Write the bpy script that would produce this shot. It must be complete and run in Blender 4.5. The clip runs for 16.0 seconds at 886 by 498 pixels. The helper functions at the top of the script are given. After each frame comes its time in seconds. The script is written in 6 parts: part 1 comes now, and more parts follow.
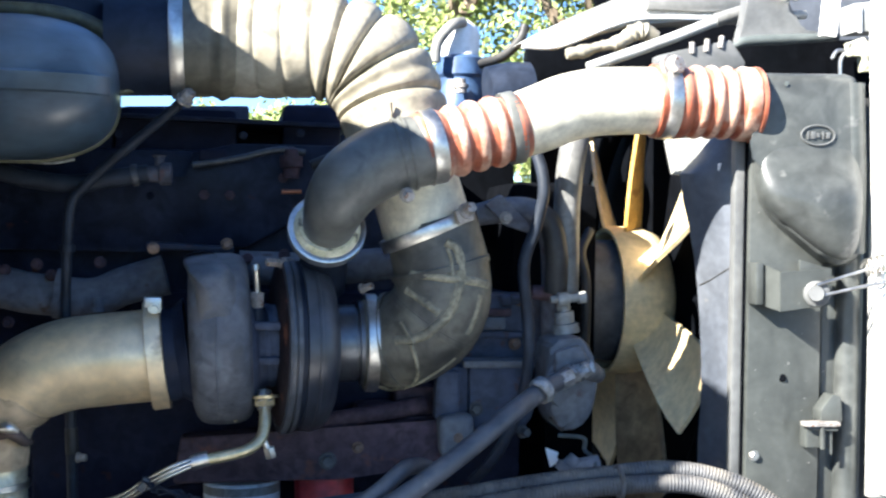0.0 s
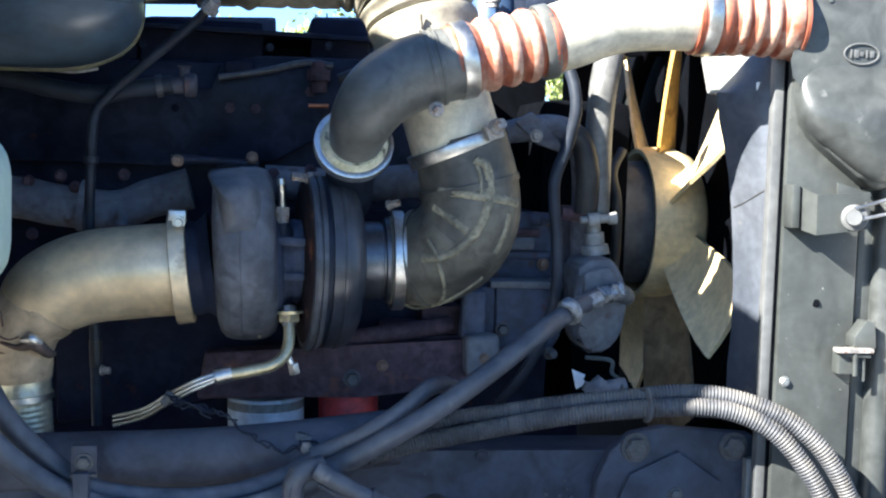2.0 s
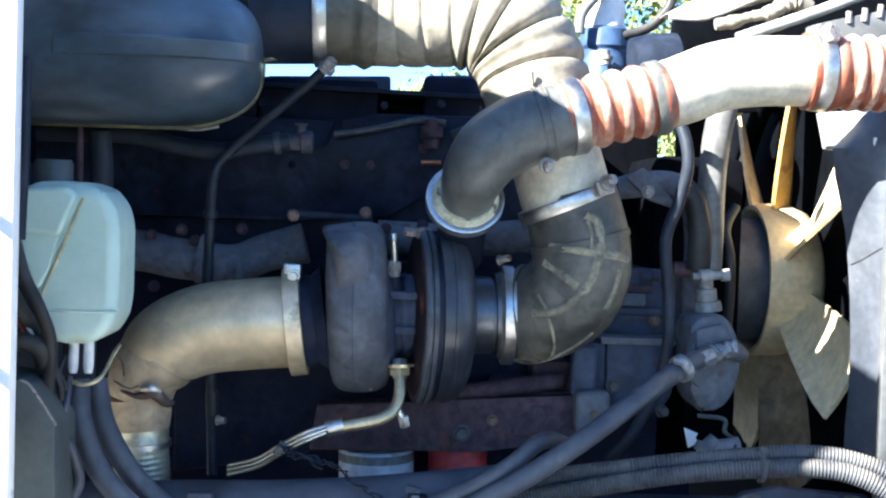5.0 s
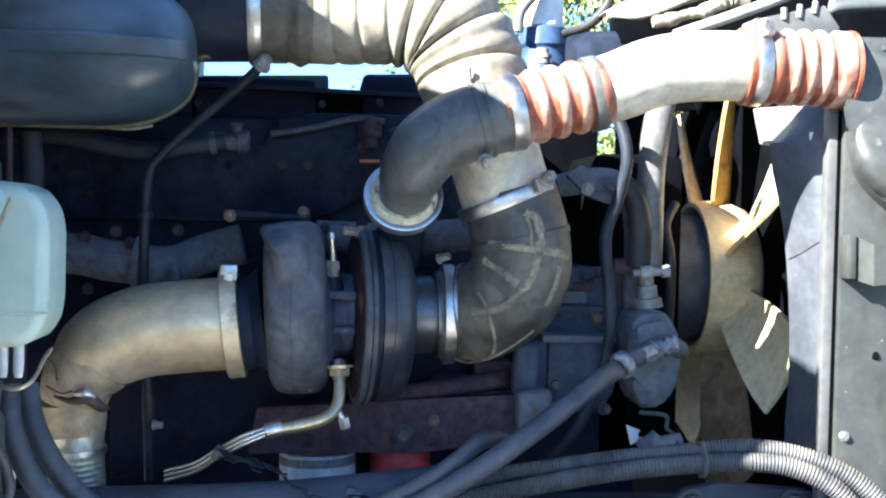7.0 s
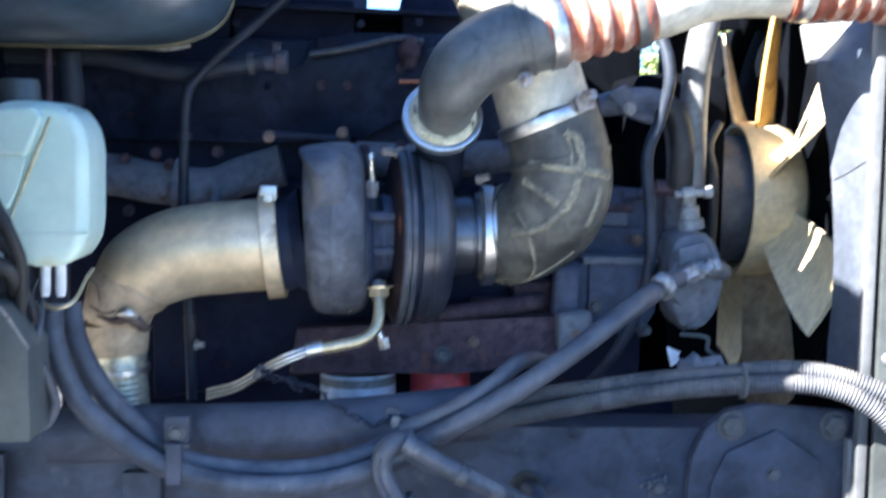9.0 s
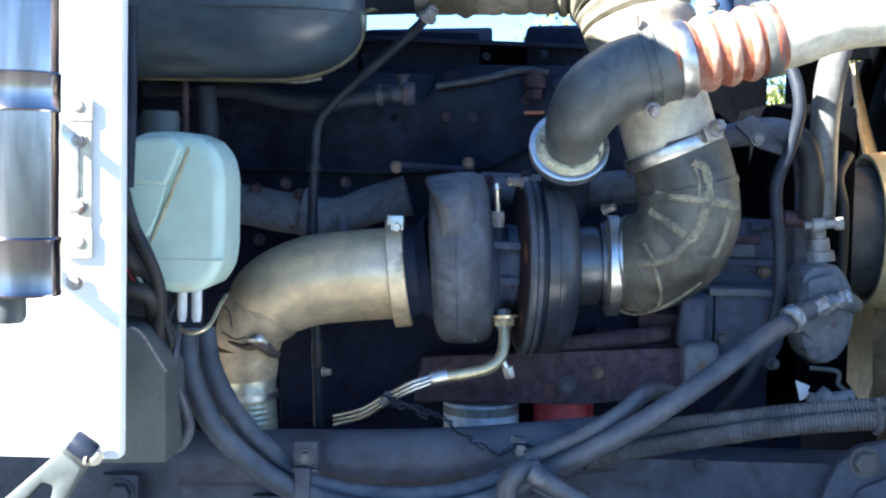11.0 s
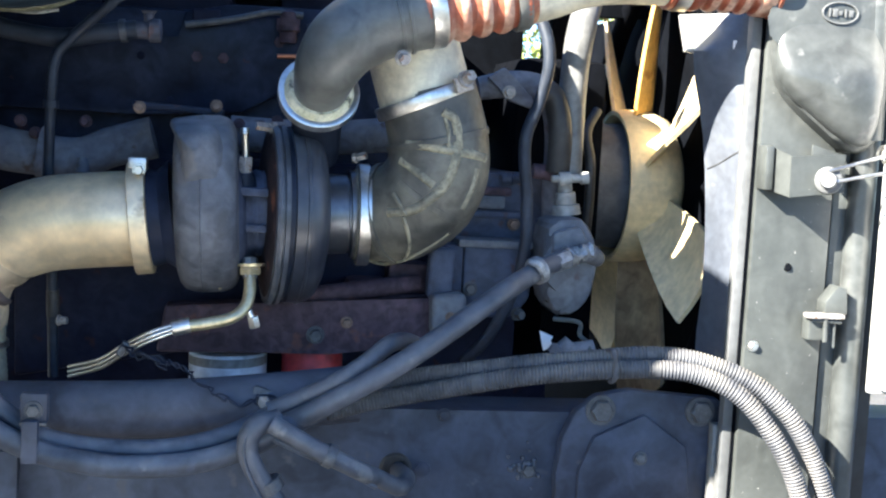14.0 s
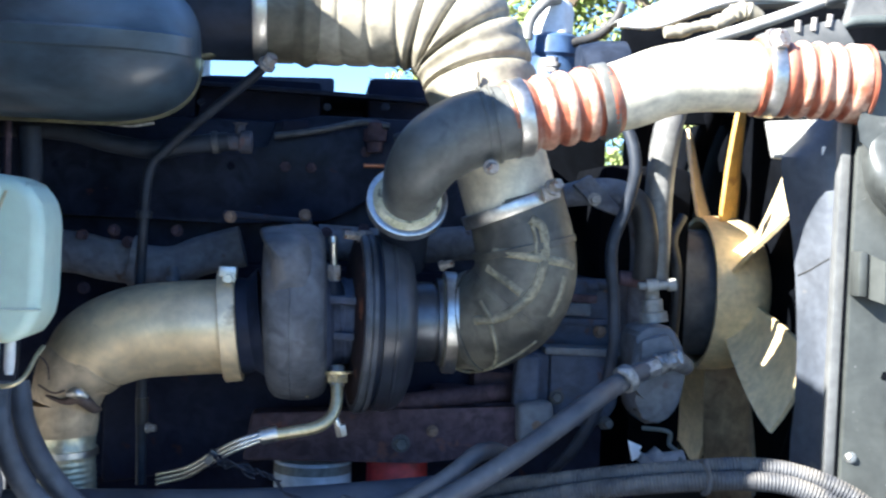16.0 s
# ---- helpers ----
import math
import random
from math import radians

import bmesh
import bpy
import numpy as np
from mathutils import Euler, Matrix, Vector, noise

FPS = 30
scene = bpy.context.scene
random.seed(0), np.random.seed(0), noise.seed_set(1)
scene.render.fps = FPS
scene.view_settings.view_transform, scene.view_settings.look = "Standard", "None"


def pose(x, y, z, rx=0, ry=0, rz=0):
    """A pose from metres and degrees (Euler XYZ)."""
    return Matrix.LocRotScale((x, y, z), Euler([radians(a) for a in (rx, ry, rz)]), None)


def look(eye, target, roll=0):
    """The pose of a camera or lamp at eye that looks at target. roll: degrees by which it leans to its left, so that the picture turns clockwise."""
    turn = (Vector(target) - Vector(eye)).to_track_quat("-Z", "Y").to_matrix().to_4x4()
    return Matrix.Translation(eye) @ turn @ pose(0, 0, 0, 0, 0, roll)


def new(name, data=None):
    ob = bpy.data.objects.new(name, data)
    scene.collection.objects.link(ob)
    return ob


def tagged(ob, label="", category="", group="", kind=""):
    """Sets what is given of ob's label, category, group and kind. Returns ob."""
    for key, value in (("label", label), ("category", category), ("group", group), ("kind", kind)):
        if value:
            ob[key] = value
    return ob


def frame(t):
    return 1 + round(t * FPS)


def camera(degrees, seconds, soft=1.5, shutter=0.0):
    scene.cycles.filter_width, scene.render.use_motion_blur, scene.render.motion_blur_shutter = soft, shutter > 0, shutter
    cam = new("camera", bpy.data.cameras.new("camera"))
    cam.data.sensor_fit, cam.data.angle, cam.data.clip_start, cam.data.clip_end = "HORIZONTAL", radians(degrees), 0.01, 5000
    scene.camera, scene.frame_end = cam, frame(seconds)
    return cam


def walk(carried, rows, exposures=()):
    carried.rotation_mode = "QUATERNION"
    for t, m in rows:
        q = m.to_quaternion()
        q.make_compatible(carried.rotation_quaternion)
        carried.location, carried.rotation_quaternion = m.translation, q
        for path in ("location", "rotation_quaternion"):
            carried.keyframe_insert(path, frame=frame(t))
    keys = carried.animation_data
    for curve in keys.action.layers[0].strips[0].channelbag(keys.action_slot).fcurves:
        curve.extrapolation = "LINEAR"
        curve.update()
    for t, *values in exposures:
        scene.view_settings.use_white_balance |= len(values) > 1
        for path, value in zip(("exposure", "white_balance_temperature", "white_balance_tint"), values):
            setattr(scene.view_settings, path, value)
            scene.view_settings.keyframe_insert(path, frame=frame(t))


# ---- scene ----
cam = camera(39.0, 16.0, soft=2.2, shutter=0.5)
PATH = [
    (0, (-0.1915, -1.9290, 1.4417), (0.1378, 0.0434, 1.4080), 0.88),
    (0.5, (-0.1889, -1.9263, 1.4420), (0.1907, 0.0372, 1.4209), 1.59),
    (1, (-0.1867, -1.9199, 1.4398), (0.1423, 0.0523, 1.3950), 1.27),
    (1.5, (-0.1897, -1.9075, 1.4334), (0.0920, 0.0672, 1.2876), 0.19),
    (2, (-0.1867, -1.8959, 1.4303), (0.1010, 0.0772, 1.2747), 1.76),
    (2.5, (-0.1845, -1.8908, 1.4325), (0.1033, 0.0860, 1.3365), 1.19),
    (3, (-0.1815, -1.8974, 1.4360), (0.0748, 0.0850, 1.3686), 1.08),
    (3.5, (-0.1828, -1.9077, 1.4356), (-0.0018, 0.0832, 1.3748), 1.28),
    (3.7, (-0.1840, -1.9108, 1.4306), (-0.0295, 0.0820, 1.3596), 2.08),
    (5.8, (-0.1821, -1.9023, 1.4245), (-0.0917, 0.0947, 1.3613), 1.51),
    (6, (-0.1771, -1.8967, 1.4203), (-0.0392, 0.0977, 1.3642), 1.51),
    (6.5, (-0.1722, -1.8944, 1.4165), (0.0173, 0.0960, 1.3674), 1.10),
    (7, (-0.1713, -1.8932, 1.4139), (0.0189, 0.0970, 1.3584), 1.32),
    (7.5, (-0.1707, -1.8921, 1.4118), (0.0080, 0.0989, 1.3494), 1.20),
    (8, (-0.1707, -1.8904, 1.4131), (-0.0092, 0.1022, 1.3572), 1.19),
    (8.5, (-0.1663, -1.8900, 1.4117), (0.0283, 0.0997, 1.3582), 0.35),
    (9, (-0.1657, -1.8853, 1.4042), (-0.0414, 0.1033, 1.2311), 1.20),
    (9.5, (-0.1685, -1.8866, 1.3985), (-0.1644, 0.0995, 1.1629), 0.48),
    (9.7, (-0.1755, -1.8922, 1.3979), (-0.2275, 0.0984, 1.2110), 0.70),
    (11.8, (-0.1869, -1.8962, 1.4008), (-0.2234, 0.1000, 1.2827), 1.82),
    (12, (-0.1877, -1.8925, 1.4019), (-0.1694, 0.1040, 1.2862), 1.96),
    (12.5, (-0.1795, -1.8857, 1.4011), (-0.0429, 0.1071, 1.3006), 1.56),
    (13, (-0.1657, -1.8787, 1.4000), (0.0389, 0.1088, 1.3109), 1.74),
    (13.5, (-0.1562, -1.8736, 1.4000), (0.1303, 0.1020, 1.2784), 0.31),
    (14, (-0.1465, -1.8663, 1.3976), (0.1591, 0.1008, 1.2056), 3.10),
    (14.5, (-0.1455, -1.8631, 1.3969), (0.1845, 0.1072, 1.3007), 1.14),
    (15, (-0.1531, -1.8610, 1.3996), (0.1372, 0.1171, 1.3463), 1.61),
    (15.5, (-0.1619, -1.8593, 1.4006), (0.0894, 0.1244, 1.3598), 2.61),
    (16, (-0.1680, -1.8607, 1.4008), (0.0167, 0.1305, 1.3695), 2.78),
]
walk(cam, [(t, look(eye, target, roll)) for t, eye, target, roll in PATH],
     exposures=[(0.0, 2.75, 5680, 8), (0.5, 2.45, 5730, 8), (1.0, 2.45, 5680, 8), (2.0, 2.75, 5580, 8), (3.5, 3.00, 5430, 8), (6.0, 2.95, 5530, 8), (8.5, 3.05, 5530, 9), (9.0, 3.40, 5330, 12), (9.5, 3.75, 5230, 14), (9.7, 3.80, 5230, 13), (11.8, 2.95, 5580, 6), (12.5, 3.35, 5580, 6), (13.5, 3.45, 5630, 7), (14.0, 3.30, 5780, 8), (14.5, 3.15, 5630, 8), (15.0, 2.95, 5580, 8), (16.0, 2.90, 5480, 8)])

# ---- light: one sun from the upper rear, and the sky ----
SUN_WAY = Vector((0.64, 0.38, -0.48)).normalized()
world = bpy.data.worlds.new("sky")
scene.world = world
world.use_nodes = True
wn = world.node_tree.nodes
sky = wn.new("ShaderNodeTexSky")
sky.sky_type, sky.sun_disc = "NISHITA", False
sky.air_density, sky.dust_density, sky.ozone_density = 0.65, 0.0, 4.0
sky.sun_elevation, sky.sun_rotation = math.asin(-SUN_WAY.z), math.atan2(-SUN_WAY.x, -SUN_WAY.y)
world.node_tree.links.new(sky.outputs[0], wn["Background"].inputs[0])
wn["Background"].inputs[1].default_value = 0.05
sun = new("sun", bpy.data.lights.new("sun", "SUN"))
sun.data.energy, sun.data.angle, sun.data.color = 5.0, radians(0.5), (1.0, 0.88, 0.72)
sun.matrix_world = look(-SUN_WAY * 10, (0, 0, 0))


# ---- materials ----
def mat(name, c1, c2, rough=0.6, metal=0.0, s1=9.0, s2=90.0, bump=0.15, spot=None, spot_at=0.62, spot_scale=25.0,
        dust_sheen=None, dust_sheen_amount=0.5, vary=0.0, grainy=0.12, spec=0.5, stretch=(1, 1, 1), grime=0.27):
    """A surface of two tints in broad patches, fine grain with relief, spots of wear and a tint on what faces up:
    dusting, or sun and sky sheen put into the colour.
    """
    m = bpy.data.materials.new(name)
    m.use_nodes = True
    n, link = m.node_tree.nodes, m.node_tree.links.new
    p = n["Principled BSDF"]
    tc, mp = n.new("ShaderNodeTexCoord"), n.new("ShaderNodeMapping")
    mp.inputs["Scale"].default_value = stretch
    link(tc.outputs["Object"], mp.inputs["Vector"])

    def noise_of(scale, detail=4.0):
        t = n.new("ShaderNodeTexNoise")
        t.inputs["Scale"].default_value, t.inputs["Detail"].default_value = scale, detail
        link(mp.outputs[0], t.inputs["Vector"])
        return t

    def ramp(src, a, b):
        r = n.new("ShaderNodeMapRange")
        r.inputs["From Min"].default_value, r.inputs["From Max"].default_value = a, b
        link(src, r.inputs["Value"])
        return r.outputs[0]

    def mix(fac, a, b, kind="MIX"):
        x = n.new("ShaderNodeMix")
        x.data_type, x.blend_type = "RGBA", kind
        for sock, v in ((x.inputs[0], fac), (x.inputs[6], a), (x.inputs[7], b)):
            if isinstance(v, (float, int)):
                sock.default_value = v
            elif isinstance(v, tuple):
                sock.default_value = (*v, 1)
            else:
                link(v, sock)
        return x.outputs[2]

    broad, fine = noise_of(s1), noise_of(s2, 6.0)
    col = mix(ramp(broad.outputs[0], 0.35, 0.65), c1, c2)
    grain = n.new("ShaderNodeMapRange")
    grain.inputs["From Min"].default_value, grain.inputs["From Max"].default_value = 0.3, 0.7
    grain.inputs["To Min"].default_value, grain.inputs["To Max"].default_value = 1 - grainy, 1 + grainy * 0.8
    link(fine.outputs[0], grain.inputs["Value"])
    comb = n.new("ShaderNodeCombineColor")
    for k in range(3):
        link(grain.outputs[0], comb.inputs[k])
    col = mix(1.0, col, comb.outputs[0], "MULTIPLY")
    if grime:
        g = noise_of(s1 * 3.7, 7.0)
        g.inputs["Distortion"].default_value = 0.8
        gr = n.new("ShaderNodeMapRange")
        gr.inputs["From Min"].default_value, gr.inputs["From Max"].default_value = 0.33, 0.62
        gr.inputs["To Min"].default_value, gr.inputs["To Max"].default_value = 1 - grime, 1 + grime * 0.55
        link(g.outputs[0], gr.inputs["Value"])
        gc = n.new("ShaderNodeCombineColor")
        for k in range(3):
            link(gr.outputs[0], gc.inputs[k])
        col = mix(1.0, col, gc.outputs[0], "MULTIPLY")
    if vary:
        info, h = n.new("ShaderNodeObjectInfo"), n.new("ShaderNodeHueSaturation")
        mr = n.new("ShaderNodeMapRange")
        mr.inputs["To Min"].default_value, mr.inputs["To Max"].default_value = 1 - vary, 1 + vary
        link(info.outputs["Random"], mr.inputs["Value"])
        link(mr.outputs[0], h.inputs["Value"])
        link(col, h.inputs["Color"])
        col = h.outputs[0]
    # Tint on upward faces: real dusting, or painted sun and sky sheen.
    if dust_sheen:
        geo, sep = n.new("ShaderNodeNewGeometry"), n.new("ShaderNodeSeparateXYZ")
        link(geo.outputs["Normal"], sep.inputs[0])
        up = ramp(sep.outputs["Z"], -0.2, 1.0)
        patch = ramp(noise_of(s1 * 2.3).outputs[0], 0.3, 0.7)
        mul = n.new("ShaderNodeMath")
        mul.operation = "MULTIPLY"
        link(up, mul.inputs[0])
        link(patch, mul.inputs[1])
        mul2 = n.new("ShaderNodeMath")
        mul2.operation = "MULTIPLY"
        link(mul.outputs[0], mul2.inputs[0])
        mul2.inputs[1].default_value = dust_sheen_amount
        col = mix(mul2.outputs[0], col, dust_sheen)
    if spot:
        col = mix(ramp(noise_of(spot_scale, 5.0).outputs[0], spot_at, spot_at + 0.06), col, spot)
    link(col, p.inputs["Base Color"])
    rr = n.new("ShaderNodeMapRange")
    rr.inputs["To Min"].default_value, rr.inputs["To Max"].default_value = max(rough - 0.12, 0.02), min(rough + 0.15, 1)
    link(broad.outputs[0], rr.inputs["Value"])
    link(rr.outputs[0], p.inputs["Roughness"])
    p.inputs["Metallic"].default_value = metal
    p.inputs["Specular IOR Level"].default_value = spec
    if bump:
        b = n.new("ShaderNodeBump")
        b.inputs["Strength"].default_value, b.inputs["Distance"].default_value = bump, 0.004
        link(fine.outputs[0], b.inputs["Height"])
        link(b.outputs[0], p.inputs["Normal"])
    return m


DUST = (0.30, 0.27, 0.22)
RUBBER = mat("black_rubber", (0.014, 0.014, 0.015), (0.03, 0.03, 0.03), 0.5, spec=0.35, dust_sheen=DUST, dust_sheen_amount=0.25)
HOSE = mat("dull_hose", (0.013, 0.018, 0.029), (0.024, 0.030, 0.043), 0.5, spec=0.3, s1=10, bump=0.15, dust_sheen=(0.06, 0.065, 0.07), dust_sheen_amount=0.4)
HOSE_GREY = mat("grey_hose", (0.10, 0.10, 0.095), (0.15, 0.148, 0.14), 0.4, s1=12, bump=0.15)
DUSTY_RUBBER = mat("dusty_rubber", (0.034, 0.036, 0.036), (0.105, 0.098, 0.074), 0.5, s1=9, bump=0.25, dust_sheen=(0.32, 0.305, 0.235), dust_sheen_amount=0.42, spot=(0.165, 0.158, 0.12), spot_at=0.63, spot_scale=13, grime=0.45)
RIB_DUST = mat("dust_caked_rubber", (0.13, 0.12, 0.085), (0.30, 0.27, 0.18), 0.7, s1=30, bump=0.3, grime=0.4)
PALE_RUBBER = mat("pale_rubber", (0.21, 0.19, 0.14), (0.32, 0.29, 0.225), 0.5, s1=10, bump=0.12, grime=0.28)
# Upward faces paler: the elbow's top highlight put into the colour.
ELBOW_RUBBER = mat("grey_rubber", (0.064, 0.067, 0.063), (0.112, 0.112, 0.101), 0.40, bump=0.12, dust_sheen=(0.28, 0.28, 0.25), dust_sheen_amount=0.35, grime=0.32)
CAST = mat("cast_iron", (0.110, 0.115, 0.138), (0.175, 0.178, 0.20), 0.7, spec=0.3, s1=12, bump=0.5, spot=(0.10, 0.075, 0.065), spot_at=0.66, dust_sheen=(0.24, 0.23, 0.22), dust_sheen_amount=0.5, grime=0.3)
TURBINE = mat("turbine_iron", (0.066, 0.073, 0.089), (0.120, 0.126, 0.142), 0.58, spec=0.35, s1=9, bump=0.6, spot=(0.14, 0.13, 0.125), spot_at=0.64, spot_scale=14, dust_sheen=(0.28, 0.27, 0.26), dust_sheen_amount=0.7, grime=0.38)
BLOCK = mat("block_paint", (0.009, 0.012, 0.029), (0.022, 0.025, 0.046), 0.6, spec=0.08, s1=8, bump=0.3, spot=(0.036, 0.020, 0.02), spot_at=0.66, dust_sheen=(0.05, 0.053, 0.068), dust_sheen_amount=0.4)
BLOCK_GREY = mat("block_grey", (0.088, 0.098, 0.118), (0.150, 0.158, 0.172), 0.6, spec=0.35, s1=12, bump=0.3, spot=(0.085, 0.07, 0.07), spot_at=0.63, dust_sheen=(0.26, 0.26, 0.25), dust_sheen_amount=0.5)
RUSTY = mat("rusty_iron", (0.050, 0.032, 0.043), (0.088, 0.058, 0.070), 0.7, spec=0.35, s1=16, bump=0.5, spot=(0.12, 0.055, 0.045), spot_at=0.62, grime=0.4)
COVER = mat("black_cover", (0.012, 0.017, 0.034), (0.025, 0.032, 0.056), 0.42, spec=0.12, s1=6, bump=0.12, spot=(0.05, 0.026, 0.026), spot_at=0.68, dust_sheen=(0.050, 0.058, 0.085), dust_sheen_amount=0.3, grime=0.45)
TAN_STEEL = mat("heat_tinted_steel", (0.72, 0.575, 0.35), (0.86, 0.73, 0.50), 0.34, 0.5, s1=7, s2=60, bump=0.05, spot=(0.48, 0.36, 0.22), spot_at=0.68, spot_scale=14, grime=0.15)
TAN_DARK = mat("scorched_steel", (0.44, 0.34, 0.22), (0.62, 0.50, 0.33), 0.5, 0.3, s1=12, s2=70, bump=0.08, spot=(0.27, 0.19, 0.13), spot_at=0.66, spot_scale=18, grime=0.25)
CHALK = mat("chalky_deposit", (0.42, 0.41, 0.27), (0.62, 0.60, 0.46), 0.85, s1=40, s2=150, bump=0.6, spot=(0.07, 0.07, 0.06), spot_at=0.56, spot_scale=38)
WELD = mat("weld_bead", (0.10, 0.07, 0.06), (0.2, 0.16, 0.14), 0.6, 0.5, s2=200, bump=0.6)
STEEL = mat("bright_steel", (0.55, 0.53, 0.485), (0.69, 0.67, 0.62), 0.36, 1.0, s1=30, bump=0.05, spot=(0.36, 0.31, 0.23), spot_at=0.67, grime=0.12)
ZINC = mat("zinc_tube", (0.48, 0.41, 0.24), (0.60, 0.53, 0.34), 0.35, 0.7, s1=20, bump=0.05, spot=(0.42, 0.34, 0.17), spot_at=0.66, grime=0.15)
BOLT = mat("bolt_steel", (0.28, 0.26, 0.24), (0.4, 0.37, 0.34), 0.55, 0.5, s1=60, bump=0.2, spot=(0.2, 0.11, 0.07), spot_at=0.6, spot_scale=120)
RUST_BOLT = mat("rusty_bolt", (0.16, 0.11, 0.08), (0.24, 0.17, 0.13), 0.8, 0.2, s1=60, bump=0.4)
ALU = mat("dull_aluminium", (0.57, 0.53, 0.41), (0.69, 0.65, 0.52), 0.5, 0.35, s1=8, s2=120, bump=0.05, spot=(0.44, 0.39, 0.28), spot_at=0.66, grime=0.2)
CAST_ALU = mat("cast_aluminium", (0.22, 0.22, 0.21), (0.31, 0.31, 0.29), 0.65, 0.2, s1=14, bump=0.25, dust_sheen=DUST)
# Upward faces paler: sunlit hose tops put into the colour.
SILICONE = mat("red_silicone", (0.20, 0.048, 0.022), (0.27, 0.080, 0.04), 0.42, s1=16, bump=0.15, spot=(0.36, 0.22, 0.16), spot_at=0.6, spot_scale=12, dust_sheen=(0.6, 0.42, 0.32), dust_sheen_amount=0.6, grime=0.3)
# Pale crests: sun highlights on the ridges put into the colour, with some wear.
SILICONE_WORN_LIT = mat("worn_lit_silicone", (0.31, 0.135, 0.085), (0.46, 0.30, 0.215), 0.36, s1=22, bump=0.12, spot=(0.27, 0.10, 0.055), spot_at=0.58, spot_scale=20, dust_sheen=(0.85, 0.74, 0.62), dust_sheen_amount=0.9, grime=0.3)
BLOCK_BLUE = mat("block_blue_black", (0.038, 0.050, 0.086), (0.066, 0.080, 0.120), 0.6, spec=0.3, s1=10, bump=0.35, spot=(0.07, 0.045, 0.05), spot_at=0.64, dust_sheen=(0.13, 0.14, 0.165), dust_sheen_amount=0.5, grime=0.35)
COMPRESSOR = mat("compressor_paint", (0.018, 0.022, 0.032), (0.040, 0.044, 0.054), 0.33, spec=0.55, s1=10, bump=0.08, spot=(0.10, 0.10, 0.09), spot_at=0.66, spot_scale=18, dust_sheen=(0.16, 0.165, 0.18), dust_sheen_amount=0.6, grime=0.3)
BAND = mat("painted_band", (0.040, 0.045, 0.056), (0.075, 0.080, 0.090), 0.38, spec=0.5, s1=14, bump=0.1, spot=(0.13, 0.13, 0.125), spot_at=0.66, spot_scale=24, grime=0.3)
RUST_PLATE = mat("rust_plate", (0.014, 0.011, 0.013), (0.032, 0.019, 0.019), 0.8, spec=0.2, s1=18, bump=0.4, spot=(0.17, 0.065, 0.035), spot_at=0.62, grime=0.4)
HOOD_DARK = mat("hood_inner_grey", (0.045, 0.052, 0.068), (0.07, 0.078, 0.095), 0.6, s1=4, bump=0.08, grime=0.2)
# Darker brown rubber for the collar end of the upper boot.
BOOT_DARK = mat("dark_rubber_collar", (0.075, 0.068, 0.048), (0.15, 0.135, 0.095), 0.5, s1=8, bump=0.15, dust_sheen=(0.30, 0.27, 0.2), dust_sheen_amount=0.5, grime=0.4)
PANEL = mat("grey_panel_paint", (0.043, 0.047, 0.044), (0.057, 0.061, 0.057), 0.45, s1=5, bump=0.06, spot=(0.5, 0.5, 0.46), spot_at=0.72, spot_scale=190, grime=0.25)
TANK = mat("end_tank_plastic", (0.044, 0.048, 0.046), (0.072, 0.076, 0.072), 0.36, 0.1, s1=7, bump=0.04, spot=(0.13, 0.132, 0.125), spot_at=0.64, spot_scale=22, grime=0.28)
SHROUD = mat("shroud_paint", (0.085, 0.088, 0.088), (0.115, 0.117, 0.115), 0.45, s1=6, bump=0.05, spot=(0.15, 0.15, 0.14), spot_at=0.7, grime=0.15)
WING = mat("worn_bare_shroud", (0.080, 0.090, 0.110), (0.115, 0.124, 0.142), 0.42, 0.35, s1=6, bump=0.06, spot=(0.15, 0.15, 0.15), spot_at=0.68, grime=0.2)
BOTTLE_GRIME = mat("bottle_grime", (0.36, 0.34, 0.21), (0.48, 0.46, 0.31), 0.7, s1=30, bump=0.1, grime=0.2)
WHITE = mat("white_paint", (0.80, 0.80, 0.78), (0.86, 0.86, 0.84), 0.3, s1=4, bump=0.01, grainy=0.015, grime=0.03)
# Pale blue on upward faces: the sky's reflection put into the colour.
CANISTER = mat("canister_paint", (0.034, 0.056, 0.080), (0.056, 0.082, 0.110), 0.36, s1=5, s2=60, bump=0.06, grainy=0.2, spot=(0.12, 0.15, 0.18), spot_at=0.70, spot_scale=34, dust_sheen=(0.27, 0.34, 0.42), dust_sheen_amount=0.8, stretch=(0.6, 1, 1), grime=0.35)
CANISTER.node_tree.nodes["Principled BSDF"].inputs["Coat Weight"].default_value = 0.2
CANISTER.node_tree.nodes["Principled BSDF"].inputs["Coat Roughness"].default_value = 0.18
RIM_DUST = mat("dusty_rim_paint", (0.075, 0.080, 0.055), (0.17, 0.16, 0.085), 0.5, s1=14, bump=0.15, grime=0.3)
NECK = mat("black_paint", (0.010, 0.015, 0.028), (0.018, 0.024, 0.040), 0.45, spec=0.2, s1=9, bump=0.05)
RAIL = mat("rail_paint", (0.031, 0.037, 0.056), (0.058, 0.065, 0.088), 0.5, spec=0.25, s1=5, bump=0.2, spot=(0.085, 0.085, 0.095), spot_at=0.66, dust_sheen=(0.12, 0.13, 0.15), dust_sheen_amount=0.55, grime=0.4)
BATTERY_CABLE = mat("cable_jacket", (0.026, 0.034, 0.052), (0.050, 0.060, 0.082), 0.45, spec=0.35, s1=10, bump=0.15, spot=(0.12, 0.13, 0.15), spot_at=0.66, dust_sheen=(0.24, 0.26, 0.29), dust_sheen_amount=0.6, grime=0.3)
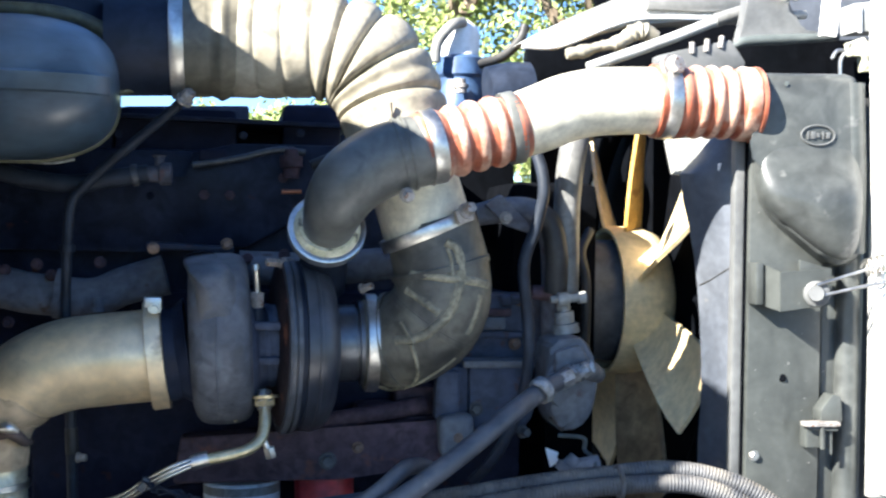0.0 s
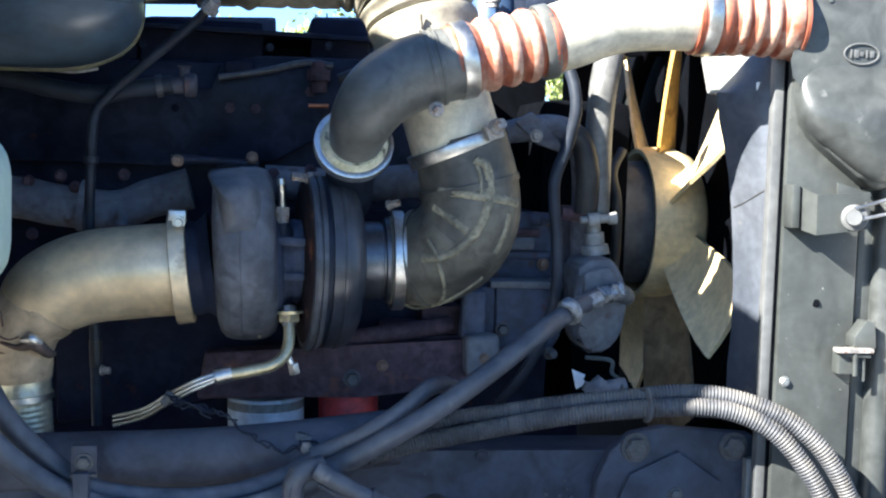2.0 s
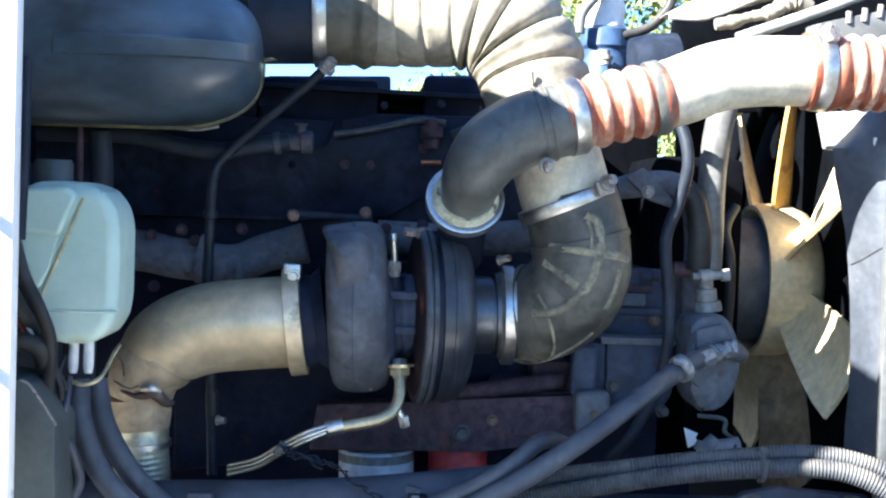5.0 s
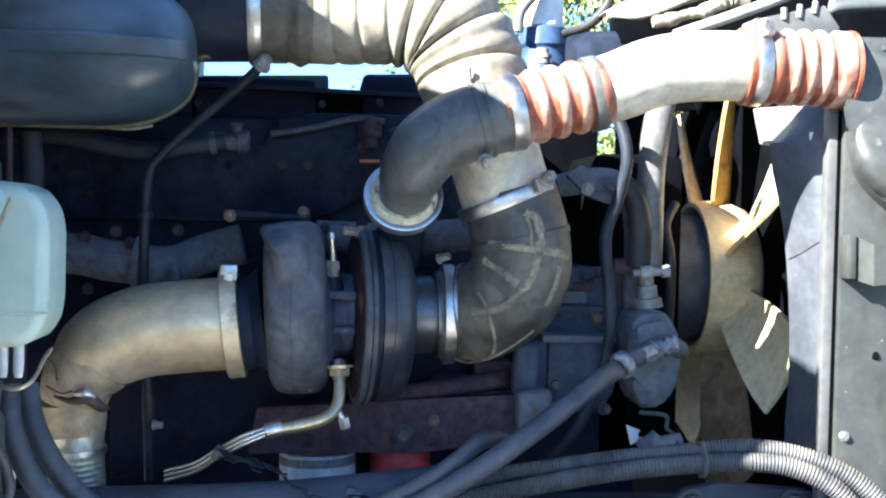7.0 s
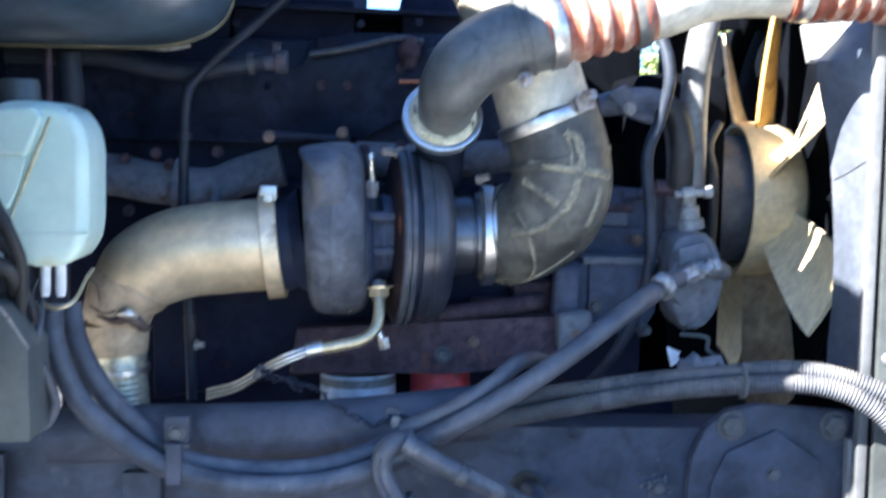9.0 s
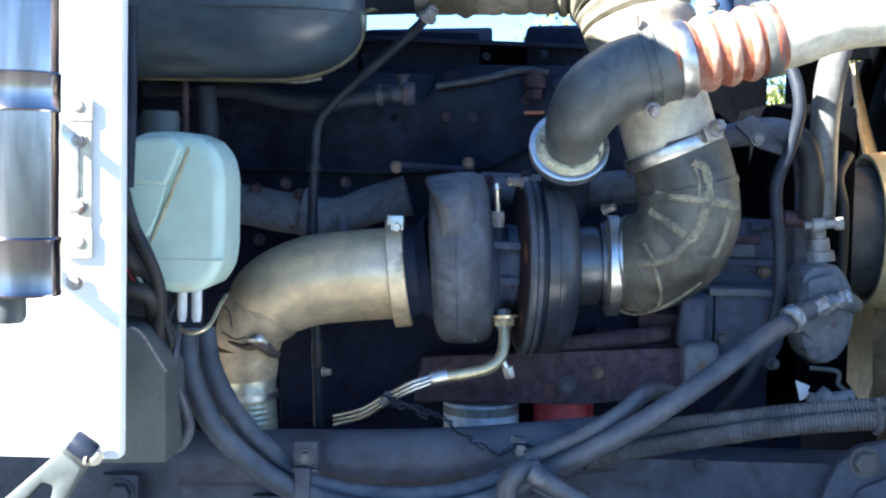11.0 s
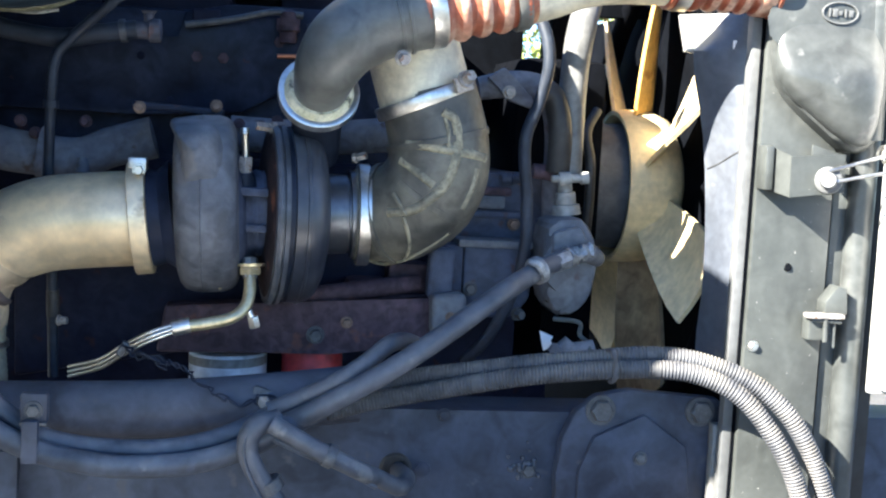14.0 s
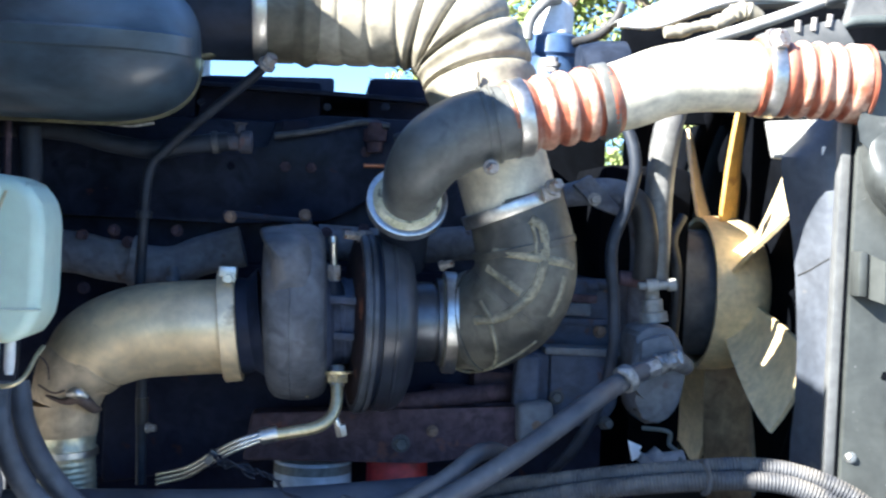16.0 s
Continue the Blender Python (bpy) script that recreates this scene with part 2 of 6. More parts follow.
LOOM = mat("loom_plastic", (0.034, 0.037, 0.045), (0.066, 0.069, 0.077), 0.5, spec=0.3, s1=12, bump=0.1, dust_sheen=(0.42, 0.37, 0.28), dust_sheen_amount=0.4)
CABLE = mat("dusty_cable", (0.038, 0.045, 0.060), (0.075, 0.080, 0.097), 0.5, s1=10, bump=0.15, spot=(0.13, 0.133, 0.14), spot_at=0.64, dust_sheen=(0.22, 0.22, 0.215), dust_sheen_amount=0.5, grime=0.2)
TAPE = mat("fitting_tape", (0.19, 0.20, 0.21), (0.33, 0.34, 0.35), 0.42, 0.5, s1=60, bump=0.5)
FAN_PLASTIC = mat("fan_plastic", (0.70, 0.55, 0.29), (0.80, 0.65, 0.38), 0.5, s1=7, bump=0.06, spot=(0.52, 0.38, 0.20), spot_at=0.64, spot_scale=10, grime=0.15)
FLEX = mat("brassy_flex", (0.55, 0.49, 0.33), (0.68, 0.61, 0.43), 0.36, 0.6, s1=20, bump=0.08, spot=(0.36, 0.28, 0.16), spot_at=0.66, grime=0.2)
RAIL_CAST = mat("stained_casting", (0.048, 0.052, 0.07), (0.085, 0.084, 0.10), 0.7, spec=0.3, s1=14, bump=0.4, spot=(0.11, 0.06, 0.05), spot_at=0.62, spot_scale=20)
RAIL_BOLT = mat("painted_bolt", (0.05, 0.053, 0.06), (0.09, 0.092, 0.095), 0.5, s1=60, bump=0.2)
PULLEY = mat("pulley_rubber", (0.062, 0.068, 0.078), (0.10, 0.106, 0.115), 0.5, bump=0.1, grime=0.3)
# Amber copy of the fan plastic: sun glowing through a blade, put into colour.
FAN_BACKLIT = mat("backlit_amber_plastic", (0.56, 0.33, 0.075), (0.66, 0.44, 0.15), 0.45, s1=9, bump=0.06, spot=(0.36, 0.19, 0.05), spot_at=0.6, spot_scale=16, grime=0.25)
# Darker copy of the fan plastic: the bottom blade's shade put into colour.
FAN_SHADED = mat("shaded_fan_plastic", (0.30, 0.21, 0.12), (0.46, 0.35, 0.20), 0.5, s1=9, bump=0.06, spot=(0.20, 0.13, 0.07), spot_at=0.56, spot_scale=12, grime=0.3)
CHROME = mat("chrome", (0.16, 0.16, 0.20), (0.26, 0.24, 0.24), 0.16, 1.0, s1=14, bump=0.02, stretch=(1, 1, 0.15), grime=0.4)
FILTER_RED = mat("red_filter_paint", (0.60, 0.045, 0.05), (0.68, 0.065, 0.06), 0.4, bump=0.05, dust_sheen=DUST, dust_sheen_amount=0.2)
FILTER_WHITE = mat("white_filter_paint", (0.66, 0.70, 0.74), (0.76, 0.79, 0.82), 0.45, bump=0.08, spot=(0.35, 0.35, 0.35), spot_at=0.68, grime=0.15)
COPPER = mat("copper", (0.5, 0.2, 0.1), (0.42, 0.16, 0.08), 0.5, 0.8, bump=0.1)
BLUE_CAP = mat("blue_plastic", (0.04, 0.075, 0.15), (0.05, 0.09, 0.18), 0.4, bump=0.05)
WHITE_PLASTIC = mat("white_plastic", (0.62, 0.64, 0.66), (0.7, 0.72, 0.73), 0.45, bump=0.04, grime=0.05)
# Near-black for the radiator core, also painted shade on parts behind it.
CORE_SHADE = mat("core_shade_black", (0.0015, 0.002, 0.003), (0.003, 0.0035, 0.005), 0.9, bump=0.1, spec=0.03)
HOOD_IN = mat("hood_fibreglass", (0.30, 0.30, 0.28), (0.38, 0.38, 0.36), 0.6, s1=5, bump=0.1, grime=0.22)
STRUT = mat("grey_strut", (0.17, 0.17, 0.16), (0.23, 0.225, 0.21), 0.5, 0.2, bump=0.1, grime=0.12)
BOXGREY = mat("box_paint", (0.068, 0.079, 0.077), (0.085, 0.096, 0.092), 0.5, s1=6, bump=0.06, grime=0.12)
GRASS = mat("grass", (0.05, 0.075, 0.02), (0.09, 0.10, 0.04), 0.9, s1=0.6, s2=14, bump=0.4)
GRAVEL = mat("gravel", (0.06, 0.06, 0.058), (0.09, 0.088, 0.083), 0.9, s1=2, s2=60, bump=0.5)
LEAF = mat("leaf", (0.16, 0.23, 0.05), (0.32, 0.36, 0.13), 0.6, s1=1.5, s2=20, bump=0.0, grime=0.3)
BARK = mat("bark", (0.12, 0.09, 0.06), (0.18, 0.14, 0.1), 0.9, s1=6, s2=40, bump=0.6)
TYRE = mat("tyre_rubber", (0.02, 0.02, 0.02), (0.035, 0.034, 0.033), 0.75, bump=0.2, dust_sheen=DUST, dust_sheen_amount=0.4)

BOTTLE = mat("bottle_plastic", (0.50, 0.66, 0.585), (0.58, 0.71, 0.61), 0.4, s1=5, bump=0.015, grainy=0.03, spot=(0.54, 0.56, 0.40), spot_at=0.64, spot_scale=7, grime=0.06)
bp = BOTTLE.node_tree.nodes["Principled BSDF"]
bp.inputs["Subsurface Weight"].default_value = 0.35
bp.inputs["Subsurface Radius"].default_value = (0.02, 0.025, 0.025)
bp.inputs["Subsurface Scale"].default_value = 0.5


# ---- building helpers ----
def finish(bm, name, material, sharp=38):
    me = bpy.data.meshes.new(name)
    bmesh.ops.recalc_face_normals(bm, faces=bm.faces)
    bm.to_mesh(me)
    bm.free()
    me.shade_smooth()
    me.set_sharp_from_angle(angle=radians(sharp))
    me.materials.append(material)
    return me


def thing(name, at, label, category, group="", kind=""):
    ob = new(name)
    ob.location = at
    ob.empty_display_size = 0.05
    return tagged(ob, label, category, group, kind)


def base_of(ob):
    at = Vector(ob.location)
    while ob.parent:
        ob = ob.parent
        at += Vector(ob.location)
    return at


def even(ob):
    """Keeps broad faces flat beside their rounded edges."""
    w = ob.modifiers.new("normals", "WEIGHTED_NORMAL")
    w.keep_sharp, w.weight = True, 80
    return ob


def part(name, bm, material, parent, label="", sharp=38):
    """Links a bmesh, given in world coordinates, as one mesh under a thing or a part."""
    bmesh.ops.translate(bm, verts=bm.verts, vec=-base_of(parent))
    ob = new(name, finish(bm, name, material, sharp))
    ob.parent = parent
    if label:
        tagged(ob, label)
    return ob


def solid(name, bm, material, label, category, group="", kind="", sharp=38):
    """A thing of one mesh, its origin in its middle."""
    mid = sum((v.co for v in bm.verts), Vector()) / len(bm.verts)
    bmesh.ops.translate(bm, verts=bm.verts, vec=-mid)
    ob = new(name, finish(bm, name, material, sharp))
    ob.location = mid
    return tagged(ob, label, category, group, kind)


def smooth_path(pts, per=8):
    """Catmull-Rom through rows of numbers."""
    a = np.array(pts, float)
    if len(a) == 2:
        return np.array([a[0] + (a[1] - a[0]) * k / per for k in range(per + 1)])
    e = np.vstack([2 * a[0] - a[1], a, 2 * a[-1] - a[-2]])
    out = []
    for i in range(1, len(e) - 2):
        p0, p1, p2, p3 = e[i - 1 : i + 3]
        for k in range(per):
            u = k / per
            out.append(0.5 * (2 * p1 + (p2 - p0) * u + (2 * p0 - 5 * p1 + 4 * p2 - p3) * u * u + (3 * p1 - p0 - 3 * p2 + p3) * u ** 3))
    out.append(a[-1])
    return np.array(out)


def resample(path, step):
    d = np.r_[0, np.cumsum(np.linalg.norm(np.diff(path[:, :3], axis=0), axis=1))]
    s = np.arange(0, d[-1], step)
    return np.stack([np.interp(s, d, path[:, k]) for k in range(path.shape[1])], 1)


def sweep(bm, path, seg=20, caps=True, wall=0.0, flat=1.0):
    """A tube along rows of x, y, z, radius."""
    rings = []
    n = len(path)
    side = None
    for i, row in enumerate(path):
        at = Vector(row[:3])
        way = Vector(path[min(i + 1, n - 1)][:3]) - Vector(path[max(i - 1, 0)][:3])
        way.normalize()
        if side is None:
            side = way.cross(Vector((0, 1, 0)))
            if side.length < 0.2:
                side = way.cross(Vector((1, 0, 0)))
        side = (side - way * side.dot(way)).normalized()
        other = way.cross(side)
        rings.append([bm.verts.new(at + (side * math.cos(q) + other * math.sin(q) * flat) * row[3])
                      for q in (2 * math.pi * k / seg for k in range(seg))])
    for a, b in zip(rings, rings[1:]):
        for k in range(seg):
            bm.faces.new((a[k], a[(k + 1) % seg], b[(k + 1) % seg], b[k]))
    if caps:
        bm.faces.new(rings[0])
        bm.faces.new(rings[-1])
    return bm


def tube(pts, r, per=8, seg=20, caps=True, bm=None):
    """A smooth tube; r is one radius or one for each point."""
    rs = [r] * len(pts) if isinstance(r, (int, float)) else list(r)
    return sweep(bm or bmesh.new(), smooth_path([(*p, q) for p, q in zip(pts, rs)], per), seg, caps)


def ribbed(pts, r, pitch, depth, seg=16, shape=2.0, bm=None, per=10):
    """A corrugated tube: ridges of the given pitch and depth."""
    rs = [r] * len(pts) if isinstance(r, (int, float)) else list(r)
    path = resample(smooth_path([(*p, q) for p, q in zip(pts, rs)], per), pitch / 4 if pitch < 0.012 else pitch / 8)
    k = 4 if pitch < 0.012 else 8
    for i, row in enumerate(path):
        row[3] += depth * (abs(math.cos(math.pi * i / k)) ** shape - 0.5)
    return sweep(bm or bmesh.new(), path, seg)


def lathe(a, b, profile, seg=48, bm=None):
    """Turned round the line from a to b. profile: rows of (share of the way, radius)."""
    bm = bm or bmesh.new()
    a, b = Vector(a), Vector(b)
    way = (b - a).normalized()
    side = way.cross(Vector((0, 0, 1)))
    if side.length < 0.2:
        side = way.cross(Vector((1, 0, 0)))
    side.normalize()
    other = way.cross(side)
    rings = []
    for s, r in profile:
        c = a + (b - a) * s
        rings.append([bm.verts.new(c + (side * math.cos(q) + other * math.sin(q)) * max(r, 1e-4))
                      for q in (2 * math.pi * k / seg for k in range(seg))])
    for u, v in zip(rings, rings[1:]):
        for k in range(seg):
            bm.faces.new((u[k], u[(k + 1) % seg], v[(k + 1) % seg], v[k]))
    bm.faces.new(rings[0])
    bm.faces.new(rings[-1])
    return bm


def box(at, size, turn=(0, 0, 0), bevel=0.003, bm=None, segs=2):
    bm = bm or bmesh.new()
    got = bmesh.ops.create_cube(bm, size=1.0, matrix=pose(*at, *turn) @ Matrix.Diagonal((*size, 1)))
    if bevel:
        edges = list({e for v in got["verts"] for e in v.link_edges})
        bmesh.ops.bevel(bm, geom=edges, offset=bevel, segments=segs, affect="EDGES", profile=0.6)
    return bm


def plate(outline, y0, y1, bevel=0.002, bm=None, segs=2):
    """A plate across the view: an outline of (x, z) given thickness from y0 to y1."""
    bm = bm or bmesh.new()
    front = [bm.verts.new((x, y0, z)) for x, z in outline]
    back = [bm.verts.new((x, y1, z)) for x, z in outline]
    n = len(outline)
    faces = [bm.faces.new(front), bm.faces.new(back[::-1])]
    faces += [bm.faces.new((front[k], back[k], back[(k + 1) % n], front[(k + 1) % n])) for k in range(n)]
    if bevel:
        bmesh.ops.bevel(bm, geom=list({e for f in faces for e in f.edges}), offset=bevel, segments=segs, affect="EDGES", profile=0.5)
    return bm


def xz(*pts):
    return [(p[0], p[2]) for p in pts]


def hexagon(at, way, r, h, bm=None, washer=1.35):
    """A hex bolt head with its washer, standing out along way."""
    bm = bm or bmesh.new()
    a, w = Vector(at), Vector(way).normalized()
    if washer:
        lathe(a, a + w * h * 0.25, [(0, r * washer), (1, r * washer * 0.97)], 20, bm)
    lathe(a + w * h * 0.2, a + w * h, [(0, r), (0.85, r), (1, r * 0.86)], 6, bm)
    return bm


def band(a, b, r, width, thick=0.002, seg=40, bm=None):
    """A clamp band round the line a to b, about the middle of that line."""
    a, b = Vector(a), Vector(b)
    m, w = (a + b) / 2, (b - a).normalized()
    p, q = m - w * width / 2, m + w * width / 2
    return lathe(p, q, [(0, r), (0, r + thick), (0.06, r + thick * 1.4), (0.94, r + thick * 1.4), (1, r + thick), (1, r)], seg, bm)


def sheet(grid, thick):
    """A bent sheet from rows of points, given thickness along its own normals."""
    bm = bmesh.new()
    g = [[Vector(p) for p in row] for row in grid]
    m, n = len(g), len(g[0])

    def normal(i, j):
        a = g[min(i + 1, m - 1)][j] - g[max(i - 1, 0)][j]
        b = g[i][min(j + 1, n - 1)] - g[i][max(j - 1, 0)]
        return a.cross(b).normalized()

    top = [[bm.verts.new(g[i][j]) for j in range(n)] for i in range(m)]
    low = [[bm.verts.new(g[i][j] + normal(i, j) * thick) for j in range(n)] for i in range(m)]
    for i in range(m - 1):
        for j in range(n - 1):
            bm.faces.new((top[i][j], top[i][j + 1], top[i + 1][j + 1], top[i + 1][j]))
            bm.faces.new((low[i][j], low[i + 1][j], low[i + 1][j + 1], low[i][j + 1]))
    loop = [(0, j) for j in range(n)] + [(i, n - 1) for i in range(1, m)] + [(m - 1, j) for j in range(n - 2, -1, -1)] + [(i, 0) for i in range(m - 2, 0, -1)]
    for (a, b), (c, d) in zip(loop, loop[1:] + loop[:1]):
        bm.faces.new((top[a][b], top[c][d], low[c][d], low[a][b]))
    return bm


def pillow(outline, y_back, y_front, rings=7, power=0.5, fade=0.0):
    """A swollen cushion of an outline of (x, z): flat behind, domed towards the front."""
    bm = bmesh.new()
    n = len(outline)
    cx, cz = sum(p[0] for p in outline) / n, sum(p[1] for p in outline) / n
    top, low = max(p[1] for p in outline), min(p[1] for p in outline)

    def proud(z):
        w = min(1.0, (top - z) / (fade * (top - low))) if fade else 1.0
        return w * w * (3 - 2 * w)

    loops = [[bm.verts.new((x, y_back, z)) for x, z in outline]]
    for k in range(rings):
        q = (k + 0.6) / rings * math.pi / 2
        s = math.cos(q) ** power if k < rings - 1 else 0.12
        y = (y_front - y_back) * math.sin(q)
        loops.append([bm.verts.new((cx + (x - cx) * s, y_back + y * proud(cz + (z - cz) * s), cz + (z - cz) * s)) for x, z in outline])
    for a, b in zip(loops, loops[1:]):
        for k in range(n):
            bm.faces.new((a[k], a[(k + 1) % n], b[(k + 1) % n], b[k]))
    bm.faces.new(loops[0])
    bm.faces.new(loops[-1])
    return bm


def rounded(outline, per=5):
    """A closed smooth outline through (x, z) corners."""
    n = len(outline)
    out = []
    for i in range(n):
        p0, p1, p2, p3 = (np.array(outline[(i + k) % n]) for k in (-1, 0, 1, 2))
        for k in range(per):
            u = k / per
            out.append(tuple(0.5 * (2 * p1 + (p2 - p0) * u + (2 * p0 - 5 * p1 + 4 * p2 - p3) * u * u + (3 * p1 - p0 - 3 * p2 + p3) * u ** 3)))
    return out


def slab(quad, thick):
    """A sheet: four corners given thickness along a vector."""
    bm = bmesh.new()
    a = [bm.verts.new(p) for p in quad]
    b = [bm.verts.new(Vector(p) + Vector(thick)) for p in quad]
    bm.faces.new(a)
    bm.faces.new(b[::-1])
    for k in range(4):
        bm.faces.new((a[k], b[k], b[(k + 1) % 4], a[(k + 1) % 4]))
    return bm


FRONT = Vector((0, -1, 0))

# ---- ground ----
bm = bmesh.new()
bmesh.ops.create_grid(bm, x_segments=40, y_segments=40, size=400)
for v in bm.verts:
    if v.co.length > 30:
        v.co.z += noise.noise(v.co * 0.01) * 1.5 - 0.5
ground = new("ground", finish(bm, "ground", GRASS))
tagged(ground, "dry grassy ground beyond the truck", "ground", kind="structure")
bm = box((0.5, -1.0, 0.015), (40, 18, 0.03), bevel=0.01)
tagged(solid("gravel_yard", bm, GRAVEL, "dark gravel yard under the parked truck", "ground", kind="structure"), kind="structure")

# ---- cab ----
cab = thing("cab", (-1.4, 0.45, 1.1), "white truck cab with a bolted side bracket", "truck cab")
CX, CY0 = (-0.5152, -0.7500, 1.3596)[0], -0.75
z_low = (-0.5177, -0.7500, 1.1229)[2]
ROOF = 2.0
part("side_panel", box((CX - 0.85, CY0 + 0.012, (z_low + ROOF) / 2), (1.7, 0.024, ROOF - z_low), bevel=0.005), WHITE, cab)
# Unseen step, added to carry the cab's shadow over the looms.
part("upper_side_panel", box((CX - 0.85, CY0 - 0.017, (1.715 + ROOF) / 2), (1.7, 0.034, ROOF - 1.715), bevel=0.004), WHITE, cab)
# Unseen cab top; its front edge is bent to place the shadow line.
shade_cowl = [(CX - 1.7, CY0 + 0.026), (CX, CY0 + 0.026), (CX, CY0 + 0.16), (CX - 0.08, CY0 + 0.47), (CX, CY0 + 0.60), (CX + 0.06, CY0 + 0.8), (CX + 0.06, CY0 + 2.42), (CX - 1.7, CY0 + 2.42)]
bm = bmesh.new()
low, high = [bm.verts.new((x, y, ROOF - 0.04)) for x, y in shade_cowl], [bm.verts.new((x, y, ROOF)) for x, y in shade_cowl]
bm.faces.new(low)
bm.faces.new(high)
for k in range(len(shade_cowl)):
    bm.faces.new((low[k], low[(k + 1) % len(shade_cowl)], high[(k + 1) % len(shade_cowl)], high[k]))
part("cowl_top", bm, WHITE, cab)
part("firewall", box((CX - 0.62, CY0 + 0.03 + 1.19, (z_low + ROOF) / 2 - 0.02), (0.05, 2.38, ROOF - z_low - 0.05), bevel=0.004), NECK, cab, "black-painted firewall")
part("far_side_panel", box((CX - 0.85, CY0 + 2.44, (z_low + ROOF) / 2), (1.7, 0.024, ROOF - z_low), bevel=0.005), WHITE, cab)
# Unseen cab floor, extended forward to keep sky light off the frame rail.
part("floor_pan", box((CX - 0.98, CY0 + 1.23, z_low + 0.02), (1.44, 2.38, 0.04), bevel=0.004), NECK, cab)
part("bulkhead", plate(xz((-0.7598, -0.1100, 1.4660), (-0.6204, -0.1100, 1.4676), (-0.5790, -0.1100, 1.2424), (-0.5822, -0.1100, 1.1275), (-0.7652, -0.1100, 1.1245)), -0.115, -0.10, 0.002), NECK, cab, "black-painted bulkhead flange")
part("edge_seal", tube([(-0.5916, -0.4500, 1.5817), (-0.5915, -0.4500, 1.4794), (-0.5948, -0.4500, 1.3725)], 0.0078), NECK, cab, "black rubber edge seal")

# ---- frame rail ----
rail = thing("frame_rail", (-0.2881, -0.1000, 0.9305), "dark painted steel frame rail with a bolted plate", "frame rail")
z_top = (0.2030, -0.1000, 0.9942)[2]
part("web", box((0.2, -0.08, z_top - 0.184), (5.0, 0.012, 0.354), bevel=0.003), RAIL, rail)
part("top_flange", box((0.2, -0.03, z_top - 0.014), (5.0, 0.10, 0.012), bevel=0.004), RAIL, rail)
part("bottom_flange", box((0.2, -0.03, z_top - 0.354), (5.0, 0.10, 0.012), bevel=0.004), RAIL, rail)
bm = plate(xz((0.3125, -0.0900, 0.9017), (0.3171, -0.0900, 0.9496), (0.3360, -0.0900, 0.9926), (0.3667, -0.0900, 1.0179), (0.4155, -0.0900, 1.0279), (0.5557, -0.0900, 1.0170), (0.5703, -0.0900, 0.9812), (0.6105, -0.0900, 0.8369), (0.3131, -0.0900, 0.8490)), -0.112, -0.087, 0.004)
mount = part("mount_plate", bm, RAIL, rail, "rounded bolted mounting plate")
bm = plate(xz((0.3432, -0.1150, 0.9076), (0.3644, -0.1150, 0.9588), (0.4388, -0.1150, 0.9928), (0.5067, -0.1150, 0.9454), (0.5177, -0.1150, 0.8484), (0.3439, -0.1150, 0.8555)), -0.122, -0.111, 0.003)
part("raised_boss", bm, RAIL, mount)
for at, r in (((0.3735, -0.1120, 0.9975), 0.0170), ((0.5265, -0.1120, 0.9982), 0.0170), ((0.4358, -0.1220, 0.9279), 0.0081)):
    part("bolt", hexagon(at, FRONT, r, r * 0.9), RAIL_BOLT, mount)
bm = plate(xz((0.5406, -0.1000, 0.9844), (0.5615, -0.1000, 0.9838), (0.6112, -0.1000, 0.8221), (0.5423, -0.1000, 0.8250)), -0.135, -0.114, 0.003)
part("gusset", bm, STRUT, mount, "pale worn gusset")
rnd = random.Random(8)
lump = bmesh.new()
for k in range(26):
    at = Vector((0.2680, -0.0880, 0.9000)) + Vector((rnd.gauss(0, 0.013), 0, rnd.gauss(0, 0.016)))
    bmesh.ops.create_icosphere(lump, subdivisions=1, radius=rnd.uniform(0.002, 0.006), matrix=Matrix.Translation(at))
part("grease_spatter", lump, CABLE, rail, "caked grease round a frame bolt")
part("frame_bolt", hexagon((0.2750, -0.0860, 0.8990), FRONT, 0.010, 0.012), RAIL_BOLT, rail)
part("rivet", hexagon((0.1450, -0.0860, 0.9790), FRONT, 0.008, 0.006), RAIL, rail)
part("rivet", hexagon((0.1160, -0.0860, 0.8970), FRONT, 0.010, 0.004), RAIL, rail)
hc = Vector((0.0770, -0.0860, 0.8980))
part("hole_grommet", lathe(hc, hc + FRONT * 0.006, [(0, 0.024), (0.5, 0.024), (1, 0.021), (1, 0.017), (0.2, 0.016)], 28), RUBBER, rail, "black rubber hole grommet")

cross = thing("air_tank_pipe", (-0.3757, -0.0600, 0.9915), "dusty black pipe lying along the frame rail", "pipe")
part("pipe", tube([(-0.6030, -0.1350, 0.9810), (-0.4730, -0.1350, 0.9860), (-0.3120, -0.1350, 0.9900), (-0.1830, -0.1350, 0.9980), (-0.0700, -0.1350, 1.0100), (0.0110, -0.1320, 1.0190)], 0.0400, seg=40), RAIL, cross)
for px in (205, 470):
    up = thing("frame_upright", ((-0.6980, -0.1100, 0.8829) if px < 300 else (-0.4774, -0.1100, 0.8789)), "dark steel upright bolted to the frame", "bracket", "frame uprights")
    a = (-0.6972, -0.1100, 0.9505) if px < 300 else (-0.4773, -0.1100, 0.9252)
    part("strap", box((a[0], -0.11, a[2] - 0.25), (0.055, 0.02, 0.5), bevel=0.004), RAIL, up)
    if px < 300:
        part("bolt", hexagon((-0.6946, -0.1200, 0.9237), FRONT, 0.016, 0.014), RAIL, up)

# ---- radiator, its side panel, end tank and shroud ----
rad = thing("radiator", (0.68, 0.4, 0.7), "radiator with grey side frame and cooler end tank", "radiator")
